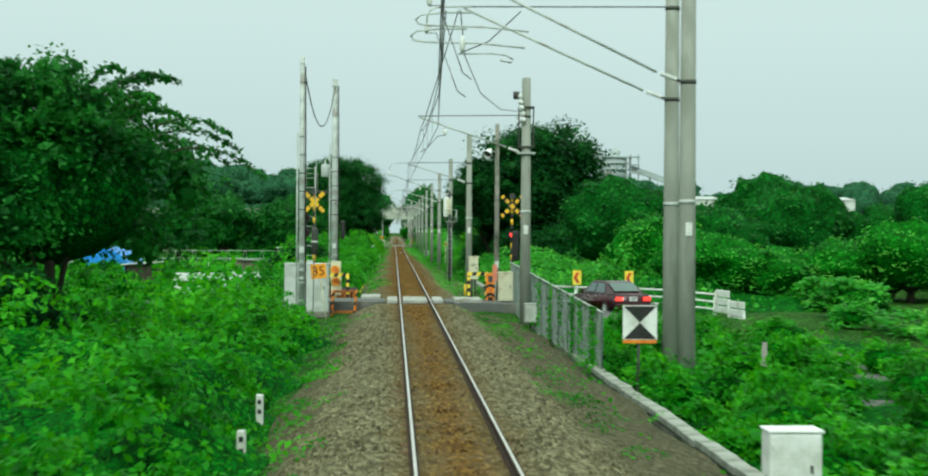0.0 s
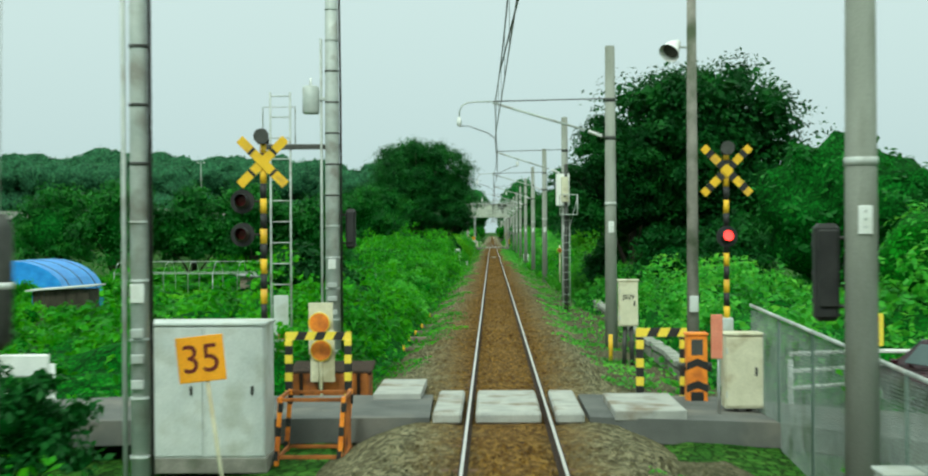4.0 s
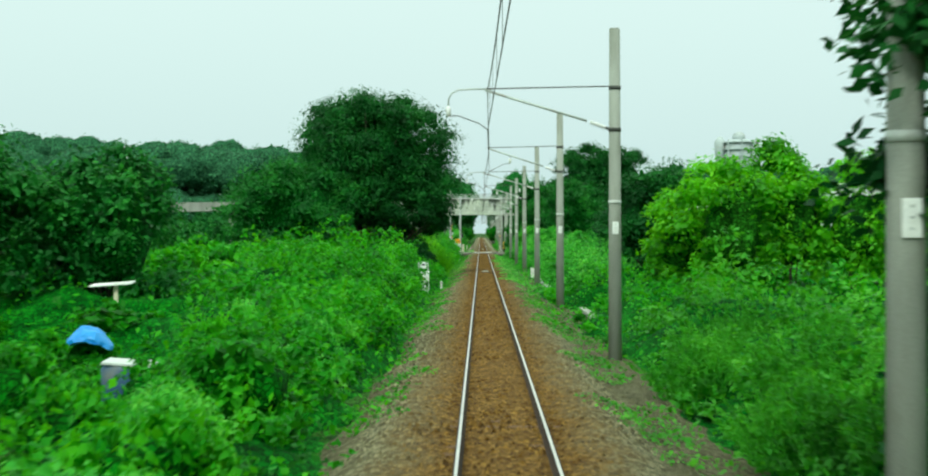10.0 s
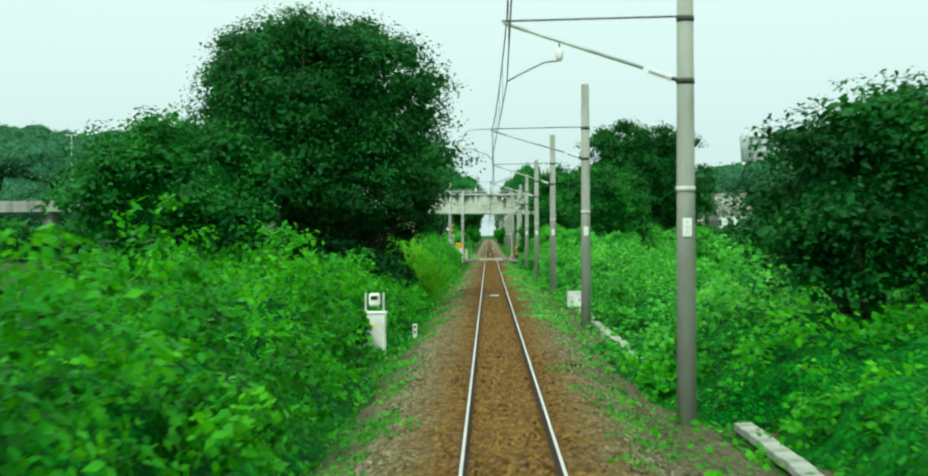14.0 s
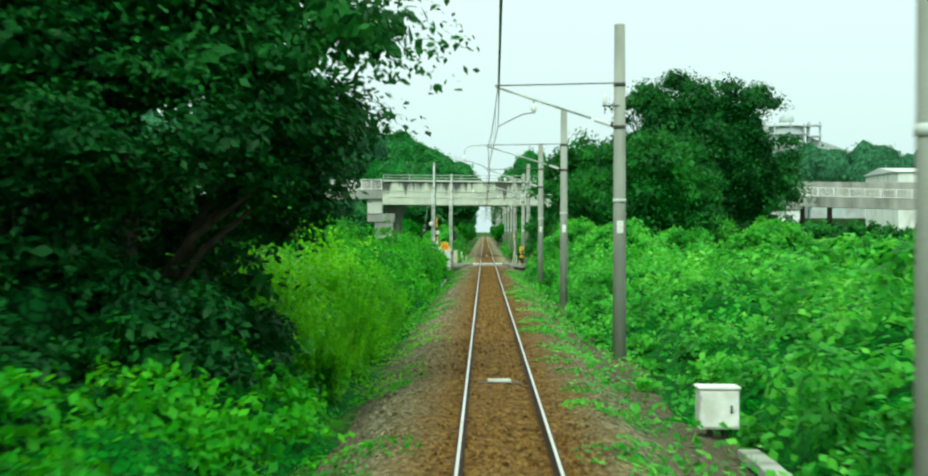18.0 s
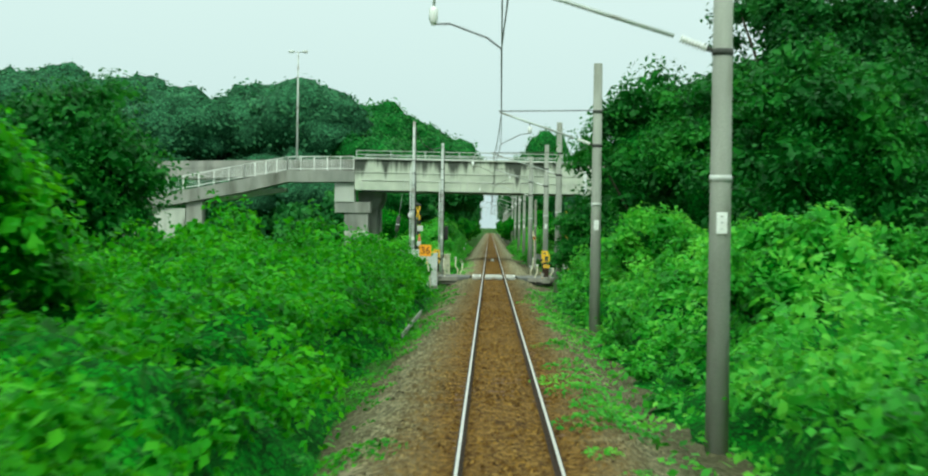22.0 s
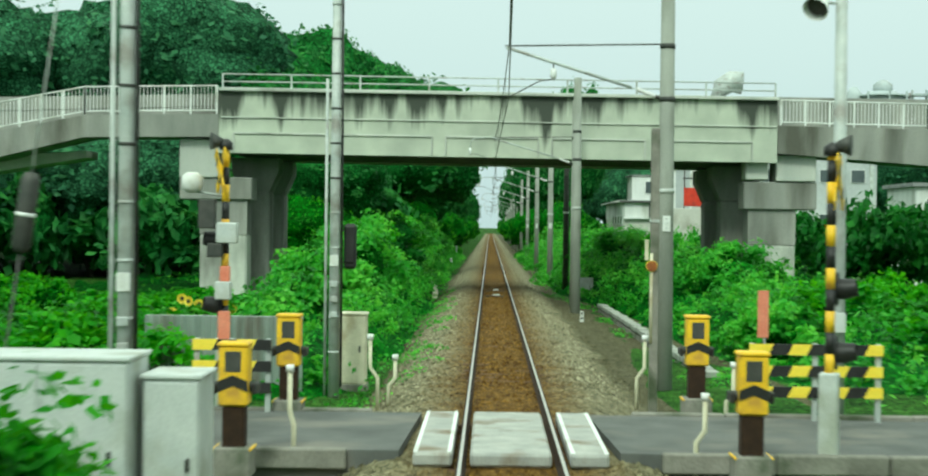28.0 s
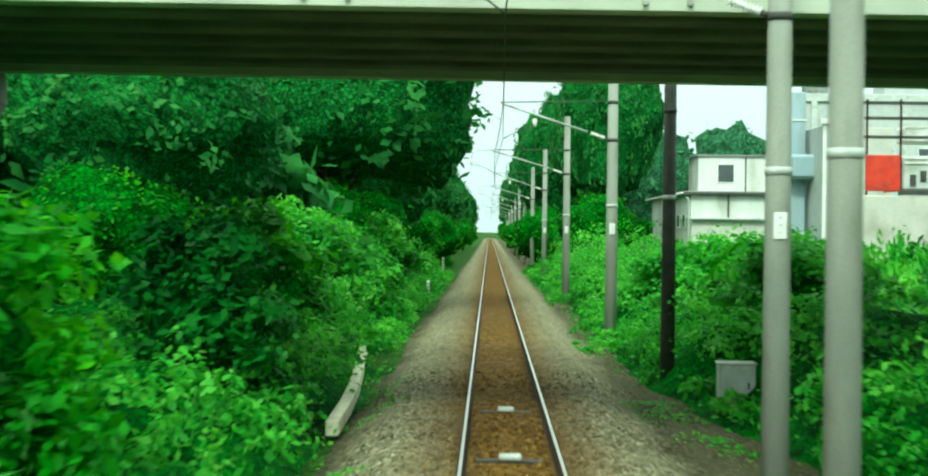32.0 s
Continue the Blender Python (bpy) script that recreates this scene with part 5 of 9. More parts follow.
for k, (x, y, top, rr) in enumerate(((14.5, 118, 5.5, 3.2), (19.5, 116, 6.0, 3.4), (24.5, 118, 5.5, 3.4), (12.0, 122, 4.0, 2.6))):
    tree("tree", x, y, -0.9, top, rr, rr, -0.3, LEAF_TREE, 5000, 0.24, 171 + k, "dark green tree behind a larger one", clumps=50)
# right side
for k, (x, y, top, rr) in enumerate(((8.3, 140.5, 6.0, 2.1), (10.6, 142.5, 6.3, 2.1), (12.9, 142.0, 5.7, 2.1), (6.9, 143.5, 4.6, 1.7), (14.6, 140.0, 4.6, 1.9))):
    tree("thicket", x, y, -0.9, top, rr, rr * 1.2, -0.5, LEAF_REED, 4200, 0.19, 181 + k, "bright yellow-green bamboo thicket with feathery tops", "thicket", clumps=48, ragged=0.5, core_size=0.45, inner=INNER["leaf_grass"], clump_r=0.32, trunk=0.07, group="bamboo thickets")
tree("tree", 7.7, 158.0, -0.8, 6.1, 2.9, 2.8, 0.0, LEAF_TREE, 16000, 0.15, 132, "rounded dark green tree above the creeper", clumps=60)
tree("tree", 11.6, 262.0, -0.6, 13.6, 4.3, 4.6, 0.5, LEAF_TREE, 30000, 0.2, 133, "tall dark green tree near the second crossing", clumps=130, trunk=0.4, ragged=0.7, clump_r=0.24)
tree("tree", 8.3, 260.5, -0.6, 8.8, 3.2, 3.6, 0.2, LEAF_TREE_MID, 13000, 0.19, 145, "dark green tree at the foot of a taller one", clumps=80, ragged=0.6, clump_r=0.26)
tree("tree", 16.2, 264.0, -0.6, 13.0, 4.5, 4.2, 0.0, LEAF_TREE, 14000, 0.21, 146, "dark green tree beside a taller one", clumps=80, ragged=0.6, clump_r=0.26)
tree("tree", 4.35, 275.0, -0.6, 4.0, 2.1, 2.0, -0.5, LEAF_TREE_MID, 12000, 0.15, 147, "leafy green bush beside the second crossing", "shrub", clumps=70)
tree("tree", 6.3, 265.0, -0.6, 9.4, 3.8, 4.4, -0.2, LEAF_TREE_MID, 18000, 0.19, 134, "leafy green tree leaning towards the track", clumps=90)
tree("tree", 9.8, 251.0, -0.6, 8.6, 3.6, 4.0, 0.6, LEAF_TREE_MID, 12000, 0.2, 135, "feathery green tree rising from the creeper", clumps=80, ragged=0.4)
tree("tree", 5.3, 257.0, -0.6, 3.6, 2.0, 3.4, -0.4, LEAF_KUDZU, 7000, 0.19, 136, "mound of bright creeper over a bush", "shrub", clumps=50)
for k, (x, y, top, rr) in enumerate(((9.2, 255.0, 3.2, 2.5), (13.0, 255.0, 3.6, 2.8), (17.0, 258.0, 3.6, 3.0), (10.0, 245.0, 2.9, 2.4), (14.5, 246.0, 2.8, 2.4))):
    tree("shrub", x, y, -0.7, top, rr, rr * 1.1, -0.6, LEAF_KUDZU, 5500, 0.2, 401 + k, "mound of creeper and bushes at the foot of tall trees", "shrub", clumps=45, trunk=0.08)
tree("shrub", 6.1, 247.0, -0.6, 2.7, 2.2, 3.2, -0.4, LEAF_KUDZU, 7000, 0.19, 138, "mound of bright creeper over a bush", "shrub", clumps=50)
tree("shrub", -5.5, 51.6, -0.5, 1.2, 0.9, 0.8, -0.4, LEAF_TREE, 2500, 0.12, 139, "dark green bush beside a signal cabinet", "shrub", clumps=30, trunk=0.05)
tree("tree", 6.5, 238.0, -0.6, 3.2, 2.4, 3.2, -0.4, LEAF_KUDZU, 7000, 0.19, 137, "mound of bright creeper over a bush", "shrub", clumps=50)
tree("shrub", -4.3, 277.5, -0.5, 1.45, 1.35, 1.2, -0.4, LEAF_BUSH, 4500, 0.17, 148, "leafy green bush in front of a signal cabinet", "shrub", clumps=40, trunk=0.06)
tree("tree", -15.6, 261.0, -0.6, 8.5, 4.1, 4.2, -0.3, LEAF_TREE_MID, 16000, 0.2, 141, "leafy green tree behind the shrubs", clumps=80)
tree("tree", -8.6, 228.0, -0.6, 4.4, 2.8, 3.0, 0.0, LEAF_BUSH, 7000, 0.19, 142, "bushy green sapling among the weeds", "shrub", clumps=50)
tree("tree", 17.5, 271.0, -0.6, 9.5, 4.2, 4.2, -0.3, LEAF_TREE_MID, 9000, 0.24, 144, "leafy green tree beyond a larger one", clumps=70)
tree("tree", -9.0, 204.0, -0.6, 5.0, 3.0, 4.0, -0.2, LEAF_TREE_MID, 9000, 0.2, 143, "green tree behind tall grass", clumps=60)
# beyond the second crossing, both sides of the line
for k, (x, y, top, rr, m) in enumerate(((-4.8, 303, 1.5, 1.5, LEAF_KUDZU), (-5.0, 309, 2.2, 1.6, LEAF_KUDZU), (-4.6, 315, 3.2, 1.9, LEAF_KUDZU), (-5.0, 321, 3.0, 1.8, LEAF_BUSH), (-4.3, 330, 3.0, 1.5, LEAF_TREE_MID),
                                        (-5.0, 338, 3.4, 1.9, LEAF_BUSH), (-4.8, 344, 3.6, 1.9, LEAF_KUDZU), (-5.4, 350, 3.4, 2.0, LEAF_KUDZU), (-4.6, 356, 3.0, 1.8, LEAF_KUDZU), (-5.6, 362, 3.6, 2.1, LEAF_BUSH), (-4.8, 370, 3.4, 2.0, LEAF_KUDZU), (5.8, 338, 2.6, 1.9, LEAF_KUDZU), (6.6, 344, 2.8, 2.1, LEAF_BUSH), (5.6, 352, 3.0, 2.1, LEAF_KUDZU), (8.4, 321, 2.2, 2.2, LEAF_KUDZU), (6.6, 303, 1.0, 1.6, LEAF_KUDZU))):
    tree("shrub", x, y, -0.8, top, rr, rr * 1.2, -0.7, m, 4500, 0.18, 150 + k, "bushy green shrub near the bridge piers", "shrub", clumps=45, group="shrubs near the bridge", trunk=0.08)


# ---- woods: a few far trees, copied ----
def far_ball():
    bm = bmesh.new()
    bmesh.ops.create_icosphere(bm, subdivisions=3, radius=1.0)
    v = np.array([q.co[:] for q in bm.verts])
    f = np.array([[q.index for q in k.verts] for k in bm.faces])
    bm.free()
    return v, f


FAR_V, FAR_F = far_ball()


def far_tree(name, material, leaves, size, seed, label, group, lift=0.0):
    """A tree seen from afar: trunk, limbs and a crown of rounded, leafy heads; lift: extra height of its trunk."""
    g = np.random.default_rng(seed)
    heads = g.normal(size=(110, 3))
    heads /= np.linalg.norm(heads, axis=1, keepdims=True)
    reach, wide = g.uniform(0.72, 1.0, 110), g.uniform(0.15, 0.30, 110)

    def radius(d):
        a = np.arccos(np.clip(d @ heads.T, -1, 1)) / wide
        return 0.66 + np.max(np.clip(1 - a * a, 0, 1) ** 0.5 * (reach - 0.66), axis=1)

    size3 = np.array([4.9, 4.9, 4.3])
    t = thing(name, (0, 0, 0), label, "tree", group)
    body = FAR_V * (radius(FAR_V) * (1 + g.uniform(-0.03, 0.03, len(FAR_V))))[:, None]
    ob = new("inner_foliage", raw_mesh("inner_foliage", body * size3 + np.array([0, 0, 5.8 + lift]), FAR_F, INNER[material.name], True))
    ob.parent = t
    d = g.normal(size=(leaves, 3))
    d /= np.linalg.norm(d, axis=1, keepdims=True)
    c = d * (radius(d) * g.uniform(0.95, 1.06, leaves))[:, None] * size3 + np.array([0, 0, 5.8 + lift])
    v, f = leaf_arrays(c, d * 0.7 + np.array([0, 0, 0.5]) + g.normal(0, 0.4, d.shape), g.uniform(size * 0.6, size * 1.3, leaves), 0.6, 0.3)
    ob = new("crown", raw_mesh("crown", v, f, material))
    ob.parent = t
    part("trunk", tube([(0, 0, -0.3), (0.1, 0, 2.5 + lift * 0.6), (0, 0.1, 6.0 + lift)], [0.34, 0.28, 0.12], 8), BARK, t)
    for k in range(4):
        a = 1.57 * k + seed
        part("limb", tube([(0.1, 0, 1.6 + lift * 0.8), (1.3 * math.cos(a), 1.3 * math.sin(a), 3.4 + lift), (2.6 * math.cos(a), 2.6 * math.sin(a), 5.0 + lift)], [0.16, 0.11, 0.05], 6), BARK, t)
    return t


def wood(name, spots, seeds, material, leaves, size, label, group, lift=0.0):
    made = [far_tree(name, material, leaves, size, s, label, group, lift) for s in seeds]
    r = random.Random(seeds[0])
    for k, (x, y, h, wd) in enumerate(spots):
        src = made[k % len(made)]
        ob = src if k < len(made) else copy_thing(src, Matrix())
        ob.matrix_basis = pose(x, y, float(ground_height(x, y)) - 0.3, 0, 0, r.uniform(0, 360)) @ Matrix.Diagonal((wd / 4.6, wd / 4.6, h / (10 + lift), 1))


r = random.Random(12)
spots = []
x = -6.5
while x > -150:
    spots.append((x, 361 + r.uniform(-3, 3), r.uniform(0.85, 1.08) * min(18.0, 13.5 + (-6 - x) * 0.42), 6.4))
    x -= r.uniform(5.0, 7.0)
x = -9.0
while x > -150:
    spots.append((x, 372 + r.uniform(-3, 3), r.uniform(0.92, 1.13) * 18.0, r.uniform(4.4, 5.8)))
    x -= r.uniform(3.8, 5.4)
for k in range(17):
    spots.append(((-9.8 if k < 3 else -6.6) + r.uniform(-0.8, 0.5), 349 + 9.5 * k * (1 + k * 0.06), r.uniform(9.5, 12.5), 4.2))
    if k > 1:
        spots.append(((7.0 if k < 4 else 5.3) + r.uniform(-0.3, 0.6), 378 + 10.5 * k * (1 + k * 0.06), r.uniform(14.5, 17.5), 3.5))
wood("woodland_tree", [q for q in spots if q[0] > -17], (201, 202, 203), LEAF_WOOD, 4200, 0.30, "tall dark green tree in a wood", "trees of the wood", 1.5)
under = random.Random(82)
wood("woodland_bush", [(x + under.uniform(-0.6, 0.6) + (1.2 if x < 0 else -0.9) * (y > 400), y - under.uniform(1.5, 4.5), under.uniform(4.6, 6.4), under.uniform(2.5, 3.1)) for x, y, h, w_ in spots if x > -17 and not (x > 0 and y < 400)], (207, 208), LEAF_BUSH, 2600, 0.28, "leafy green bush at the edge of a wood", "bushes of the wood")
wood("hillside_bush", [(x + under.uniform(-2, 2), y - under.uniform(2.5, 5), under.uniform(9.5, 12.0), under.uniform(5.6, 7.0)) for x, y, h, w_ in spots if x <= -14], (209, 210), LEAF_FAR_HAZED, 1500, 0.40, "hazy green lower tree on a wooded hillside", "lower trees on the hillside")
wood("hillside_tree", [q for q in spots if q[0] <= -17], (204, 205, 206), LEAF_FAR_HAZED, 1300, 0.40, "hazy green tree on a wooded hillside", "trees on the hillside", 6.0)
spots = []
for k in range(34):
    spots.append((30 + 5.5 * k + r.uniform(-2, 2), 445 + r.uniform(-14, 14), r.uniform(12, 16), 7.0))
for k in range(26):
    spots.append((-160 - 7 * k, 330 + r.uniform(-30, 30) - 5 * k, r.uniform(13, 18), 7.0))
spots += [(16.0, 452.0, 14.0, 5.5), (23.0, 455.0, 15.0, 6.0), (10.5, 470.0, 13.5, 4.5)]
wood("distant_tree", spots, (211, 212), LEAF_FAR_HAZED, 500, 0.5, "hazy green tree in a distant wood", "trees of the distant wood")
spots, near = [], []
for k in range(22):
    spots.append((14 + 2.4 * k + r.uniform(-1.5, 1.5), 86 + 1.0 * k + r.uniform(-5, 5), r.uniform(5.0, 8.0), 3.6))
    near.append((13 + 1.9 * k + r.uniform(-1.5, 1.5), 72 + 0.6 * k + r.uniform(-4, 4), r.uniform(2.8, 5.0), 3.0))
wood("roadside_bush", near, (223, 224), LEAF_KUDZU, 2000, 0.3, "bright green creeper-clad bush beside the lane", "bushes beside the lane")
wood("roadside_tree", spots, (221, 222), LEAF_TREE_MID, 1200, 0.36, "green creeper-clad tree beside the lane", "trees beside the lane")


def shrubs(spots, seeds, material, leaves, size, label, group):
    made = [tree("shrub", 0, 0, 0, 2.0, 1.5, 1.5, 0.0, material, leaves, size, s, label, "shrub", group=group, clumps=26, trunk=0.06, ragged=0.4, clump_r=0.36) for s in seeds]
    for k, (x, y, h, wd) in enumerate(spots):
        ob = made[k] if k < len(made) else copy_thing(made[k % len(made)], Matrix())
        ob.matrix_basis = pose(x, y, float(ground_height(x, y)) - 0.15, 0, 0, 137.5 * k % 360) @ Matrix.Diagonal((wd / 1.5, wd / 1.5, h / 2.0, 1))


def field_view(spots):
    """Keeps the garden plot, its shed and its hoops free of tall growth."""
    kept = [q for q in spots if not (-19 < q[0] < -8.2 and 98 < q[1] < 116)]
    return [(x, y, h * (0.6 if 80 < y <= 98 and -13 < x < 0 else 1), w) for x, y, h, w in kept]


r = random.Random(31)
spots = []
for k in range(46):
    spots.append((r.uniform(14.5, 36), r.uniform(26, 70), r.uniform(0.9, 2.2), r.uniform(1.2, 2.2)))
for k in range(16):
    spots.append((r.uniform(5.8, 8.6), r.uniform(14, 46), r.uniform(0.7, 1.3), r.uniform(0.8, 1.3)))
shrubs(spots, (301, 302), LEAF_KUDZU, 650, 0.23, "bushy bright green shrub beside the lane", "shrubs beside the lane")
spots = []
for k in range(26):
    spots.append((r.uniform(-34, -9), r.uniform(62, 95), r.uniform(0.8, 1.7), r.uniform(0.9, 1.6)))
for k in range(22):
    spots.append((r.uniform(-26, -7.5), r.uniform(26, 50), r.uniform(0.8, 1.9), r.uniform(1.0, 1.7)))
for k in range(26):
    spots.append((r.uniform(-34, -9.5), r.uniform(95, 130), r.uniform(0.8, 1.9), r.uniform(1.0, 1.9)))
shrubs(field_view(spots), (311, 312), LEAF_BUSH, 650, 0.23, "bushy green plants growing in a field", "plants in the fields")
spots = []
for k in range(44):
    spots.append((r.uniform(-27, -8.2), r.uniform(298, 326), r.uniform(0.8, 1.9), r.uniform(1.2, 2.0)))
for k in range(14):
    spots.append((r.uniform(8.5, 22), r.uniform(296, 322), r.uniform(1.2, 2.4), r.uniform(1.3, 2.0)))
shrubs(spots, (321, 322), LEAF_BUSH, 1000, 0.23, "dense green bush between the crossing and the bridge", "bushes before the bridge")
spots = []
x = -7.5
while x > -110:
    spots.append((x, r.uniform(346, 355), r.uniform(4.4, 7.0), r.uniform(3.0, 4.4)))
    x -= r.uniform(2.4, 3.6)
shrubs(spots, (331, 332), LEAF_WOOD, 1000, 0.30, "green undergrowth at the foot of a wood", "undergrowth of the wood")
def joined_weeds(spots, seed, material, leaves, size, label):
    """Tall weeds that nobody could count, in one sheet of growth."""
    g = np.random.default_rng(seed)
    vs, fs, n = [], [], 0
    made = [crown_leaves(1.5, 1.5, 1.0, 26, leaves, size, seed + k, 0.4, 0.36)[:2] for k in range(4)]
    for k, (x, y, h, wd) in enumerate(spots):
        v, f = made[k % 4]
        a = 2.4 * k
        q = np.stack([v[:, 0] * math.cos(a) - v[:, 1] * math.sin(a), v[:, 0] * math.sin(a) + v[:, 1] * math.cos(a), v[:, 2] + 1.0], 1)
        vs.append(q * np.array([wd / 1.5, wd / 1.5, h / 2.0]) + np.array([x, y, float(ground_height(x, y)) - 0.15]))
        fs.append(f + n)
        n += len(v)
    tagged(new("tall_weeds", raw_mesh("tall_weeds", np.concatenate(vs), np.concatenate(fs), material)), label, "weeds", kind="stuff")


r = random.Random(78)
spots = [(r.uniform(-20, -8.5), r.uniform(146, 184), r.uniform(1.8, 3.4), r.uniform(1.5, 2.4)) for k in range(26)]
spots += [(r.uniform(-24, -12), r.uniform(205, 275), r.uniform(2.0, 3.6), r.uniform(1.8, 2.8)) for k in range(30)]
spots += [(r.uniform(-40, -9), r.uniform(118, 131), r.uniform(1.2, 2.4), r.uniform(1.5, 2.4)) for k in range(20)]
far_row = random.Random(79)
joined_weeds([(sd * far_row.uniform(3.9, 6.0), far_row.uniform(343, 450), far_row.uniform(0.3, 1.5), far_row.uniform(0.7, 1.2)) for k in range(70) for sd in (-1, 1)], 354, LEAF_BUSH, 480, 0.2, "green weeds along the line beyond the bridge")
joined_weeds([(x, far_row.uniform(339, 420), far_row.uniform(0.8, 1.25), far_row.uniform(0.6, 0.95)) for k in range(46) for x in (far_row.uniform(2.5, 4.2), -far_row.uniform(3.0, 4.4))], 355, LEAF_KUDZU, 420, 0.15, "low green creeper over the ballast edges beyond the bridge")
joined_weeds([(-34 - 2.1 * k + far_row.uniform(-0.8, 0.8), far_row.uniform(298, 322), far_row.uniform(4.2, 6.2), far_row.uniform(2.4, 3.4)) for k in range(34)], 353, LEAF_TREE_MID, 560, 0.3, "dark green bushes below the elevated road")
joined_weeds(spots, 351, LEAF_BUSH, 560, 0.29, "tall green weeds beyond the trackside growth")
spots = [(r.uniform(13, 26), r.uniform(165, 275), r.uniform(2.2, 3.6), r.uniform(1.8, 3.0)) for k in range(54)]
joined_weeds(spots, 361, LEAF_KUDZU, 560, 0.29, "tall green creeper and weeds in an open field")
spots = [(r.uniform(-16, -5.6), r.uniform(291, 297), r.uniform(1.1, 1.9), r.uniform(1.0, 1.6)) for k in range(20)]
spots += [(r.uniform(-40, -16), r.uniform(291, 300), r.uniform(1.2, 2.2), r.uniform(1.4, 2.0)) for k in range(16)]
joined_weeds(spots, 371, LEAF_BUSH, 560, 0.22, "green bushes along the lane at the second crossing")
spots = [(r.uniform(-17, -6.6), r.uniform(66, 106), r.uniform(1.1, 1.9), r.uniform(1.1, 1.8)) for k in range(44)]
spots += [(r.uniform(-12.5, -8.6), r.uniform(88, 96), r.uniform(1.4, 2.0), r.uniform(1.2, 1.7)) for k in range(6)]
spots += [(r.uniform(-24, -6), r.uniform(28, 49), r.uniform(0.9, 1.6), r.uniform(1.0, 1.6)) for k in range(20)]
spots += [(r.uniform(-23.5, -15.5), r.uniform(90, 95), r.uniform(1.5, 1.9), r.uniform(1.0, 1.5)) for k in range(12)]
spots += [(-6.2 - 0.8 * k, r.uniform(49.5, 51.8), r.uniform(1.3, 1.7), r.uniform(0.8, 1.2)) for k in range(14)]
joined_weeds(field_view(spots), 391, LEAF_BUSH, 560, 0.21, "leafy green weeds between the line and the fields")
spots = [(r.uniform(13.5, 40), r.uniform(14, 52), r.uniform(1.0, 2.0), r.uniform(1.4, 2.4)) for k in range(44)]
spots += [(r.uniform(6.5, 13.5), r.uniform(12, 34), r.uniform(0.9, 1.6), r.uniform(1.1, 1.8)) for k in range(16)]
joined_weeds(spots, 395, LEAF_KUDZU, 560, 0.22, "rank green weeds on the low ground beside the line")
plot = random.Random(5)
joined_weeds([(plot.uniform(-17, -9.4), plot.uniform(106, 111.5), plot.uniform(0.45, 0.75), plot.uniform(0.9, 1.4)) for k in range(34)], 393, LEAF_REED, 420, 0.2, "yellow-green grass on a garden plot")
spots = [(15.5 + 1.5 * k + r.uniform(-0.5, 0.5), r.uniform(343, 350), r.uniform(4.8, 5.6), r.uniform(2.2, 2.8)) for k in range(16)]
spots += [(11.2 + 0.8 * k + r.uniform(-0.3, 0.3), r.uniform(350, 358), r.uniform(3.6, 4.2) + 0.9 * (k > 2), r.uniform(1.4, 1.9)) for k in range(9)]
spots += [(18 + 1.25 * k + r.uniform(-0.6, 0.6), r.uniform(310, 321), r.uniform(4.2, 5.2), r.uniform(2.0, 2.8)) for k in range(40)]
joined_weeds(spots, 399, LEAF_TREE_MID, 900, 0.26, "dark green trees and bushes before the works")
tree("shrub", -7.9, 308.6, -0.8, 0.55, 1.1, 1.0, -0.7, LEAF_GRASS, 3000, 0.2, 381, "pale green leafy clump below sunflowers", "shrub", clumps=30, trunk=0.05)
r = random.Random(77)
spots = [(r.uniform(4.9, 7.5), r.uniform(24, 38), r.uniform(1.2, 1.9), r.uniform(0.9, 1.4)) for k in range(16)]
spots += [(r.uniform(6.0, 13.0), r.uniform(20, 46), r.uniform(1.0, 1.7), r.uniform(1.0, 1.7)) for k in range(26)]
spots += [(-5.5, 112.3, 1.1, 0.8), (-7.7, 117.6, 1.15, 0.9), (-7.2, 113.0, 0.9, 0.8), (-7.6, 112.6, 1.85, 0.75)]
spots += [(4.75 + 0.1 * k % 0.4, 36 + 2.1 * k, r.uniform(1.0, 1.7), r.uniform(0.5, 0.7)) for k in range(5)]
shrubs(spots, (341, 342), LEAF_BUSH, 1000, 0.17, "bushy green creeper growing over the end of a fence", "creeper by the fence")
# separate mounds of leaves that stand out of the hedge beside the ballast
hedge = random.Random(61)
spots = []
for k in range(30):
    y = 84 + 1.75 * k + hedge.uniform(-0.6, 0.6)
    deep = min(0.26 * (y - 71) - 0.6, 6.2)
    x = -max(3.3, 3.3 + (deep - 3.3) * hedge.random())
    spots.append((x, y, hedge.uniform(1.5, 2.3) * (1.0 if y > 92 else 0.8), hedge.uniform(0.8, 1.35)))
shrubs(spots[::2], (421, 422), LEAF_KUDZU, 1500, 0.15, "bright leafy bush standing out of the hedge", "bushes in the hedge")
shrubs(spots[1::2], (423, 424), LEAF_BUSH, 1500, 0.14, "rounded green bush standing out of the hedge", "bushes in the hedge")


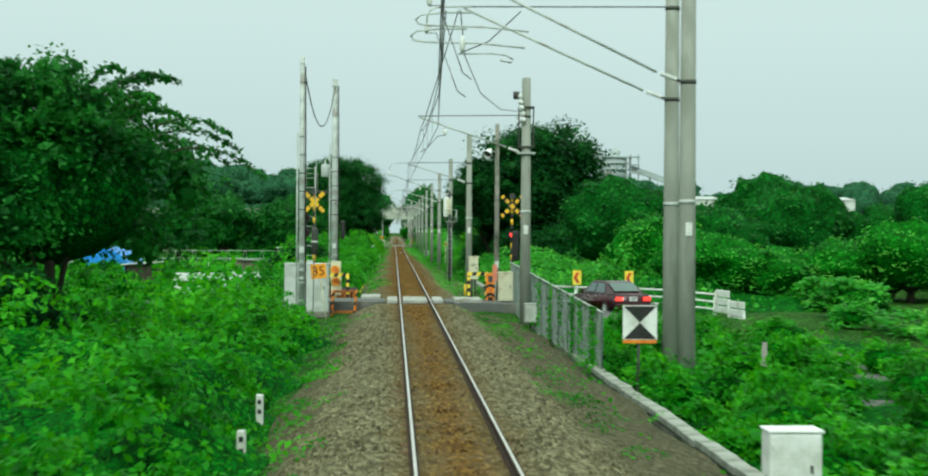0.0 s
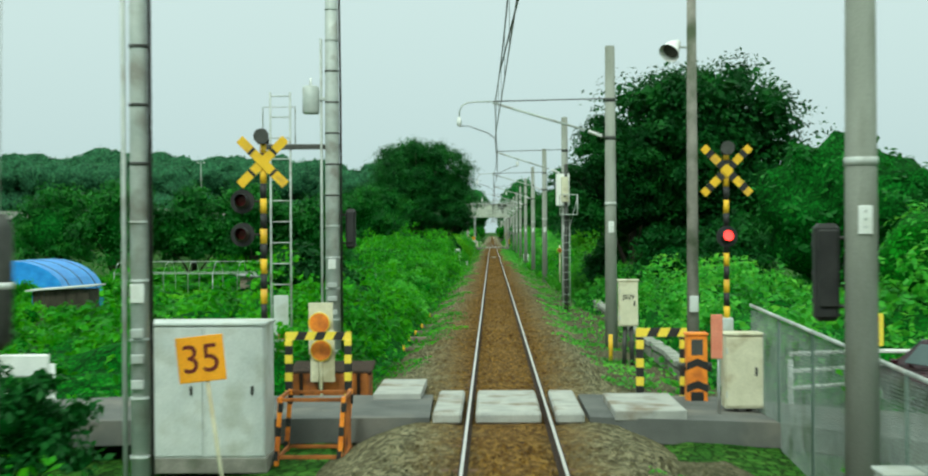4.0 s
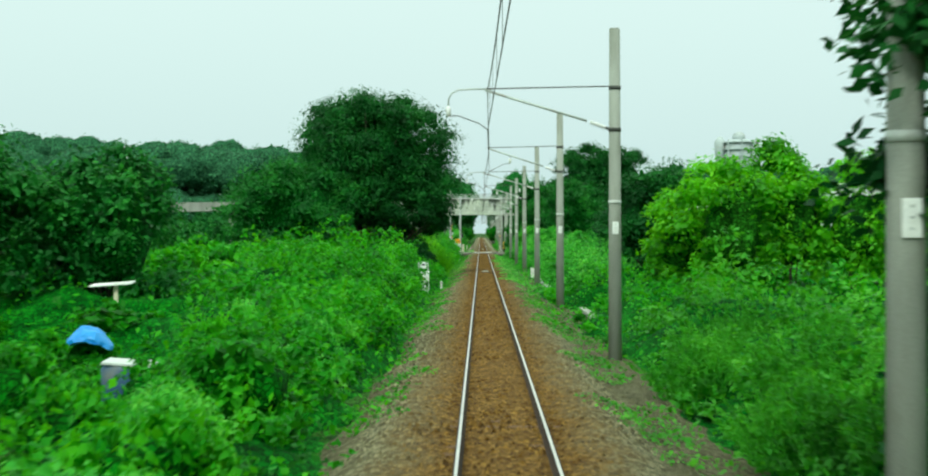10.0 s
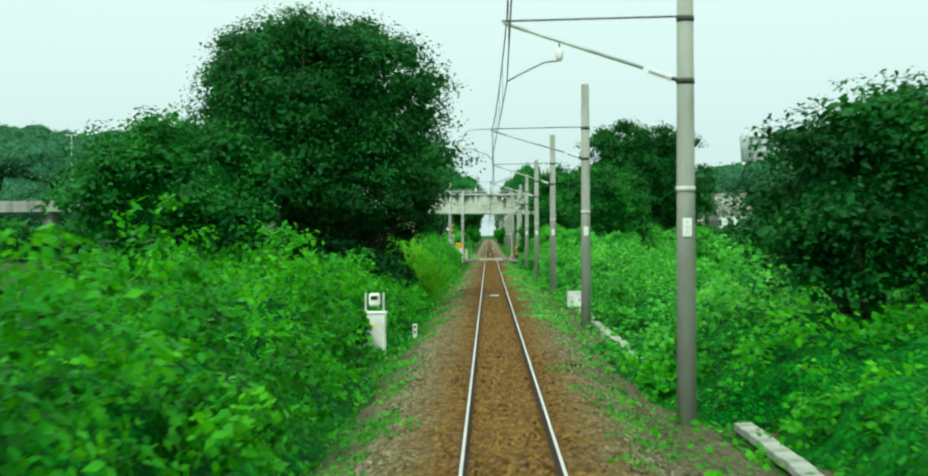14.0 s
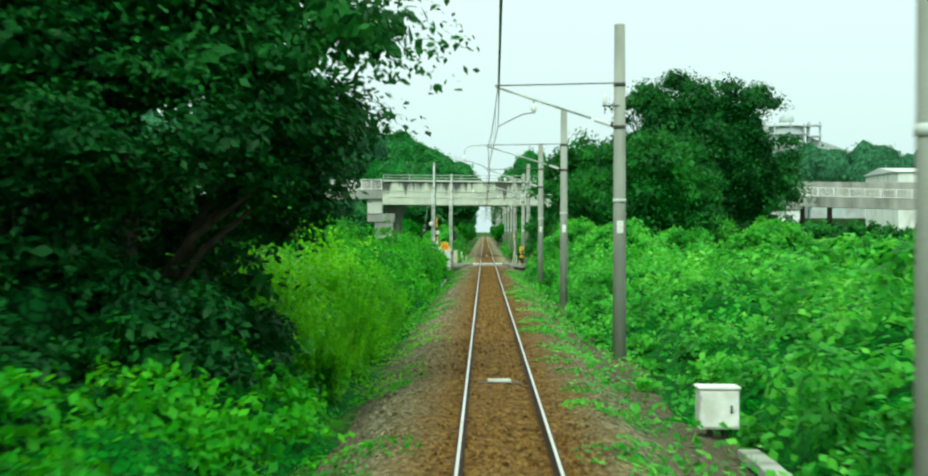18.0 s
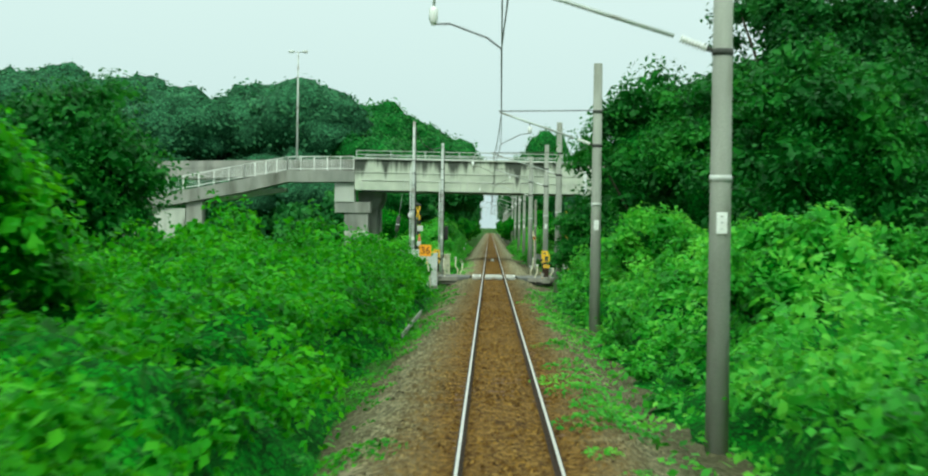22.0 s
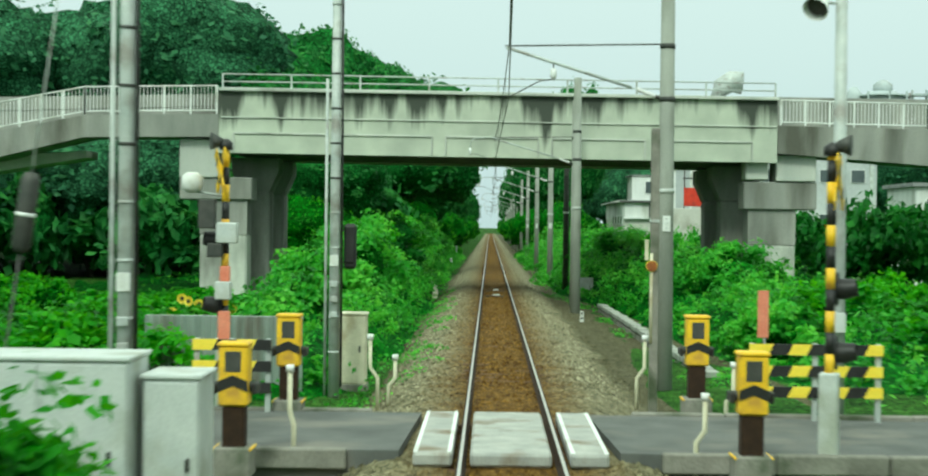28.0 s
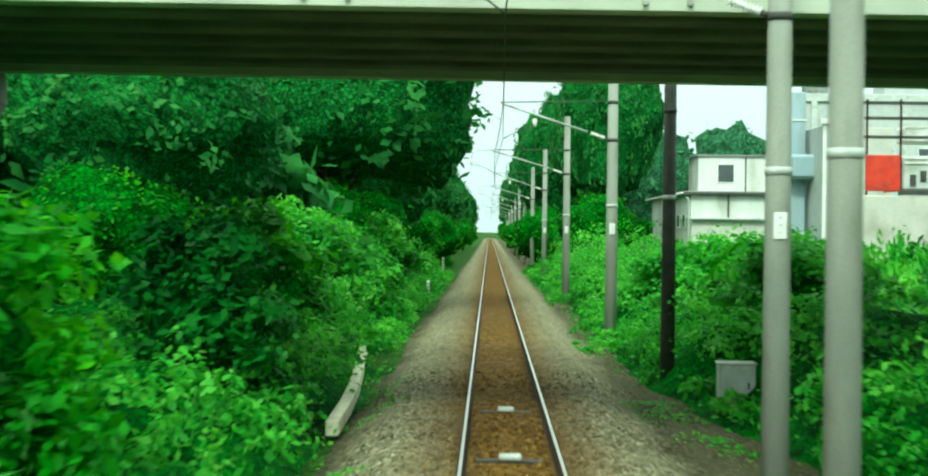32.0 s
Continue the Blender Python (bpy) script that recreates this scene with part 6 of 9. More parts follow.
# ---- lanes over the two level crossings ----
def lane(name, pts, label):
    """A road along (x, y, z, width) stations, with a real edge."""
    bm = bmesh.new()
    rows = []
    for i, (x, y, z, wd) in enumerate(pts):
        a, b = pts[max(i - 1, 0)], pts[min(i + 1, len(pts) - 1)]
        d = Vector((b[0] - a[0], b[1] - a[1], 0)).normalized()
        n = Vector((-d.y, d.x, 0)) * wd / 2
        c = Vector((x, y, z))
        rows.append([bm.verts.new(q) for q in (c - n, c + n, c + n - Vector((0, 0, 0.35)), c - n - Vector((0, 0, 0.35)))])
    for r0, r1 in zip(rows, rows[1:]):
        for k in range(4):
            bm.faces.new((r0[k], r0[(k + 1) % 4], r1[(k + 1) % 4], r1[k]))
    bm.faces.new(rows[0][::-1]), bm.faces.new(rows[-1])
    bmesh.ops.recalc_face_normals(bm, faces=bm.faces[:])
    return solid(name, bm, ASPHALT, label, "road", kind="structure")


lane("road_1", [(-45, 55, -0.6, 4.2), (-14, 56, -0.25, 4.2), (-6, 57.7, -0.06, 3.2), (-1.15, 57.8, -0.05, 3.0)], "narrow grey asphalt lane leading to the crossing")
lane("road_2", [(1.15, 57.8, -0.05, 3.0), (3.6, 57.8, -0.12, 3.4), (5.6, 58.2, -0.4, 4.6), (7.3, 58.3, -0.65, 5.2), (8.9, 56.0, -0.78, 5.2), (9.8, 51, -0.9, 5.0), (10.6, 42, -1.1, 4.8), (12.0, 25, -1.5, 4.6), (14, 0, -1.7, 4.6)], "grey asphalt lane bending round to the crossing")
lane("road_3", [(-40, 287.2, -0.2, 4.0), (-8, 286.4, -0.08, 3.8), (-1.25, 286.2, -0.03, 3.6)], "narrow grey asphalt lane leading to the second crossing")
lane("road_4", [(1.2, 286.2, -0.03, 3.6), (5.5, 286.4, -0.08, 3.8), (40, 288, -0.2, 4.0)], "narrow grey asphalt lane beyond the second crossing")


def deck(y0, y1, wide, strips=False, material=DECK):
    """Concrete panels between and beside the rails, with gaps for the wheels."""
    g = thing("crossing_deck", (0, 0, 0), "worn panels laid between and beside the rails of a crossing", "crossing deck")
    for xa, xb in ((-wide, -0.66), (-0.47, 0.47), (0.66, wide)):
        part("panel", box((xa + xb) / 2, (y0 + y1) / 2, -0.06, xb - xa - 0.012, y1 - y0, 0.16, 0.03), material, g)
    for s in (-1, 1) if strips else ():
        for d in (0.0, 0.55):
            part("edge_strip", box(s * (0.70 + d * 0.7), (y0 + y1) / 2, 0.024, 0.05, y1 - y0 - 0.1, 0.006), WHITE_PAINT, g)
    return g


near_deck = deck(56.2, 59.3, 1.08)
for xa, xb, yc in ((-2.1, -1.35, 59.8), (1.5, 2.52, 57.4)):
    part("approach_panel", box((xa + xb) / 2, yc, -0.03, xb - xa, 2.3, 0.15, 0.014), DECK, near_deck)
deck(283.9, 287.8, 1.12, True)
g = thing("lane_kerb", (0, 0, 0), "low concrete kerbs along both edges of the lane at the crossing", "kerb")
for xa, xb in ((-7.0, -1.9), (1.75, 7.0)):
    for yc in (284.35, 288.2):
        for k in range(4):
            w_ = (xb - xa) / 4
            part("kerb_stone", box(xa + w_ * (k + 0.5), yc + 0.02 * (k % 2), -0.13, w_ - 0.015, 0.15, 0.24, 0.02), CONCRETE_OLD, g)


def banding(x, y, z0, z1, r, g, square=False, step=0.22, colours=None):
    """Yellow and black bands on a post, each a part."""
    z, k = z0, 0
    colours = colours or (YELLOW, BLACK)
    while z < z1 - 0.01:
        h = min(step, z1 - z)
        bm = box(x, y, z + h / 2, 2 * r, 2 * r, h - 0.002, 0.006) if square else tube([(x, y, z), (x, y, z + h - 0.002)], r, 10)
        part("yellow_band" if k % 2 == 0 else "black_band", bm, colours[k % 2], g)
        z += h
        k += 1


def cross_sign(x, z, size, g, y=-0.08, dashed=False):
    """Two crossed boards, yellow with black bars."""
    for s in (-1, 1):
        rot = (0, 45 * s, 0)
        part("cross_board", box(x, y - 0.012 * s, z, size * 1.28, 0.018, 0.15, 0.004, rot), YELLOW, g, "yellow crossing board with black bars")
        for q in ((-0.30, 0.30) if not dashed else (-0.45, -0.16, 0.16, 0.45)):
            d = Vector((math.cos(radians(45)), 0, -s * math.sin(radians(45)))) * q * size
            part("black_bar", box(x + d.x, y - 0.012 * s - 0.013, z + d.z, 0.11 if dashed else 0.05, 0.006, 0.15, 0, rot), BLACK, g)


def warning_lamp(x, y, z, g, lit=False):
    """A round black target board with a hooded red lamp."""
    part("target_board", tube([(x, y + 0.02, z), (x, y, z)], 0.20, 20), BLACK, g)
    part("lamp_hood", tube([(x, y, z), (x, y - 0.07, z), (x, y - 0.22, z + 0.02)], [0.12, 0.125, 0.10], 16, None, False), BLACK, g)
    part("lens", tube([(x, y - 0.03, z), (x, y - 0.055, z), (x, y - 0.065, z)], [0.118, 0.112, 0.06], 16), RED_LAMP if lit else RED_GLASS, g, "lit red lens" if lit else "dark unlit red lens")


RED_GLASS = surface("unlit_red_glass", (0.06, 0.008, 0.008), (0.10, 0.012, 0.012), 0.2, scale=4, bump=0.0)


def crossing_signal(x, y, top, side, lit, label, lamp_z, base=-0.4, dashed=False, turn=0, cross=0.62):
    g = thing("crossing_signal", (x, y, 0), label, "crossing signal", "crossing warning signals", turn)
    banding(0, 0, base + 1.3, top, 0.055, g, colours=(YELLOW, BLACK), step=0.25)
    part("post_base", box(0, 0, base + 0.68, 0.22, 0.22, 1.3, 0.02), GREY_PAINT, g)
    part("cap", tube([(0, 0, top), (0, 0, top + 0.10), (0, 0, top + 0.16)], [0.10, 0.10, 0.03], 12), BLACK, g)
    cross_sign(0, top - 0.30, cross, g, dashed=dashed)
    for z in lamp_z:
        part("bracket", tube([(0, 0, z), (side * 0.34, -0.02, z)], 0.02, 6), BLACK, g)
        warning_lamp(side * 0.34, -0.06, z, g, lit and z == lamp_z[0])
    part("bell_speaker", tube([(0, -0.05, top + 0.12), (0, -0.22, top + 0.12)], [0.05, 0.13], 14), STEEL_DARK, g)
    return g


crossing_signal(-4.0, 59.9, 4.05, -1, False, "yellow and black crossing signal with two dark lamps", (3.1, 2.55), cross=0.84)
crossing_signal(4.2, 63.5, 4.0, 0.01, True, "crossing signal with one lamp lit red", (2.46,), dashed=True, cross=0.98)
sig = crossing_signal(-4.1, 288.7, 3.65, -0.4, False, "orange and black crossing signal with dark lamps", (2.35, 1.4), turn=-68)
# bell lamp and switch boxes on the far signal
c_, s_ = math.cos(radians(68)), math.sin(radians(68))
put = lambda wx, wy: (wx * c_ - wy * s_, wx * s_ + wy * c_)
for wx, wz, sx, sz, m in ((-0.24, 2.72, 0.24, 0.42, STEEL_DARK), (0.05, 2.45, 0.30, 0.30, GREY_PAINT), (-0.12, 2.2, 0.22, 0.2, STEEL_DARK), (0.0, 1.62, 0.22, 0.26, GREY_PAINT)):
    q = put(wx, -0.12)
    part("switch_box", box(q[0], q[1], wz, sx, 0.18, sz, 0.015, (0, 0, 68)), m, sig)
q = put(-0.47, -0.1)
part("bell_lamp", tube([(q[0], q[1], 3.02), (q[0], q[1], 3.08), (q[0], q[1], 3.26), (q[0], q[1], 3.32)], [0.06, 0.15, 0.15, 0.07], 14), WHITE_PAINT, sig, "white bell-shaped lamp")
part("lamp_arm", tube([(q[0], q[1], 3.05), (0, 0, 2.98)], 0.02, 6), STEEL, sig)
q = put(0.02, -0.1)
part("red_tag", box(q[0], q[1], 1.86, 0.14, 0.10, 0.22, 0.01, (0, 0, 68)), FADED_RED, sig)
crossing_signal(3.7, 284.5, 3.45, 0.6, False, "orange and black crossing signal with dark lamps", (1.9, 1.15), turn=70)


def striped_rail(g, x0, x1, y, z, h, step=0.26):
    """A board in slanting yellow and black pieces."""
    n = max(2, round((x1 - x0) / step))
    w_ = (x1 - x0) / n
    for k in range(n):
        a = x0 + w_ * k
        sl = 0.0 if k == 0 else h * 0.5
        sr = 0.0 if k == n - 1 else h * 0.5
        bm = prism([(a, z), (a + w_, z), (a + w_ + sr, z + h), (a + sl, z + h)], y - 0.02, y + 0.02)
        part("yellow_piece" if k % 2 == 0 else "black_piece", bm, LEMON if k % 2 == 0 else BLACK, g)


def striped_barrier(x0, x1, y, base, rows, label):
    g = thing("striped_barrier", (0, 0, 0), label, "barrier", "striped barriers at the crossings")
    for x in (x0 + 0.05, (x0 + x1) / 2, x1 - 0.05):
        part("post", box(x, y + 0.06, base + (rows[-1] + 0.16 - base) / 2, 0.07, 0.07, rows[-1] + 0.16 - base, 0.006), STEEL, g)
    for z in rows:
        striped_rail(g, x0, x1, y, z, 0.15)
    return g


striped_barrier(3.35, 5.2, 287.9, -0.2, (0.26, 0.55, 0.85), "yellow and black striped guard barrier beside the lane")
striped_barrier(-4.4, -3.3, 287.9, -0.2, (0.22, 0.52, 0.82), "yellow and black striped guard barrier beside the lane")


def striped_hoop(x0, x1, y, base, top, label):
    """A bent guard bar: a level bar and two legs, banded in yellow and black."""
    g = thing("striped_barrier", (0, 0, 0), label, "barrier", "striped barriers at the crossings")
    striped_rail(g, x0, x1, y, top - 0.07, 0.14, 0.16)
    for x in (x0 + 0.06, x1 - 0.06):
        banding(x, y, base, top - 0.075, 0.06, g, True, 0.15, (BLACK, LEMON))


striped_hoop(2.12, 2.95, 59.6, -0.4, 0.92, "yellow and black striped guard hoop beside the crossing")
striped_hoop(-3.75, -2.62, 60.6, -0.4, 0.82, "yellow and black striped guard hoop beside the crossing")
g = thing("rusty_cable_box", (-3.05, 61.6, -0.5), "rusty orange open cable box beside the crossing", "cable box")
part("body", box(0, 0, 0.35, 1.35, 0.9, 0.6, 0.03), ORANGE_RUST, g)
part("lid", box(0, 0.05, 0.68, 1.45, 1.0, 0.07, 0.02, (6, 0, 0)), RUST, g)
for k in (-0.5, 0.5):
    part("rib", box(k, -0.47, 0.35, 0.06, 0.04, 0.6, 0.008), RUST, g)


def gate_machine(x, y, base, h, mat, label, turn=0):
    """A barrier drive: a tall box with black chevrons, a dark panel, a pivot with counterweight."""
    g = thing("barrier_machine", (x, y, base), label, "barrier machine", "barrier machines", turn)
    part("plinth", box(0, 0, -0.12, 0.42, 0.42, 0.34, 0.02), CONCRETE_OLD, g)
    if mat is YELLOW:
        part("pillar", box(0, 0.01, h * 0.22, 0.25, 0.24, h * 0.44, 0.02), RUST, g, "dark rusty pillar")
        part("cabinet", box(0, 0, h * 0.71 + 0.02, 0.33, 0.30, h * 0.58, 0.025), mat, g)
    else:
        part("cabinet", box(0, 0, h / 2 + 0.02, 0.33, 0.30, h, 0.025), mat, g)
    for z in (h * 0.62,) if mat is YELLOW else (h * 0.62, h * 0.34):
        bm = prism([(-0.167, z - 0.05), (0, z + 0.02), (0.167, z - 0.05), (0.167, z + 0.07), (0, z + 0.14), (-0.167, z + 0.07)], -0.158, -0.148)
        part("chevron", bm, BLACK, g)
    if mat is not YELLOW:
        part("lower_panel", box(0, -0.152, h * 0.17, 0.20, 0.012, h * 0.28, 0.004), BLACK, g)
    part("upper_panel", box(0, -0.152, h * 0.87, 0.18, 0.012, h * 0.2, 0.004), STEEL_DARK, g)
    part("pivot", tube([(-0.24, 0, h * 0.62), (0.24, 0, h * 0.62)], 0.06, 12), STEEL_DARK, g)
    for s in (-1, 1):
        part("counterweight", box(s * 0.22, 0.10, h * 0.60, 0.05, 0.34, 0.12, 0.015), BLACK, g)
    part("hood", box(0, 0, h + 0.04, 0.36, 0.33, 0.05, 0.015), mat, g)
    part("foot", box(0, 0, 0.03, 0.44, 0.40, 0.03, 0.006), mat, g)
    return g


for x, y, z, h in ((-3.1, 283.7, 0.05, 1.15), (-3.1, 288.3, 0.05, 1.2), (2.7, 283.9, 0.0, 1.15), (2.8, 289.2, 0.05, 1.2)):
    gate_machine(x, y, z, h, YELLOW, "yellow barrier machine with black chevrons beside the lane")
gate_machine(3.0, 58.9, -0.35, 1.25, ORANGE, "orange barrier machine with black chevrons beside the crossing")


def reflector(x, y, z, label, r0=0.17, paint=ORANGE):
    g = thing("round_reflector", (x, y, z), label, "reflector", "round reflectors")
    part("stake", tube([(0, 0.03, -1.2), (0, 0.03, 0.2)], 0.025, 8), CREAM_PAINT, g)
    part("disc", tube([(0, 0.01, 0), (0, -0.02, 0)], r0, 20), paint, g)
    part("disc_rim", tube([(0, 0.015, 0), (0, -0.01, 0)], r0 * 1.1, 20), LEMON, g)
    if r0 > 0.15:
        part("back_board", box(0.02, 0.05, -0.1, 0.42, 0.02, 0.9, 0.006), CREAM_PAINT, g)


reflector(-3.2, 60.9, 1.02, "orange round reflector on a pale stake")
reflector(-3.17, 60.88, 0.55, "orange round reflector low on a pale stake")
reflector(2.25, 290.4, 2.0, "faded orange round reflector on a concrete post", 0.08, ORANGE_RUST)
reflector(2.35, 92.2, 1.85, "faded orange round reflector fixed near a signal mast", 0.08, ORANGE_RUST)


def orange_cage(x, y, z):
    """A low guard of orange angle bars round a cable box."""
    g = thing("orange_guard_frame", (x, y, z), "rusty orange guard frame of angle bars beside the ballast", "guard frame")
    for a in (-0.42, 0.42):
        for b in (-0.5, 0.5):
            part("post", box(a, b, 0.46, 0.06, 0.06, 0.92, 0.006, (0, 4, 0)), ORANGE, g)
            for k in range(3):
                part("black_band", box(a - 0.032 + 0.032 * k, b, 0.14 + 0.32 * k, 0.066, 0.066, 0.13, 0.004, (0, 4, 0)), BLACK, g)
    for h in (0.12, 0.88):
        for b in (-0.5, 0.5):
            part("bar", box(0.03, b, h, 0.86, 0.035, 0.05, 0.004), ORANGE_RUST, g)
        for a in (-0.42, 0.45):
            part("bar", box(a, 0, h, 0.035, 1.0, 0.05, 0.004), ORANGE_RUST, g)
    for k in range(4):
        part("slat", box(0.45, -0.36 + 0.24 * k, 0.5, 0.03, 0.05, 0.74, 0.004), ORANGE_RUST, g)


orange_cage(-2.65, 55.4, -0.52)


# ---- masts and cabinets ----
def steel_mast(x, y, base, top, r, label, plate_z=1.95, wide=False):
    """A steel mast of channel sections with many bands, a cable and a number plate."""
    g = thing("steel_mast", (x, y, base), label, "mast", "steel masts")
    h = top - base
    part("shaft", tube([(0, 0, 0), (0, 0, h * 0.55), (0, 0, h)], [r, r * 0.9, r * 0.72], 12), STEEL, g)
    z = 0.8
    while z < h - 0.2:
        rr = r * (1 - 0.28 * z / h) + 0.013
        part("band", tube([(0, 0, z), (0, 0, z + 0.035)], rr, 12), STEEL if int(z * 10) % 3 else STEEL_DARK, g)
        z += 0.62
    part("cable", tube([(r + 0.03, -0.03, 0.2), (r + 0.02, -0.03, h * 0.6), (r * 0.8 + 0.02, -0.02, h - 0.3)], 0.022, 6), BLACK, g)
    part("conduit", tube([(-r - 0.06, 0.02, 0), (-r - 0.06, 0.02, h * 0.72)], 0.028, 8), STEEL, g)
    part("number_plate", box(0, -r - 0.01, plate_z - base, 0.15, 0.012, 0.2, 0.004), WHITE_PAINT, g, "white number plate")
    for k in range(3):
        part("clamp_box", box(0, -r - 0.02, plate_z - base - 0.42 - 0.27 * k, r * 1.3, 0.05, 0.10, 0.01), STEEL, g)
    return g


steel_mast(-3.95, 50.8, -0.6, 8.5, 0.105, "slim grey steel mast with bands and a cable")
steel_mast(-3.40, 65.1, -0.6, 9.2, 0.155, "grey steel mast carrying a transformer and a side ladder")
steel_mast(-4.15, 282.9, -0.5, 7.9, 0.095, "grey steel mast beside the second crossing")
steel_mast(-3.03, 293.8, -0.5, 7.4, 0.10, "slim grey steel mast with bands beside a cream cabinet")
sag = [(-3.9 + 0.5 * f, 50.8 + 14.3 * f, 8.2 + 0.7 * f - 7.6 * f * (1 - f)) for f in np.linspace(0, 1, 17)]
solid("mast_cable", tube(sag, 0.022, 6), BLACK, "black cable sagging between two masts", "cable", "sagging cables")
solid("mast_cable", tube([(-4.15, 282.9, 7.7), (-3.9, 286, 7.0), (-3.5, 290, 6.8), (-3.03, 293.8, 7.2)], 0.018, 6), BLACK, "black cable sagging between two masts", "cable", "sagging cables")


def ladder_frame(x, y, z0, z1):
    g = thing("ladder_mast", (x, y, z0), "grey steel ladder with a small platform beside a mast", "ladder")
    h = z1 - z0
    for s in (-0.2, 0.2):
        part("stile", tube([(s, 0, 0), (s, 0, h)], 0.022, 6), STEEL, g)
    k = 1.2
    while k < h:
        part("rung", tube([(-0.2, 0, k), (0.2, 0, k)], 0.014, 6), STEEL, g)
        k += 0.42
    part("platform_beam", box(0.45, 0, h - 1.1, 1.5, 0.1, 0.1, 0.01), STEEL_DARK, g)
    part("guard", tube([(-0.35, 0, h - 1.05), (-0.35, 0, h - 0.3), (0.3, 0, h - 0.3), (0.3, 0, h - 1.05)], 0.015, 6), STEEL, g)
    part("sign_board", box(0, -0.05, 0.95, 0.30, 0.03, 1.75, 0.01), GREY_PAINT, g, "grey notice board with faint red marks")
    for k in range(4):
        part("notice_mark", box(0.0, -0.068, 0.35 + 0.22 * k, 0.14, 0.004, 0.13), FADED_RED, g)


ladder_frame(-4.45, 65.2, -0.5, 5.4)
g = thing("pole_transformer", (-3.82, 65.1, 4.95), "small grey can-shaped transformer fixed to a steel mast", "transformer")
part("tank", tube([(0, 0, 0), (0, 0, 0.04), (0, 0, 0.52), (0, 0, 0.56)], [0.15, 0.17, 0.17, 0.13], 14), STEEL, g)
part("mount", box(0.22, 0, 0.3, 0.25, 0.06, 0.06, 0.008), STEEL, g)
part("bushing", tube([(0, 0, 0.56), (0, 0, 0.72)], [0.03, 0.02], 8), PORCELAIN, g)


def cabinet(x, y, base, sx, sy, sz, mat, label, doors=2, legs=0.0, name="signal_cabinet"):
    """A sheet-metal cabinet: plinth or legs, body, overhanging roof, doors with handles and hinges."""
    g = thing(name, (x, y, base), label, "cabinet", "trackside cabinets")
    if legs:
        for s in (-1, 1):
            part("leg", tube([(s * sx * 0.22, 0, -legs), (s * sx * 0.16, 0, 0.02)], 0.05, 8), STEEL_DARK, g)
    else:
        part("plinth", box(0, 0, -0.08, sx + 0.06, sy + 0.06, 0.2, 0.01), CONCRETE_OLD, g)
    part("body", box(0, 0, sz / 2 + 0.01, sx, sy, sz, 0.012), mat, g)
    part("roof", box(0, 0, sz + 0.03, sx + 0.05, sy + 0.06, 0.045, 0.012), mat, g)
    for k in range(doors):
        wd = sx / doors
        cx = -sx / 2 + wd * (k + 0.5)
        d = part("door", box(cx, -sy / 2 - 0.008, sz / 2 + 0.01, wd - 0.03, 0.022, sz - 0.07, 0.005), mat, g)
        part("handle", box(cx + wd * 0.30, -sy / 2 - 0.03, sz * 0.52, 0.035, 0.03, 0.12, 0.006), STEEL_DARK, d)
        for q in (0.2, 0.8):
            part("hinge", box(cx - wd * 0.46, -sy / 2 - 0.022, sz * q, 0.02, 0.015, 0.09, 0.003), STEEL, d)
    return g


cabinet(-4.0, 55.0, -0.38, 1.6, 0.85, 1.74, GREY_PAINT, "large pale grey signal cabinet with two doors")
cabinet(3.5, 57.5, -0.07, 0.57, 0.4, 1.08, CREAM_PAINT, "cream junction box on legs beside the fence", 1, 0.5)
jb = cabinet(2.9, 69.75, 0.38, 0.44, 0.32, 1.03, CREAM_PAINT, "cream junction box marked JB29 on black legs", 1, 0.95)
cabinet(3.9, 49.9, -0.45, 0.6, 0.45, 0.6, GREY_PAINT, "small pale grey box beside the trackside wall", 1, 0.3)
cabinet(3.28, 188.6, -0.42, 0.6, 0.45, 0.6, WHITE_PAINT, "small white box among the creeper", 1, 0.3)
cabinet(4.9, 20.5, -1.3, 0.75, 0.5, 1.05, WHITE_PAINT, "white trackside box among the weeds", 1, 0.5)
cabinet(-4.15, 280.2, -0.35, 1.55, 0.8, 1.72, GREY_PAINT, "wide pale grey signal cabinet with dusty sides", 2)
cabinet(-3.05, 280.4, -0.35, 0.5, 0.7, 1.55, GREY_PAINT, "narrow pale grey signal cabinet beside a wider one", 1)
cabinet(-2.83, 295.2, -0.4, 0.55, 0.5, 1.3, CREAM_PAINT, "cream equipment cabinet with a yellow warning mark", 1)
cabinet(4.05, 334.8, -0.42, 0.62, 0.4, 0.72, GREY_PAINT, "pale grey box on posts beneath the bridge", 1, 0.5)


def lettering(body, size, x, y, z, parent, mat, name="letters", rx=90):
    c = bpy.data.curves.new(name, "FONT")
    c.body, c.size, c.align_x, c.align_y, c.extrude = body, size, "CENTER", "CENTER", 0.002
    c.materials.append(mat)
    ob = new(name, c)
    ob.parent = parent
    ob.matrix_basis = pose(x, y, z, rx, 0, 0)
    return ob


lettering("JB29", 0.15, 0, -0.185, 0.68, jb, BLACK)


def number_board(x, y, z, digits, tilt, label):
    g = thing("number_sign", (x, y, z), label, "sign", "numbered crossing signs")
    part("board", box(0, 0, 0, 0.52, 0.02, 0.50, 0.006, (0, tilt, 0)), YELLOW_SIGN, g)
    t = lettering(digits, 0.44, 0, -0.014, -0.01, g, RED_BROWN)
    t.matrix_basis = pose(0, -0.014, -0.01, 90, 0, 0) @ pose(0, 0, 0, 0, 0, -tilt)
    part("post", tube([(0.05, 0.03, -0.15), (0.28, 0.03, -1.75)], 0.025, 8), CREAM_PAINT, g)


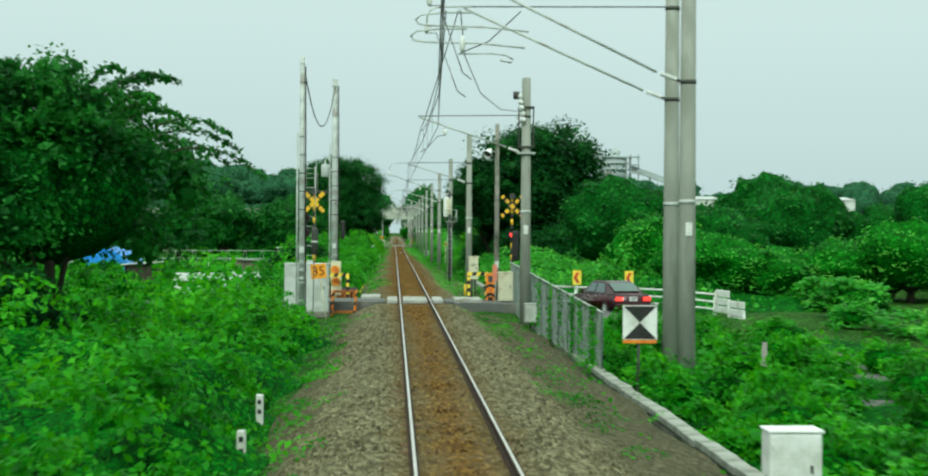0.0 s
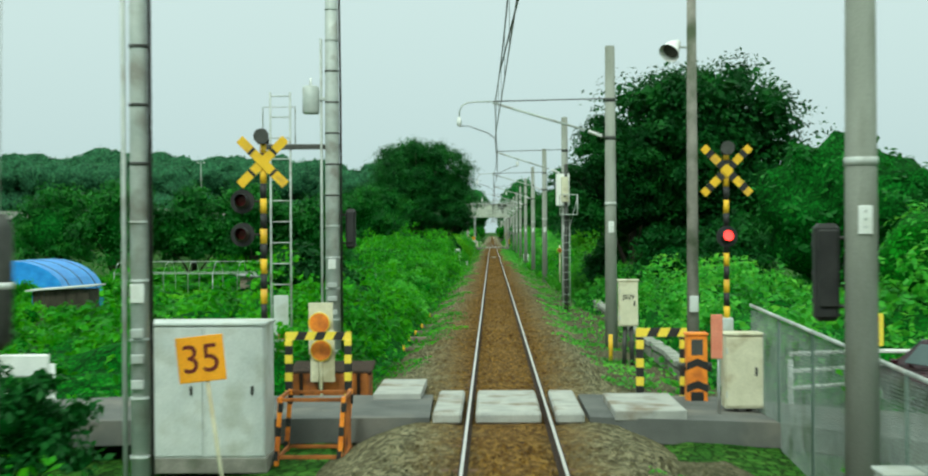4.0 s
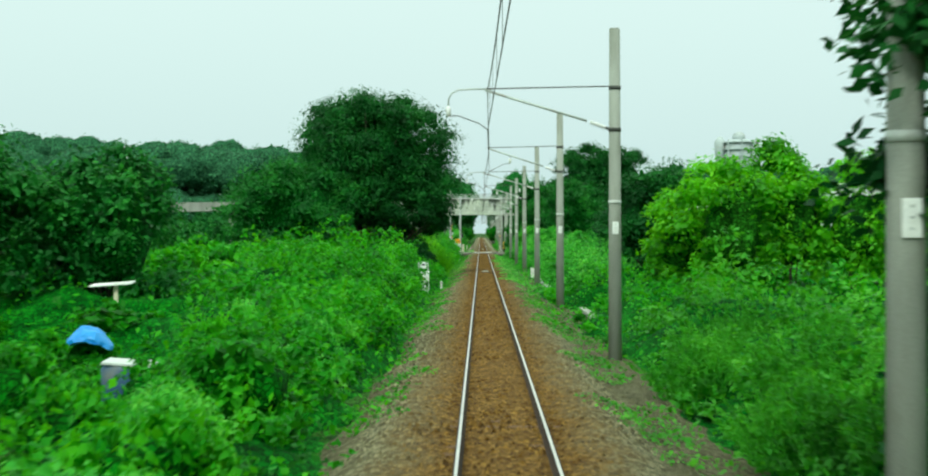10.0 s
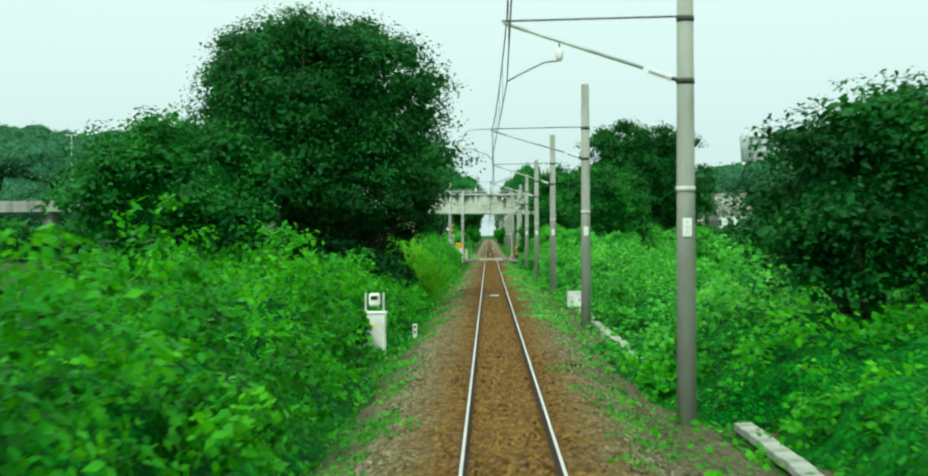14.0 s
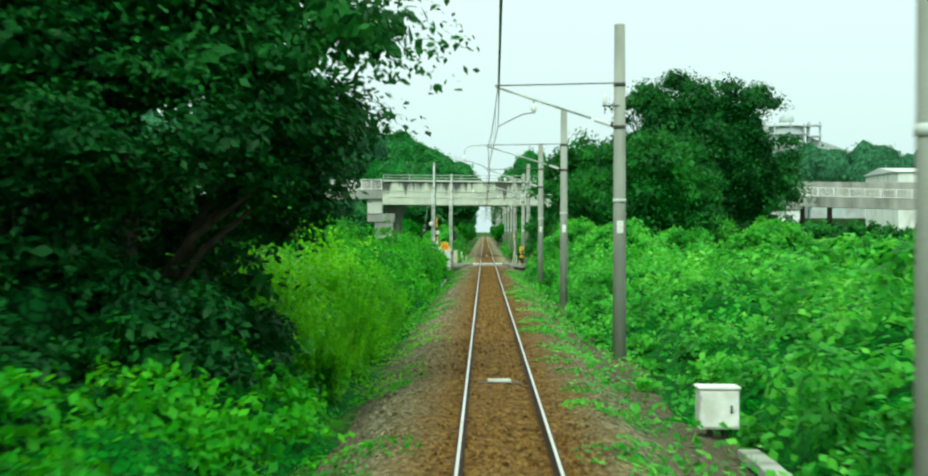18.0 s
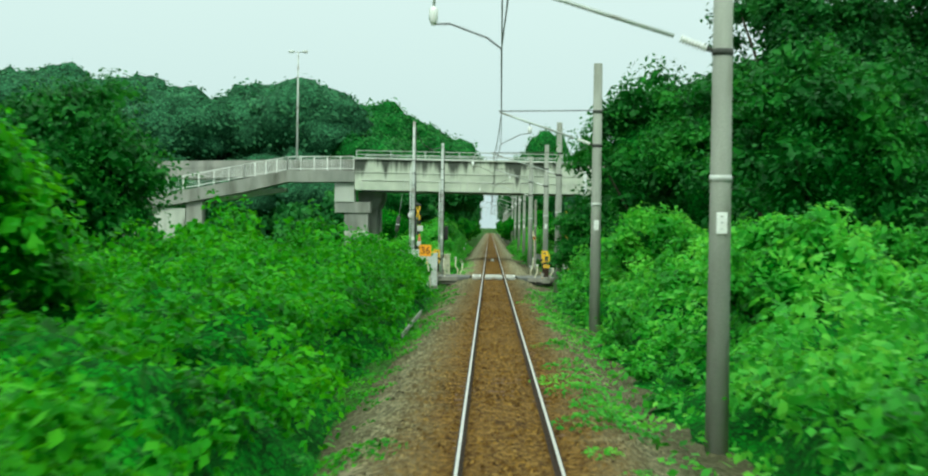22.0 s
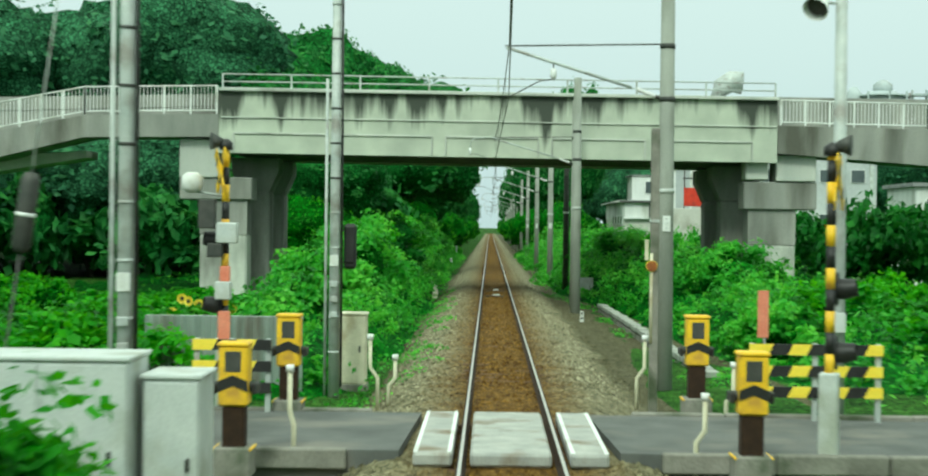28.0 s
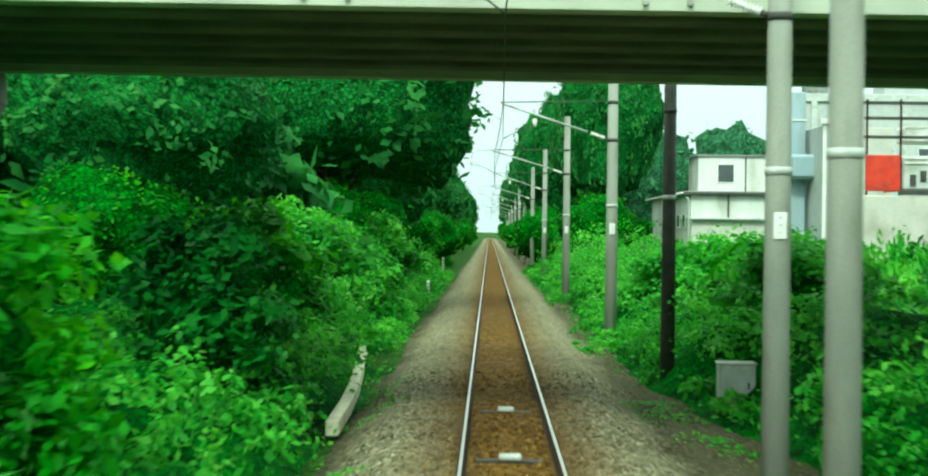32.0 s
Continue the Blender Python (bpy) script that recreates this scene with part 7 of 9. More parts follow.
YELLOW_SIGN = surface("sign_orange", (0.85, 0.33, 0.01), (0.90, 0.40, 0.02), 0.5, scale=5, bump=0.03)
RED_BROWN = surface("sign_digits", (0.10, 0.015, 0.01), (0.16, 0.02, 0.01), 0.6, scale=6, bump=0.0)
number_board(-3.4, 51.3, 1.21, "35", -6, "orange board with the number 35 on a leaning post")
number_board(-3.03, 271.7, 1.52, "36", 2, "orange board with the number 36 on a leaning post")


def hourglass_sign(x, y, z, base):
    g = thing("hourglass_sign", (x, y, z), "white square sign with black triangles on a dark post", "sign")
    part("board", box(0, 0, 0, 0.74, 0.02, 0.74, 0.006), WHITE_PAINT, g)
    part("black_triangle", prism([(-0.35, 0.35), (0.35, 0.35), (0, 0.0)], -0.016, -0.011), BLACK, g)
    part("black_triangle", prism([(-0.35, -0.35), (0, 0.0), (0.35, -0.35)], -0.016, -0.011), BLACK, g)
    part("rusty_strip", box(0, 0, -0.41, 0.72, 0.02, 0.07, 0.004), ORANGE, g)
    part("post", tube([(0, 0.04, 0.2), (-0.05, 0.04, base - z)], 0.03, 8), STEEL_DARK, g)


hourglass_sign(4.48, 31.4, 0.66, -1.3)


def faded_board(x, y, z0, z1, label):
    g = thing("faded_board", (x, y, z0), label, "sign", "faded red boards")
    part("board", box(0, 0, (z1 - z0) * 0.72, 0.17, 0.02, (z1 - z0) * 0.56, 0.006), FADED_RED, g)
    part("post", tube([(0.03, 0.03, -0.6), (0.03, 0.03, z1 - z0)], 0.022, 8), STEEL, g)


faded_board(3.05, 57.0, 0.2, 1.35, "faded pinkish red board on a thin post")
faded_board(3.95, 290.2, 0.35, 1.65, "faded pinkish red board on a thin post")
faded_board(-4.0, 288.1, 0.3, 1.35, "small red and white board on a thin post")


def lamp_pole(x, y, base, top, lamp_z, side, label, mat=CONCRETE_OLD):
    """A slim pole with a bell-shaped floodlight at its head."""
    g = thing("floodlight_pole", (x, y, base), label, "floodlight pole", "poles with floodlights")
    part("shaft", tube([(0, 0, 0), (0, 0, top - base)], [0.12, 0.085], 12), mat, g)
    z = lamp_z - base
    part("arm", tube([(0, 0, z), (side * 0.3, -0.1, z + 0.02)], 0.02, 6), STEEL, g)
    part("lamp_bell", tube([(side * 0.26, -0.06, z + 0.10), (side * 0.34, -0.14, z + 0.03), (side * 0.46, -0.30, z - 0.13)], [0.06, 0.12, 0.20], 14, None, False), WHITE_PAINT, g, "white bell-shaped lamp")
    part("lamp_inside", tube([(side * 0.32, -0.12, z + 0.05), (side * 0.42, -0.25, z - 0.08)], [0.08, 0.15], 12), STEEL_DARK, g)
    part("switch_box", box(0, -0.14, 1.7, 0.16, 0.12, 0.3, 0.01), GREY_PAINT, g)


lamp_pole(3.55, 63.4, -0.5, 7.2, 6.0, -1, "dark slim pole with a white bell lamp")
lamp_pole(5.0, 289.8, -0.5, 6.9, 6.0, -1, "grey slim pole with a white bell lamp", STEEL)
g = thing("concrete_post", (2.3, 290.5, -0.5), "short square concrete post with an orange reflector", "post")
part("shaft", box(0, 0, 2.3, 0.13, 0.13, 4.7, 0.015), CONCRETE_OLD, g)
part("band", box(0, 0, 3.2, 0.15, 0.15, 0.05, 0.004), STEEL, g)
part("side_plate", box(-0.12, -0.02, 2.75, 0.06, 0.02, 0.32, 0.004), CREAM_PAINT, g)


def signal_mast(x, y):
    """A light signal seen from behind: ladder mast, cage, backboard."""
    g = thing("light_signal", (x, y, -0.6), "railway light signal seen from behind, with ladder and cage", "railway signal")
    part("mast", tube([(0, 0, 0), (0, 0, 5.7)], [0.085, 0.07], 10), STEEL_DARK, g)
    for s in (-1, 1):
        part("ladder_stile", tube([(s * 0.14, -0.12, 0.2), (s * 0.13, -0.10, 3.8)], 0.014, 6), STEEL, g)
    for k in range(12):
        part("rung", tube([(-0.14, -0.12, 0.5 + 0.28 * k), (0.14, -0.12, 0.5 + 0.28 * k)], 0.012, 6), STEEL, g)
    part("backboard", box(-0.12, -0.02, 4.75, 0.52, 0.03, 1.22, 0.02), WHITE_PAINT, g, "white signal backboard")
    part("lamp_case", box(-0.05, -0.15, 4.75, 0.26, 0.22, 0.95, 0.02), CREAM_PAINT, g, "cream lamp case")
    part("case_latch", box(-0.05, -0.27, 4.5, 0.1, 0.02, 0.04, 0.004), STEEL_DARK, g)
    for z in (3.8, 4.55):
        part("cage_bar", tube([(-0.25, -0.4, z), (0.42, -0.4, z), (0.42, 0.0, z)], 0.018, 6), STEEL, g)
    for q in ((-0.25, -0.4), (0.42, -0.4), (0.42, 0.0)):
        part("cage_post", tube([(q[0], q[1], 3.8), (q[0], q[1], 4.55)], 0.016, 6), STEEL, g)
    part("cage_brace", tube([(0.16, -0.1, 3.4), (0.42, -0.4, 4.5)], 0.014, 6), STEEL, g)
    part("footplate", box(0.08, -0.2, 3.79, 0.62, 0.4, 0.02, 0.004), STEEL, g)


signal_mast(2.6, 92.4)


# ---- trackside concrete, fence, posts ----
def cable_trough(pts, count, label):
    """A run of concrete trough lids, each a piece of its own."""
    g = thing("cable_trough", (0, 0, 0), label, "cable trough", "concrete cable troughs")
    (x0, y0, z0), (x1, y1, z1) = pts
    ln = (y1 - y0) / count
    me = link_mesh("lid", box(0, 0, 0.03, 0.29, ln - 0.008, 0.13, 0.012), CONCRETE)
    rr = random.Random(int(y0))
    ang = math.degrees(math.atan2(-(x1 - x0), y1 - y0))
    part("channel", box((x0 + x1) / 2, (y0 + y1) / 2, (z0 + z1) / 2 - 0.28, 0.26, y1 - y0, 0.36, 0, (0, 0, ang)), CONCRETE_OLD, g)
    for k in range(count):
        f = (k + 0.5) / count
        ob = new("lid", me)
        ob.parent = g
        ob.matrix_basis = pose(x0 + (x1 - x0) * f + rr.uniform(-0.015, 0.015), y0 + (y1 - y0) * f, z0 + (z1 - z0) * f + rr.uniform(-0.02, 0.02), rr.uniform(-1, 1), rr.uniform(-2, 2), ang + rr.uniform(-0.5, 0.5))


cable_trough(((4.35, 14, -0.95), (4.25, 49, -0.85)), 35, "long run of weathered concrete trough lids below the fence")
cable_trough(((3.9, 66, -0.35), (4.05, 97, -0.35)), 31, "run of mossy concrete trough lids beside the gravel")
cable_trough(((3.8, 141, -0.56), (3.85, 151, -0.56)), 10, "short run of broken concrete trough lids among weeds")
cable_trough(((4.35, 298, -0.45), (4.1, 326, -0.45)), 28, "run of pale concrete trough lids beside the gravel")
cable_trough(((3.4, 160, -0.45), (3.3, 186, -0.45)), 26, "run of concrete trough lids under creeper")


def mesh_fence():
    g = thing("trackside_fence", (0, 0, 0), "grey chain-link fence with a pale top rail, partly overgrown", "fence")
    n = 11
    x0, y0, t0, x1, y1, t1 = 4.33, 36.2, 0.62, 3.75, 58.2, 1.42
    for k in range(n):
        fa, fb = k / n, (k + 1) / n
        ax, ay, at_ = x0 + (x1 - x0) * fa, y0 + (y1 - y0) * fa, t0 + (t1 - t0) * fa
        bx, by, bt = x0 + (x1 - x0) * fb, y0 + (y1 - y0) * fb, t0 + (t1 - t0) * fb
        low, ln = -0.78, by - ay
        # diagonal wires, cut off at the panel's edges
        seg = []
        for way in (1, -1):
            c = -2.4
            while c < ln + 2.4:
                s0, s1 = 0.0, 1.0
                hgt = (at_ + bt) / 2 - 0.03 - low
                u0, u1 = c, c + way * hgt
                for _ in range(1):
                    if u1 != u0:
                        q = sorted(((0 - u0) / (u1 - u0), (ln - u0) / (u1 - u0)))
                        s0, s1 = max(s0, q[0]), min(s1, q[1])
                if s1 - s0 > 0.02:
                    seg.append((u0 + (u1 - u0) * s0, low + hgt * s0, u0 + (u1 - u0) * s1, low + hgt * s1))
                c += 0.085
        bm = bmesh.new()
        for ua, za, ub, zb in seg:
            pa, pb = (ax + (bx - ax) * ua / ln, ay + ua), (ax + (bx - ax) * ub / ln, ay + ub)
            vs = [bm.verts.new((pa[0] - 0.004, pa[1], za + 0.003)), bm.verts.new((pb[0] - 0.004, pb[1], zb + 0.003)), bm.verts.new((pb[0] - 0.004, pb[1], zb - 0.003)), bm.verts.new((pa[0] - 0.004, pa[1], za - 0.003))]
            vt = [bm.verts.new((v.co.x + 0.008, v.co.y, v.co.z)) for v in vs]
            bm.faces.new(vs), bm.faces.new(vt[::-1]), bm.faces.new((vs[0], vt[0], vt[1], vs[1])), bm.faces.new((vs[3], vs[2], vt[2], vt[3]))
        part("wire_mesh", bm, FENCE_WIRE, g)
        part("post", tube([(ax, ay, -1.1), (ax, ay, at_)], 0.024, 8), MESH_FENCE, g)
        part("top_rail", tube([(ax, ay, at_), (bx, by, bt)], 0.028, 8), STEEL, g)
        part("bottom_board", box((ax + bx) / 2, (ay + by) / 2, -0.90, 0.06, ln - 0.02, 0.26, 0.01), CONCRETE_OLD, g)


mesh_fence()


def guard_rail(pts, label, rows=(0.35, 0.75), plate=False):
    """White posts with round or flat rails between stations (x, y, ground)."""
    g = thing("guard_rail", (0, 0, 0), label, "guard rail", "white guard rails")
    for x, y, z in pts:
        part("post", tube([(x, y, z - 0.3), (x, y, z + 0.85)], 0.05, 8), WHITE_PAINT, g)
    for a, b in zip(pts, pts[1:]):
        for h in rows:
            if plate:
                d = math.degrees(math.atan2(b[1] - a[1], b[0] - a[0]))
                ln = math.dist(a[:2], b[:2])
                part("beam", box((a[0] + b[0]) / 2, (a[1] + b[1]) / 2 - 0.06, (a[2] + b[2]) / 2 + h, ln, 0.05, 0.28, 0.02, (0, 0, d)), WHITE_PAINT, g)
            else:
                part("rail", tube([(a[0], a[1], a[2] + h), (b[0], b[1], b[2] + h)], 0.04, 8), WHITE_PAINT, g)


guard_rail([(5.0, 61.5, -0.55), (7.0, 64.0, -0.7), (9.3, 64.3, -0.75), (11.2, 63.0, -0.8), (12.3, 60.5, -0.85)], "white pipe guard rail round the bend of the lane", (0.35, 0.65, 0.95))
guard_rail([(12.32, 60.4, -0.6), (12.55, 59.0, -0.95), (12.8, 57.4, -1.35)], "white plate guard rail running down beside the lane", (0.30, 0.62, 0.94), True)
guard_rail([(-5.6, 53.2, 0.15), (-7.0, 53.05, 0.12), (-8.5, 52.9, 0.08)], "white plate guard rail beside the lane", (0.42, 0.85), True)


def chevron_board(x, y, z):
    g = thing("chevron_sign", (x, y, z), "yellow board with a dark chevron at the bend", "sign", "chevron signs")
    part("board", box(0, 0, 0, 0.38, 0.02, 0.62, 0.008), LEMON, g)
    part("chevron", prism([(0.12, 0.22), (-0.02, 0.22), (-0.15, 0.0), (-0.02, -0.22), (0.12, -0.22), (-0.01, 0.0)], -0.016, -0.011), RED_PAINT, g)
    part("post", tube([(0, 0.03, -1.4), (0, 0.03, 0.2)], 0.03, 8), WHITE_PAINT, g)


chevron_board(7.05, 63.9, 0.66)
chevron_board(9.35, 64.2, 0.64)


def marker_post(x, y, base, h, label="short white marker post among the weeds"):
    g = thing("marker_post", (x, y, base), label, "marker post", "white marker posts")
    part("shaft", box(0, 0, h / 2, 0.12, 0.12, h, 0.015), WHITE_PAINT, g)
    for k in range(2):
        part("marking", box(0, -0.063, h * 0.82 - 0.16 * k, 0.06, 0.004, 0.07), BLACK, g)


for x, y, b, h in ((-3.0, 24.0, -0.75, 0.65), (-2.85, 19.5, -0.75, 0.65), (-2.45, 171.5, -0.5, 0.42), (2.78, 316.6, -0.55, 0.40), (-3.4, 361, -0.5, 0.4), (-3.1, 379, -0.5, 0.75), (-3.5, 415, -0.5, 1.2), (-2.9, 297.0, -0.4, 0.7)):
    marker_post(x, y, b, h)


tree("shrub", -3.5, 164.4, -0.55, 0.85, 0.34, 0.4, -0.5, LEAF_BUSH, 1500, 0.13, 421, "leafy weed clump half hiding a trackside box", "shrub", clumps=24, trunk=0.03)
g = thing("sensor_box", (-3.19, 165.4, -0.5), "white trackside box with a small camera head between two uprights", "equipment box")
part("body", box(0, 0, 0.52, 0.56, 0.45, 1.06, 0.02), WHITE_PAINT, g)
part("lid", box(0, 0, 1.08, 0.62, 0.5, 0.06, 0.015), WHITE_PAINT, g)
for k in (-0.23, 0.23):
    part("upright", box(k, 0, 1.34, 0.05, 0.08, 0.5, 0.01), STEEL, g)
head = part("head", box(0, -0.02, 1.42, 0.28, 0.3, 0.32, 0.04), WHITE_PAINT, g, "pale head with a dark window")
part("window", box(0, -0.175, 1.46, 0.17, 0.012, 0.10, 0.004), BLACK, head)
part("warning_mark", prism([(-0.07, 0.72), (0.07, 0.72), (0, 0.85)], -0.232, -0.226), LEMON, g, "yellow warning mark")


def conduit_stand(x, y, base, h, bend):
    g = thing("conduit_pipe", (x, y, base), "cream bent cable pipe rising beside the crossing", "conduit", "cream conduits")
    part("pipe", tube([(0, 0, 0), (0, 0, h * 0.45), (bend, 0, h * 0.6), (bend, 0, h)], 0.03, 8), CREAM_PAINT, g)
    part("cap", tube([(bend, 0, h), (bend, 0, h + 0.08)], 0.05, 8), WHITE_PAINT, g)


for x, y, h, b in ((-2.55, 284.6, 1.15, -0.05), (-2.0, 290.5, 1.1, -0.12), (-1.85, 290.9, 0.75, 0.1), (2.1, 291.0, 1.1, 0.12), (2.15, 284.4, 0.9, 0.1), (3.15, 288.6, 0.9, 0.1)):
    conduit_stand(x, y, -0.3, h, b)

for y, w_ in ((192.4, 0.42), (326.2, 0.27), (331.0, 0.24)):
    g = thing("track_beacon", (0, y, -0.13), "small pale beacon plate lying between the rails", "track beacon", "track beacons")
    part("body", box(0, 0, 0.05, w_, 0.18, 0.07, 0.02), GREY_PAINT, g)
    part("base_bar", box(0, 0, 0.0, 0.8, 0.12, 0.04, 0.01), STEEL_DARK, g)
for x, y in ((-2.2, 76.5), (-2.15, 73.0), (-2.1, 82.0), (-2.1, 88.0), (-2.15, 79.0)):
    g = thing("cable_stub", (x, y, -0.42), "short wooden stake lying at the ballast edge with a yellow end", "stake", "stakes at the ballast edge")
    part("bar", box(0, 0, 0.06, 0.55, 0.12, 0.12, 0.02), WOOD_GREY, g)
    part("end_cap", box(-0.30, 0, 0.07, 0.06, 0.13, 0.13, 0.01), YELLOW, g)
solid("yellow_pipe_marker", tube([(2.55, 70.4, -0.5), (2.55, 70.4, 0.15)], 0.05, 8), YELLOW, "yellow and black stub post beside the junction box", "marker post", "stub posts")

# a pale curved kerb below the bridge and a kerb line along the ballast
g = thing("curved_kerb", (0, 0, -0.45), "pale curved concrete kerb at the ballast edge below the bridge", "kerb")
pts = [(-2.55, 330.5), (-2.6, 333.0), (-2.72, 336.0), (-2.9, 339.0), (-3.1, 342.0), (-3.3, 345.0)]
for (xa, ya), (xb, yb) in zip(pts, pts[1:]):
    part("kerb_stone", box((xa + xb) / 2, (ya + yb) / 2, 0.11, 0.20, math.hypot(xb - xa, yb - ya) - 0.02, 0.24, 0.02, (0, 0, math.degrees(math.atan2(xa - xb, yb - ya)))), CREAM_PAINT, g)
g = thing("ballast_kerb", (-2.62, 253.5, -0.5), "thin pale concrete kerb at the edge of the ballast", "kerb")
for k in range(6):
    part("kerb_stone", box(0.0, -5.0 + 2.0 * k, 0.05, 0.05, 1.97, 0.16, 0.012, (0, 0, 0.4 * (k % 3 - 1))), CONCRETE, g)



def whip_antenna(x, y, base, tilt, label):
    g = thing("whip_antenna_post", (x, y, base), label, "antenna post", "antenna posts")
    g.rotation_euler = (0, radians(tilt), 0)
    part("pole", tube([(0, 0, 0), (0, 0, 2.9)], 0.014, 8), STEEL_DARK, g)
    body = part("cylinder", tube([(0, 0, 2.80), (0, 0, 2.86), (0, 0, 3.52), (0, 0, 3.6)], [0.05, 0.095, 0.095, 0.06], 14), STEEL_DARK, g)
    part("band", tube([(0, 0, 3.16), (0, 0, 3.20)], 0.099, 14), PORCELAIN, body, "pale band")
    part("whip", tube([(0, 0, 3.58), (0, 0, 5.7)], [0.012, 0.006], 6), STEEL, g)


whip_antenna(-3.2, 43.7, -0.9, 1, "thin dark pole with a dark cylinder and a whip above")
whip_antenna(-5.3, 281.7, -0.5, 8, "leaning thin pole with a grey cylinder and a whip above")


def signal_head(x, y, z, wide, tall, arm, label):
    """A black signal head seen from its back, held to its mast by an arm; arm: where the mast stands."""
    g = thing("railway_signal", (x, y, z), label, "railway signal", "black signal heads")
    part("housing", box(0, 0, 0, wide, 0.22, tall, 0.05), BLACK, g)
    part("back_cover", box(0, -0.13, 0.04 * tall, wide * 0.8, 0.05, tall * 0.8, 0.02), BLACK, g)
    for k in range(3):
        part("hood", tube([(0, 0.11, tall * (0.3 - 0.3 * k)), (0, 0.34, tall * (0.3 - 0.3 * k) - 0.01)], [wide * 0.34, wide * 0.32], 12, None, False), BLACK, g)
    for h in (0.35, -0.35):
        part("arm", tube([(0, 0, tall * h), (arm - x, -0.1, tall * h)], 0.022, 6), STEEL_DARK, g)


signal_head(3.38, 51.25, 2.12, 0.27, 1.05, 3.66, "black signal head beside a concrete pole")
signal_head(-3.05, 65.25, 2.65, 0.20, 0.80, -3.36, "black signal head on a grey steel mast")
signal_head(-2.78, 294.1, 2.2, 0.22, 0.82, -3.0, "black signal head on a slim steel mast")
solid("field_post", tube([(0, 0, -0.2), (0, 0, 1.2), (0.04, 0, 2.1)], [0.075, 0.07, 0.06], 8), CONCRETE_OLD, "weathered grey post standing among tall weeds", "post", loc=(7.3, 32.0, -1.9))

g = thing("pole_fitting", (3.7, 51.0, 0), "dark steel frame with weathered insulators near the top of a pole", "pole fitting")
for x in (-0.25, 0.25):
    part("frame_side", box(x, 0, 6.2, 0.045, 0.05, 1.36, 0.006), STEEL_DARK, g)
for z in (5.52, 6.88):
    part("frame_rail", box(0, 0.0, z, 0.54, 0.42, 0.06, 0.006), STEEL_DARK, g)
for k in range(5):
    part("insulator", tube([(-0.12 - 0.03 * k, -0.22, 6.35 + 0.2 * k), (-0.12 - 0.03 * k, -0.22, 6.42 + 0.2 * k), (-0.12 - 0.03 * k, -0.22, 6.47 + 0.2 * k), (-0.12 - 0.03 * k, -0.22, 6.53 + 0.2 * k)], [0.04, 0.10, 0.10, 0.04], 10), PORCELAIN, g)
part("clamp", tube([(-0.36, -0.2, 7.15), (-0.36, -0.2, 7.4)], 0.11, 10), STEEL_DARK, g)
part("strut", tube([(-0.34, -0.1, 6.55), (0, -0.1, 6.1)], 0.03, 6), STEEL, g)
part("wide_band", box(0, 0, 5.30, 0.60, 0.50, 0.06, 0.01), STEEL, g)

# creeper that hangs in strands on the fence
cs, ns = [], []
for y0, wd, lo in ((37.5, 0.7, -0.9), (39.6, 0.35, -0.6), (41.0, 0.5, -0.9), (43.6, 0.25, -0.2), (45.8, 0.45, -0.8), (48.6, 0.3, -0.5), (52.0, 0.3, -0.7)):
    f = (y0 - 36.2) / 22.0
    tz = 0.62 + 0.8 * f
    n = int(260 * wd * (tz - lo))
    z = rng.uniform(lo, tz + 0.05, n)
    cs.append(np.stack([4.33 - 0.58 * f - 0.05 + rng.normal(0, 0.05, n), y0 + rng.normal(0, wd * 0.45, n), z], 1))
    ns.append(rng.normal(0, 0.5, (n, 3)) + np.array([-0.8, -0.3, 0.4]))
v, f = leaf_arrays(np.concatenate(cs), np.concatenate(ns), rng.uniform(0.06, 0.14, sum(len(q) for q in cs)), 0.7)
tagged(new("fence_creeper", raw_mesh("fence_creeper", v, f, LEAF_BUSH)), "green creeper hanging in strands on a fence", "creeper", kind="stuff")


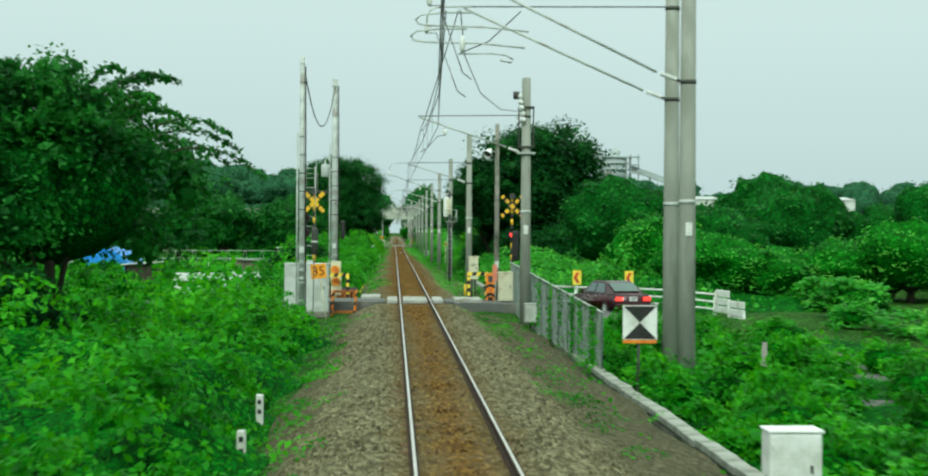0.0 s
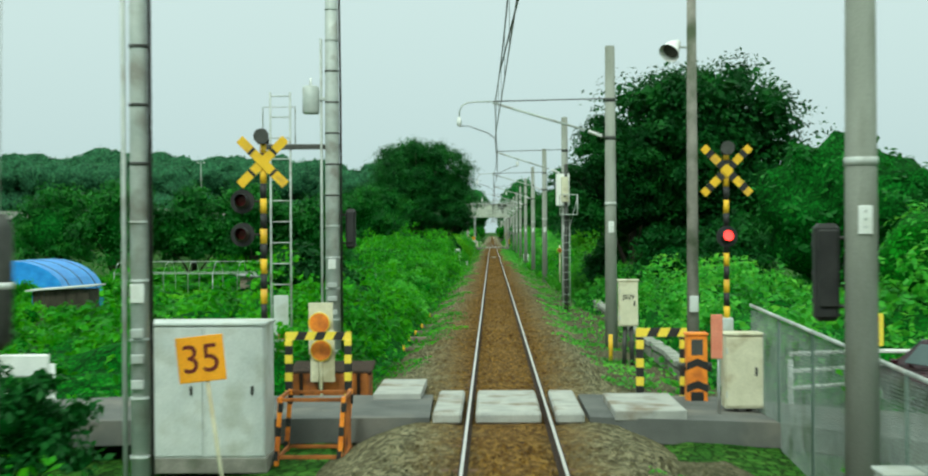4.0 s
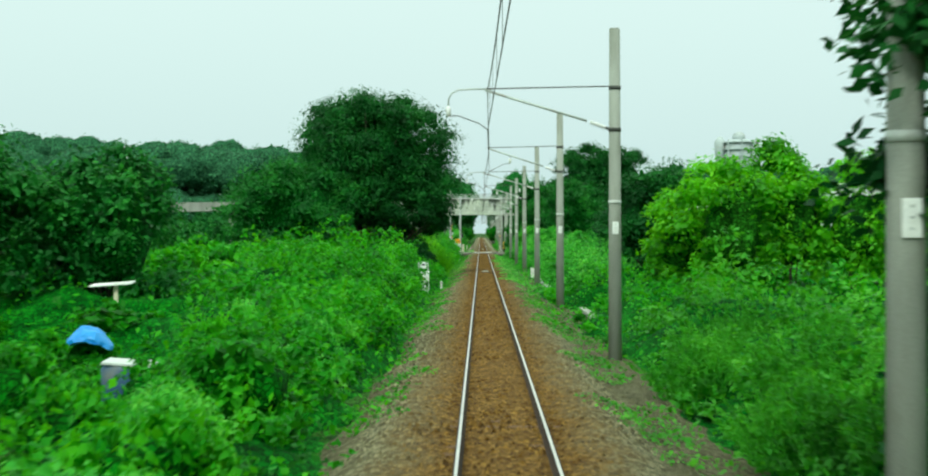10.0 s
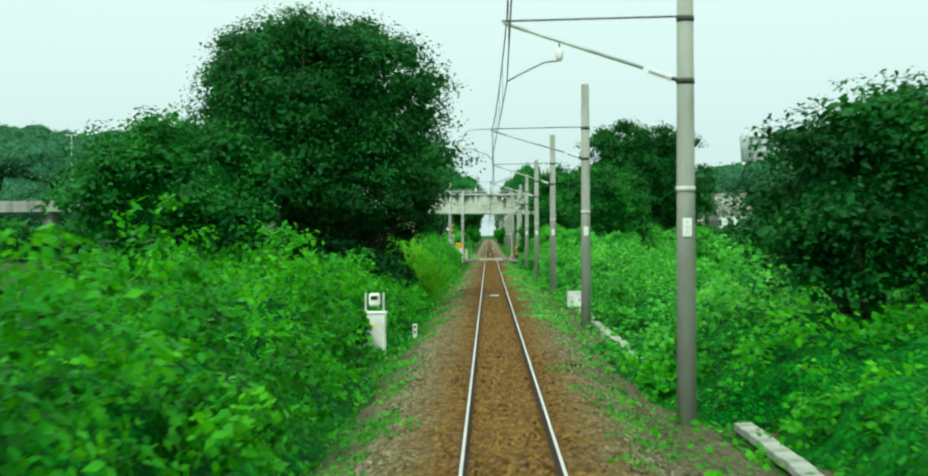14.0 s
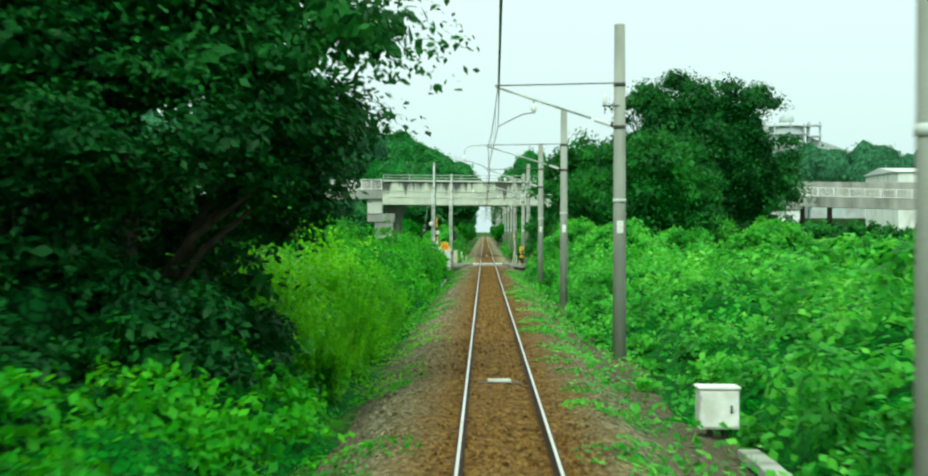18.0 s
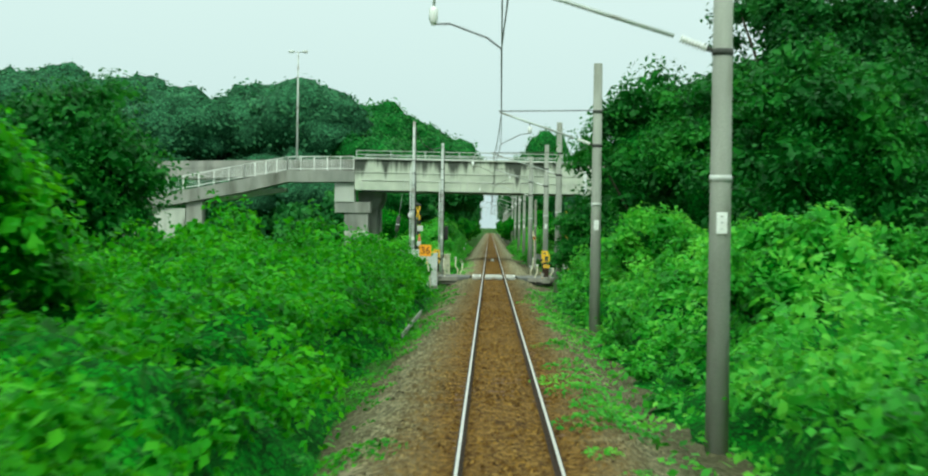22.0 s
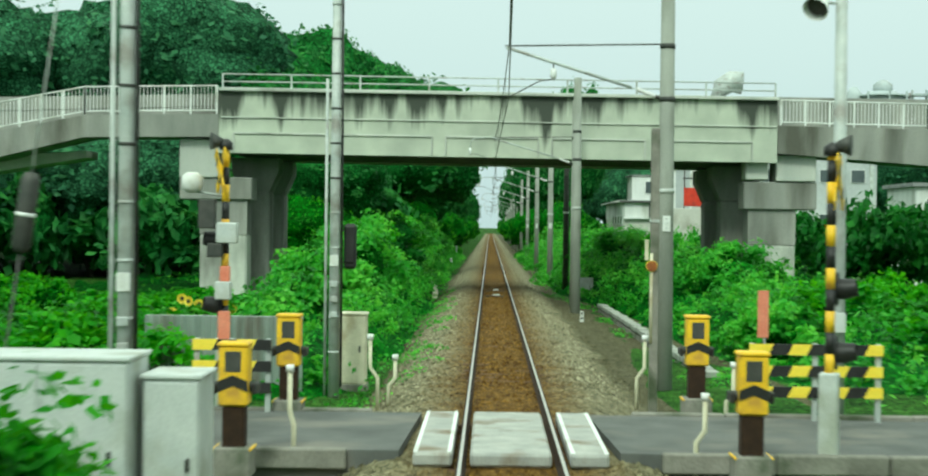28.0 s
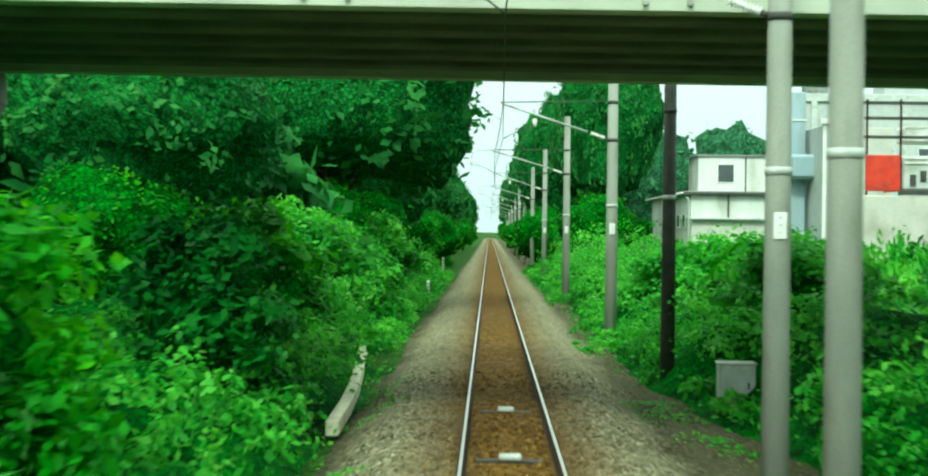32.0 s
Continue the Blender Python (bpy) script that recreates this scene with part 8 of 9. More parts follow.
# ---- car waiting at the first crossing ----
def car(x, y, z, turn):
    """A maroon saloon, facing along its own +y."""
    g = thing("car", (x, y, z), "maroon saloon car waiting with its brake lights lit", "car", turn=turn)
    PAINT = surface("maroon_paint", (0.030, 0.003, 0.007), (0.040, 0.004, 0.009), 0.14, 0.2, scale=1, bump=0.0, spec=0.6)
    GLASS = surface("car_glass", (0.05, 0.09, 0.085), (0.07, 0.12, 0.11), 0.08, scale=1, bump=0.0, spec=0.9)
    RUBBER = surface("tyre_rubber", (0.012, 0.012, 0.012), (0.022, 0.022, 0.022), 0.85, scale=5, bump=0.1)
    side = [(-2.28, 0.30), (-2.30, 0.55), (-2.26, 0.82), (-2.10, 0.95), (-1.55, 0.98), (-0.3, 0.93), (0.95, 0.92), (1.75, 0.80), (2.18, 0.66), (2.28, 0.50), (2.24, 0.26), (1.0, 0.20), (-1.0, 0.20)]
    bm = prism(side, -0.85, 0.85, axis="x")
    bmesh.ops.bevel(bm, geom=[e for e in bm.edges if abs(e.verts[0].co.x - e.verts[1].co.x) < 0.01], offset=0.11, segments=4, affect="EDGES")
    bmesh.ops.bevel(bm, geom=[e for e in bm.edges if abs(e.verts[0].co.x - e.verts[1].co.x) > 1.0], offset=0.05, segments=2, affect="EDGES")
    for f in bm.faces:
        f.smooth = True
    part("body", bm, PAINT, g)
    roof = bmesh.new()
    ring = []
    for yy, zz, hw in ((-1.80, 0.95, 0.74), (-1.05, 1.36, 0.60), (-0.75, 1.43, 0.58), (0.10, 1.44, 0.58), (0.35, 1.40, 0.59), (1.15, 0.90, 0.75)):
        ring.append([roof.verts.new((s * hw, yy, zz)) for s in (-1, 1)] + [roof.verts.new((s * 0.77, yy, 0.88)) for s in (1, -1)])
    for a, b in zip(ring, ring[1:]):
        for k in range(4):
            roof.faces.new((a[k], a[(k + 1) % 4], b[(k + 1) % 4], b[k]))
    bmesh.ops.recalc_face_normals(roof, faces=roof.faces[:])
    bmesh.ops.bevel(roof, geom=[e for e in roof.edges if min(v.co.z for v in e.verts) > 1.3 or abs(e.verts[0].co.y - e.verts[1].co.y) > 0.3], offset=0.045, segments=3, affect="EDGES")
    part("cabin", roof, PAINT, g)
    part("rear_window", prism([(-1.70, 1.02), (-1.10, 1.34), (-1.13, 1.36), (-1.74, 1.04)], -0.56, 0.56, axis="x"), GLASS, g)
    part("windscreen", prism([(0.40, 1.37), (1.06, 0.97), (1.09, 0.99), (0.43, 1.40)], -0.56, 0.56, axis="x"), GLASS, g)
    for s in (-1, 1):
        for a, b in ((-1.0, -0.28), (-0.20, 0.55)):
            top_b = b - 0.05 if b < 0 else b - 0.25
            bm = bmesh.new()
            q = [(a - 0.18 if a < -0.5 else a, 0.97, 0.752), (b + 0.1 if b > 0 else b, 0.97, 0.752), (top_b + 0.02, 1.33, 0.624), (a + 0.05 if a < -0.5 else a, 1.33, 0.624)]
            va = [bm.verts.new((s * p[2], p[0], p[1])) for p in q]
            vb = [bm.verts.new((s * (p[2] + 0.012), p[0], p[1])) for p in q]
            bm.faces.new(va), bm.faces.new(vb[::-1])
            for i in range(4):
                bm.faces.new((va[i], vb[i], vb[(i + 1) % 4], va[(i + 1) % 4]))
            bmesh.ops.recalc_face_normals(bm, faces=bm.faces[:])
            part("side_window", bm, GLASS, g)
        part("tail_light", box(s * 0.62, -2.285, 0.74, 0.34, 0.05, 0.17, 0.02), TAIL_LAMP, g, "lit red tail light")
        part("door_handle", box(s * 0.86, -0.55, 0.80, 0.03, 0.16, 0.03, 0.008), STEEL, g)
        part("door_handle", box(s * 0.86, 0.35, 0.80, 0.03, 0.16, 0.03, 0.008), STEEL, g)
        part("mirror", box(s * 0.93, 0.72, 0.98, 0.16, 0.09, 0.11, 0.03), PAINT, g)
        for yy in (-1.40, 1.38):
            wh = part("wheel", tube([(s * 0.66, yy, 0.31), (s * 0.70, yy, 0.31), (s * 0.84, yy, 0.31), (s * 0.865, yy, 0.31)], [0.28, 0.31, 0.31, 0.28], 22), RUBBER, g)
            part("rim", tube([(s * 0.85, yy, 0.31), (s * 0.872, yy, 0.31)], [0.20, 0.17], 16), STEEL, wh)
    part("rear_bumper", box(0, -2.29, 0.44, 1.62, 0.14, 0.22, 0.05), PAINT, g)
    part("number_plate", box(0, -2.315, 0.74, 0.34, 0.015, 0.17, 0.004), WHITE_PAINT, g, "white plate with plain bars")
    for k in range(2):
        part("plate_bar", box(0, -2.325, 0.775 - 0.07 * k, 0.26 - 0.1 * k, 0.004, 0.035), BLACK, g)


car(8.2, 62.2, -0.82, 17)
solid("road_line", box(0, 0, 0, 0.14, 7.6, 0.02, 0.004, (1.2, 0, -5)), WHITE_PAINT, "worn white line on the asphalt beside the fence", "road marking", loc=(8.42, 56.1, -0.755))

# ---- fields to the left ----
g = thing("blue_sheeted_shed", (-19.8, 99.0, -0.9), "low rounded shed covered with a bright blue sheet", "shed")
arch = [(2.3 * math.cos(a), 0.9 + 1.5 * math.sin(a)) for a in np.linspace(0, math.pi, 13)]
part("cover", prism([(2.3, 0.0), *arch, (-2.3, 0.0)], -3.0, 3.0), BLUE_SHEET, g)
part("end_sheet", prism([(-2.32, 0.3), (-0.9, 0.3), (-0.9, 2.2), (-1.7, 2.0), (-2.25, 1.4)], -3.06, -3.01), GREY_PAINT, g)
part("white_tarp", prism([(-0.2, 0.2), (1.2, 0.2), (1.1, 0.9), (0.5, 1.2), (-0.1, 0.9)], -3.5, -3.02), WHITE_PAINT, g)
for yy in (-2, 0, 2):
    part("strap", prism([(x * 1.008, z * 1.005 + 0.0) for x, z in arch] + [(x * 0.995, z * 0.995) for x, z in arch[::-1]], yy - 0.04, yy + 0.04), STEEL_DARK, g)


def pipe_house(x, y, length, wide, h, label, bare=True):
    g = thing("pipe_frame_house", (x, y, -0.9), label, "garden frame", "pipe frames in the fields")
    n = int(length / 1.2)
    for k in range(n + 1):
        a = -length / 2 + length * k / n
        part("hoop", tube([(a, -wide / 2, 0), (a, -wide / 2, h * 0.7), (a, -wide * 0.25, h * 0.95), (a, 0, h), (a, wide * 0.25, h * 0.95), (a, wide / 2, h * 0.7), (a, wide / 2, 0)], 0.02, 6), STEEL, g)
    for b, z in ((-wide / 2, h * 0.7), (0, h), (wide / 2, h * 0.7)):
        part("purlin", tube([(-length / 2, b, z), (length / 2, b, z)], 0.018, 6), STEEL, g)


pipe_house(-14.6, 114.2, 10.2, 3.0, 2.0, "bare grey pipe frame beside a garden plot")
g = thing("field_shed", (-10.75, 104.6, -0.88), "small brown wooden shed with a lean-to tin roof", "shed")
for k in range(10):
    part("board", box(-0.86 + 0.19 * k, -0.8, 0.72, 0.182, 0.03, 1.44 - 0.012 * k, 0.006), WOOD_GREY, g)
part("side_wall", box(-0.93, 0.0, 0.72, 0.03, 1.56, 1.44, 0.006), WOOD_GREY, g)
part("side_wall", box(0.93, 0.0, 0.68, 0.03, 1.56, 1.34, 0.006), WOOD_GREY, g)
part("back_wall", box(0, 0.8, 0.70, 1.86, 0.03, 1.40, 0.006), WOOD_GREY, g)
part("roof", box(0, 0, 1.47, 2.3, 2.1, 0.05, 0.01, (0, 3.5, 0)), ROOF_GREY, g)
part("rail", box(0, -0.83, 0.62, 1.9, 0.03, 0.09, 0.006), WOOD_GREY, g)
g = thing("field_hut", (-15.5, 89.0, -1.0), "small dark wooden hut with a pale sheet roof among weeds", "shed")
for k in range(10):
    part("board", box(-0.9 + 0.2 * k, -0.7, 0.8, 0.192, 0.03, 1.6, 0.006), BARK, g)
part("side_wall", box(-1.0, 0, 0.8, 0.03, 1.4, 1.6, 0.006), BLUE_SHEET, g, "blue sheet side wall")
part("side_wall", box(1.0, 0, 0.8, 0.03, 1.4, 1.6, 0.006), BARK, g)
part("back_wall", box(0, 0.7, 0.8, 2.0, 0.03, 1.6, 0.006), BARK, g)
part("roof", box(0, 0, 1.66, 2.4, 1.9, 0.06, 0.01, (0, -4, 0)), GREY_PAINT, g)
for k in range(3):
    g = thing("leaning_sheet", (-9.35 + 0.42 * k, 104.2 + 0.15 * k, -0.9), "pale corrugated sheet leaning beside a garden shed", "sheet", "sheets beside the shed")
    part("panel", box(0, 0, 0.55 - 0.08 * k, 0.38, 0.03, 1.15 - 0.16 * k, 0.006, (-7, 0, 3 * k)), CREAM_PAINT if k != 1 else GREY_PAINT, g)
    for i in range(4):
        part("ridge", box(-0.135 + 0.09 * i, -0.025, 0.55 - 0.08 * k, 0.03, 0.02, 1.1 - 0.16 * k, 0.006, (-7, 0, 3 * k)), CREAM_PAINT if k != 1 else GREY_PAINT, g)
DRUM_BLUE = surface("faded_drum_plastic", (0.04, 0.15, 0.20), (0.08, 0.22, 0.27), 0.55, scale=3, bump=0.1, fine=8, dirt=(0.10, 0.15, 0.13))
g = thing("water_drum", (-9.35, 111.9, -0.9), "upright faded blue plastic drum under trailing leaves", "drum")
part("drum", tube([(0, 0, 0), (0, 0, 0.04), (0, 0, 1.16), (0, 0, 1.22)], [0.19, 0.23, 0.23, 0.19], 18), DRUM_BLUE, g)
for z in (0.4, 0.8):
    part("band", tube([(0, 0, z), (0, 0, z + 0.03)], 0.24, 18), BLUE_SHEET, g)
tree("shrub", -9.3, 112.3, -0.9, 1.0, 0.55, 0.5, 0.1, LEAF_GRASS, 1500, 0.13, 395, "green climber trailing over a blue drum", "shrub", clumps=24, trunk=0.03)
g = thing("garden_board", (-10.3, 130.0, -1.0), "pale board laid on one stake among weeds", "board")
part("board", box(0, 0, 2.2, 1.15, 0.5, 0.045, 0.006, (5, -4, 0)), WHITE_PAINT, g)
part("stake", tube([(0.1, 0, 0), (0.1, 0, 2.19)], 0.06, 8), CREAM_PAINT, g)
field_row = random.Random(71)
for k, (x, y, top) in enumerate(((-8.05, 116.0, 1.0), (-8.55, 108.6, 0.45))):
    tree("shrub", x, y, -0.9, top, 0.42, 0.42, -0.8, LEAF_BUSH, 1800, 0.14, 411 + k, "tall leafy weed clump beside a garden plot", "shrub", clumps=26, trunk=0.04)
tree("shrub", -7.5, 113.2, -0.9, 1.05, 0.6, 0.6, -0.8, LEAF_BUSH, 2600, 0.15, 398, "tall leafy weed clump beside a garden plot", "shrub", clumps=30, trunk=0.04)
joined_weeds([(field_row.uniform(-15.5, -7.2), field_row.uniform(113, 139), field_row.uniform(0.5, 1.25), field_row.uniform(0.6, 1.1)) for k in range(54)], 397, LEAF_BUSH, 420, 0.17, "rank leafy weeds over a garden plot")
TANK_BLUE = surface("dull_blue_plastic", (0.025, 0.07, 0.15), (0.05, 0.11, 0.20), 0.6, scale=2, bump=0.05, dirt=(0.12, 0.14, 0.14))
g = thing("water_tank", (-6.62, 115.5, -0.85), "blue plastic tank under a pale board lid among weeds", "tank")
part("tank", tube([(0, 0, 0), (0, 0, 1.05), (0, 0, 1.12)], [0.33, 0.35, 0.3], 16), TANK_BLUE, g)
part("lid", box(0.20, 0, 1.15, 0.96, 0.62, 0.05, 0.008, (3, 4, 0)), GREY_PAINT, g)
tree("shrub", -8.6, 121.0, -0.9, 0.42, 0.75, 0.7, -0.8, LEAF_BUSH, 2600, 0.14, 396, "weedy heap under a blue sheet", "shrub", clumps=30, trunk=0.04)
g = thing("blue_cover", (-8.58, 120.8, 0.33), "crumpled light blue sheet over a heap", "sheet")
bm = bmesh.new()
bmesh.ops.create_icosphere(bm, subdivisions=3, radius=1.0)
for v in bm.verts:
    v.co *= 1 + 0.18 * noise.noise(v.co * 2.3)
    v.co = Vector((v.co.x * 0.50, v.co.y * 0.45, v.co.z * (0.30 if v.co.z > 0 else 0.06) - 0.20 * v.co.x ** 2))
part("sheet", bm, BLUE_SHEET, g)


# ---- houses and works beyond the bridge ----
def windows(parent, x, y, z, wd, h, count, step):
    for k in range(count):
        w_ = part("window", box(x + step * k, y, z, wd, 0.06, h, 0.005), WHITE_PAINT, parent)
        part("pane", box(x + step * k, y - 0.032, z, wd - 0.1, 0.012, h - 0.1), DARK_GLASS, w_)


DARK_GLASS = surface("dark_window_glass", (0.04, 0.055, 0.055), (0.07, 0.09, 0.09), 0.1, scale=0.7, bump=0.0, spec=0.8)
CLADDING = surface("white_cladding", (0.62, 0.64, 0.61), (0.74, 0.75, 0.72), 0.6, scale=1.2, bump=0.05, fine=12, dirt=(0.48, 0.49, 0.44), streak=0.3)
DUCT_BLUE = surface("blue_grey_duct", (0.30, 0.40, 0.46), (0.40, 0.50, 0.55), 0.5, 0.1, scale=1.5, bump=0.05, dirt=(0.24, 0.28, 0.28), streak=0.3)
# the haze before the far tower is put into this pale colour
HAZE_STEEL = surface("haze_paled_works_steel", (0.34, 0.39, 0.40), (0.46, 0.51, 0.51), 0.8, scale=0.3, bump=0.0, dirt=(0.30, 0.28, 0.25))
HOUSE = surface("pale_house_wall", (0.50, 0.50, 0.45), (0.62, 0.61, 0.55), 0.8, scale=1.5, bump=0.1, fine=20, dirt=(0.40, 0.38, 0.32))

g = thing("annex_house", (13.4, 402.0, -0.8), "low white building with a flat roof and a small upper room", "house")
part("lower_wall", box(0, 0, 2.1, 5.1, 19.8, 4.3, 0.02), HOUSE, g)
part("upper_band", box(0, 0, 4.9, 5.2, 20.0, 1.4, 0.02), CLADDING, g)
part("ledge", box(0, -10.1, 4.22, 5.4, 0.3, 0.12, 0.01), GREY_PAINT, g)
part("roof", box(-0.1, 0, 5.66, 5.9, 20.6, 0.12, 0.02), ROOF_GREY, g)
part("fascia", box(-0.1, -10.32, 5.58, 5.9, 0.05, 0.14, 0.01), STEEL_DARK, g)
part("gutter", tube([(-3.0, -10.3, 5.62), (-3.0, 10.2, 5.62)], 0.07, 8), WHITE_PAINT, g)
part("down_pipe", tube([(-3.0, -10.2, 5.6), (-2.75, -10.12, 5.25), (-2.72, -10.1, 0)], 0.05, 8), WHITE_PAINT, g)
for x in (-0.55, 1.55):
    part("mullion", box(x, -10.03, 4.92, 0.10, 0.06, 1.36, 0.01), STEEL_DARK, g)
for y in (-7.4, -5.0, -2.2, 0.6):
    w_ = part("side_window", box(-2.63, y, 4.1, 0.06, 1.0, 0.8, 0.005), WHITE_PAINT, g)
    part("pane", box(-2.665, y, 4.1, 0.012, 0.86, 0.66), DARK_GLASS, w_)
part("upper_room", box(0.45, -3.0, 6.8, 4.0, 4.2, 2.2, 0.02), CLADDING, g)
part("upper_roof", box(0.45, -3.0, 7.94, 4.3, 4.5, 0.09, 0.01), ROOF_GREY, g)
windows(g, 0.05, -5.13, 6.9, 1.0, 1.1, 1, 0)
part("corner_strip", box(1.2, -5.13, 6.8, 0.08, 0.05, 2.1, 0.005), STEEL_DARK, g)

g = thing("red_machine", (11.6, 353.6, -0.8), "red-painted works machine with open frame posts on a white base", "machine")
part("base_block", box(0.15, 0, 2.25, 3.5, 2.0, 4.6, 0.03), HOUSE, g)
part("red_panel", box(-0.45, -0.95, 5.2, 1.0, 0.10, 1.05, 0.02), RED_PAINT, g)
part("side_panel", box(0.02, -0.1, 5.2, 0.08, 1.6, 1.05, 0.02), RED_PAINT, g)
part("sill_beam", box(0.8, -0.98, 4.64, 1.6, 0.1, 0.14, 0.01), STEEL_DARK, g)
for x in (-0.92, 0.06, 1.75):
    part("frame_post", box(x, -0.95, 5.95, 0.06, 0.06, 2.8, 0.01), RUST, g)
for z in (6.25, 6.8, 7.25):
    part("frame_beam", box(0.55, -0.92, z, 3.1, 0.08, 0.09, 0.01), STEEL_DARK, g)
body = part("machine_body", box(0.9, -0.3, 5.22, 1.5, 1.1, 1.0, 0.05), GREY_PAINT, g)
for k in range(4):
    part("slot", box(0.45 + 0.30 * k, -0.87, 5.0 + 0.12 * (k % 2), 0.18, 0.04, 0.34, 0.01), STEEL_DARK, body)
for k in range(2):
    part("louvre", box(0.9, -0.87, 5.5 + 0.14 * k, 1.4, 0.04, 0.06, 0.01), WHITE_PAINT, body)
part("white_hood", box(0.95, -0.2, 6.35, 1.4, 1.0, 0.5, 0.06), WHITE_PAINT, g)
joined_weeds([(9.2 + 0.62 * k, 349.5 + 0.9 * (k % 3), 3.2 + 0.25 * (k * 5 % 4), 1.1) for k in range(9)], 356, LEAF_KUDZU, 520, 0.2, "bright creeper before the works")
g = thing("works_shed", (11.45, 361.4, -0.8), "grey shed wall with a white corner frame", "shed")
part("wall", box(0, 0, 3.55, 1.0, 3.6, 7.1, 0.02), SILO, g)
for x in (-0.48, 0.5):
    part("corner_post", box(x, -1.83, 3.55, 0.12, 0.10, 7.1, 0.01), WHITE_PAINT, g)
part("eaves", box(0, -1.8, 7.2, 1.3, 0.3, 0.18, 0.01), WHITE_PAINT, g)
part("back_wall", box(1.7, 2.4, 3.6, 2.4, 0.3, 7.4, 0.02), HOUSE, g)
g = thing("works_duct", (10.5, 362.2, -0.8), "blue-grey sheet metal duct rising beside a shed", "duct")
part("shaft", box(0, 0, 4.2, 0.62, 0.7, 8.4, 0.03), DUCT_BLUE, g)
part("elbow", box(0.15, -0.7, 5.75, 1.05, 0.8, 0.85, 0.10), DUCT_BLUE, g)
for k in range(4):
    part("flange", box(0, 0, 1.4 + 2.0 * k, 0.70, 0.78, 0.07, 0.01), GREY_PAINT, g)

g = thing("factory_block", (27.0, 410.0, -1.0), "pale grey factory building with a duct elbow on the roof", "factory")
part("wall", box(0, 0, 6.0, 15.0, 12.0, 12.2, 0.05), SILO, g)
part("parapet", box(0, -6.05, 12.2, 15.2, 0.3, 0.5, 0.03), GREY_PAINT, g)
part("roof_duct", tube([(-6.5, -4, 12), (-6.5, -4, 15.6), (-6.2, -4, 16.6), (-5.4, -4, 17.1), (-4.4, -4, 17.0)], [0.85, 0.85, 0.95, 1.0, 1.05], 14), STEEL, g)
part("roof_box", box(-0.5, -3, 14.0, 3.4, 3.0, 3.4, 0.05), SILO, g)
for k in range(6):
    part("pilaster", box(-7.0 + 2.8 * k, -6.1, 6.0, 0.35, 0.25, 12.0, 0.02), GREY_PAINT, g)
windows(g, -5.4, -6.05, 8.5, 1.3, 1.2, 5, 2.8)
windows(g, -5.4, -6.05, 4.5, 1.3, 1.2, 5, 2.8)

g = thing("works_office", (34.0, 368.0, -1.0), "white works building with a row of windows", "house")
part("wall", box(0, 0, 3.2, 14.0, 7.0, 6.6, 0.03), CLADDING, g)
part("roof", box(0, 0, 6.6, 14.6, 7.6, 0.25, 0.02), ROOF_GREY, g)
windows(g, -5.8, -3.53, 5.2, 1.1, 1.1, 7, 1.9)
windows(g, -5.8, -3.53, 2.2, 1.1, 1.1, 7, 1.9)

for wx, wy, half, label in ((75.0, 412.0, 11.0, "white works shed with a shallow roof"), (111.0, 412.0, 12.0, "long white warehouse with a shallow roof")):
    g = thing("warehouse", (wx, wy, -1.2), label, "warehouse", "white warehouses")
    part("wall", box(0, 0, 6.5, 2 * half, 20.0, 13.2, 0.05), CLADDING, g)
    part("roof", prism([(-10.4, 13.0), (10.4, 13.0), (0, 14.0)], -half - 0.4, half + 0.4, axis="x"), SILO, g)
    for k in range(5):
        part("seam", box(-half + half * k / 2, -10.04, 6.5, 0.12, 0.1, 13.0, 0.01), GREY_PAINT, g)

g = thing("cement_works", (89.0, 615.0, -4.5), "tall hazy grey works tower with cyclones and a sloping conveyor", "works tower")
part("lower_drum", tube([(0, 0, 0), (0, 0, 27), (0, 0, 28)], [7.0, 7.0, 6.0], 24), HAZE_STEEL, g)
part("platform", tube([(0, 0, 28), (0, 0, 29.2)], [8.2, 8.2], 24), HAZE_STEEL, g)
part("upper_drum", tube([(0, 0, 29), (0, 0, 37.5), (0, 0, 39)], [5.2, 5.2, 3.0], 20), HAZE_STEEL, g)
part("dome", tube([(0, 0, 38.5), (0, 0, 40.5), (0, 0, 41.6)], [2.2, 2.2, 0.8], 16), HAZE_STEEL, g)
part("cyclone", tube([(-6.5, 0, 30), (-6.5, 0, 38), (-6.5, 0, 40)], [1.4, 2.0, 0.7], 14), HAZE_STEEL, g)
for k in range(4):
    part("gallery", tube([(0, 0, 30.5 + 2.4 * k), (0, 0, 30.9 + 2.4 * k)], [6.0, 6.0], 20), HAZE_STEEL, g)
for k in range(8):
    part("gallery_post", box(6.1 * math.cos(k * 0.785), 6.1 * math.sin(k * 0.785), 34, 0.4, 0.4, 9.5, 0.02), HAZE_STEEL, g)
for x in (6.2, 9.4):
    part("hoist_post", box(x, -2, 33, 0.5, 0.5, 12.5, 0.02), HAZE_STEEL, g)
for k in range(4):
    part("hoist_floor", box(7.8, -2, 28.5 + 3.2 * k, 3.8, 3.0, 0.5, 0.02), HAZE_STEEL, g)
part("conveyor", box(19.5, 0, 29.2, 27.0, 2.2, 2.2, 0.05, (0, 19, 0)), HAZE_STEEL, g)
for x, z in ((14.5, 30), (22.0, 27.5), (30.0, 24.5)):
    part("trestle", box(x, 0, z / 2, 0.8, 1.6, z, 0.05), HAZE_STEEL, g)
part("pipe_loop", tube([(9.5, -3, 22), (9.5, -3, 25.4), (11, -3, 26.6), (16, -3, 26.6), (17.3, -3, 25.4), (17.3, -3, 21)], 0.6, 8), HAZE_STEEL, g)
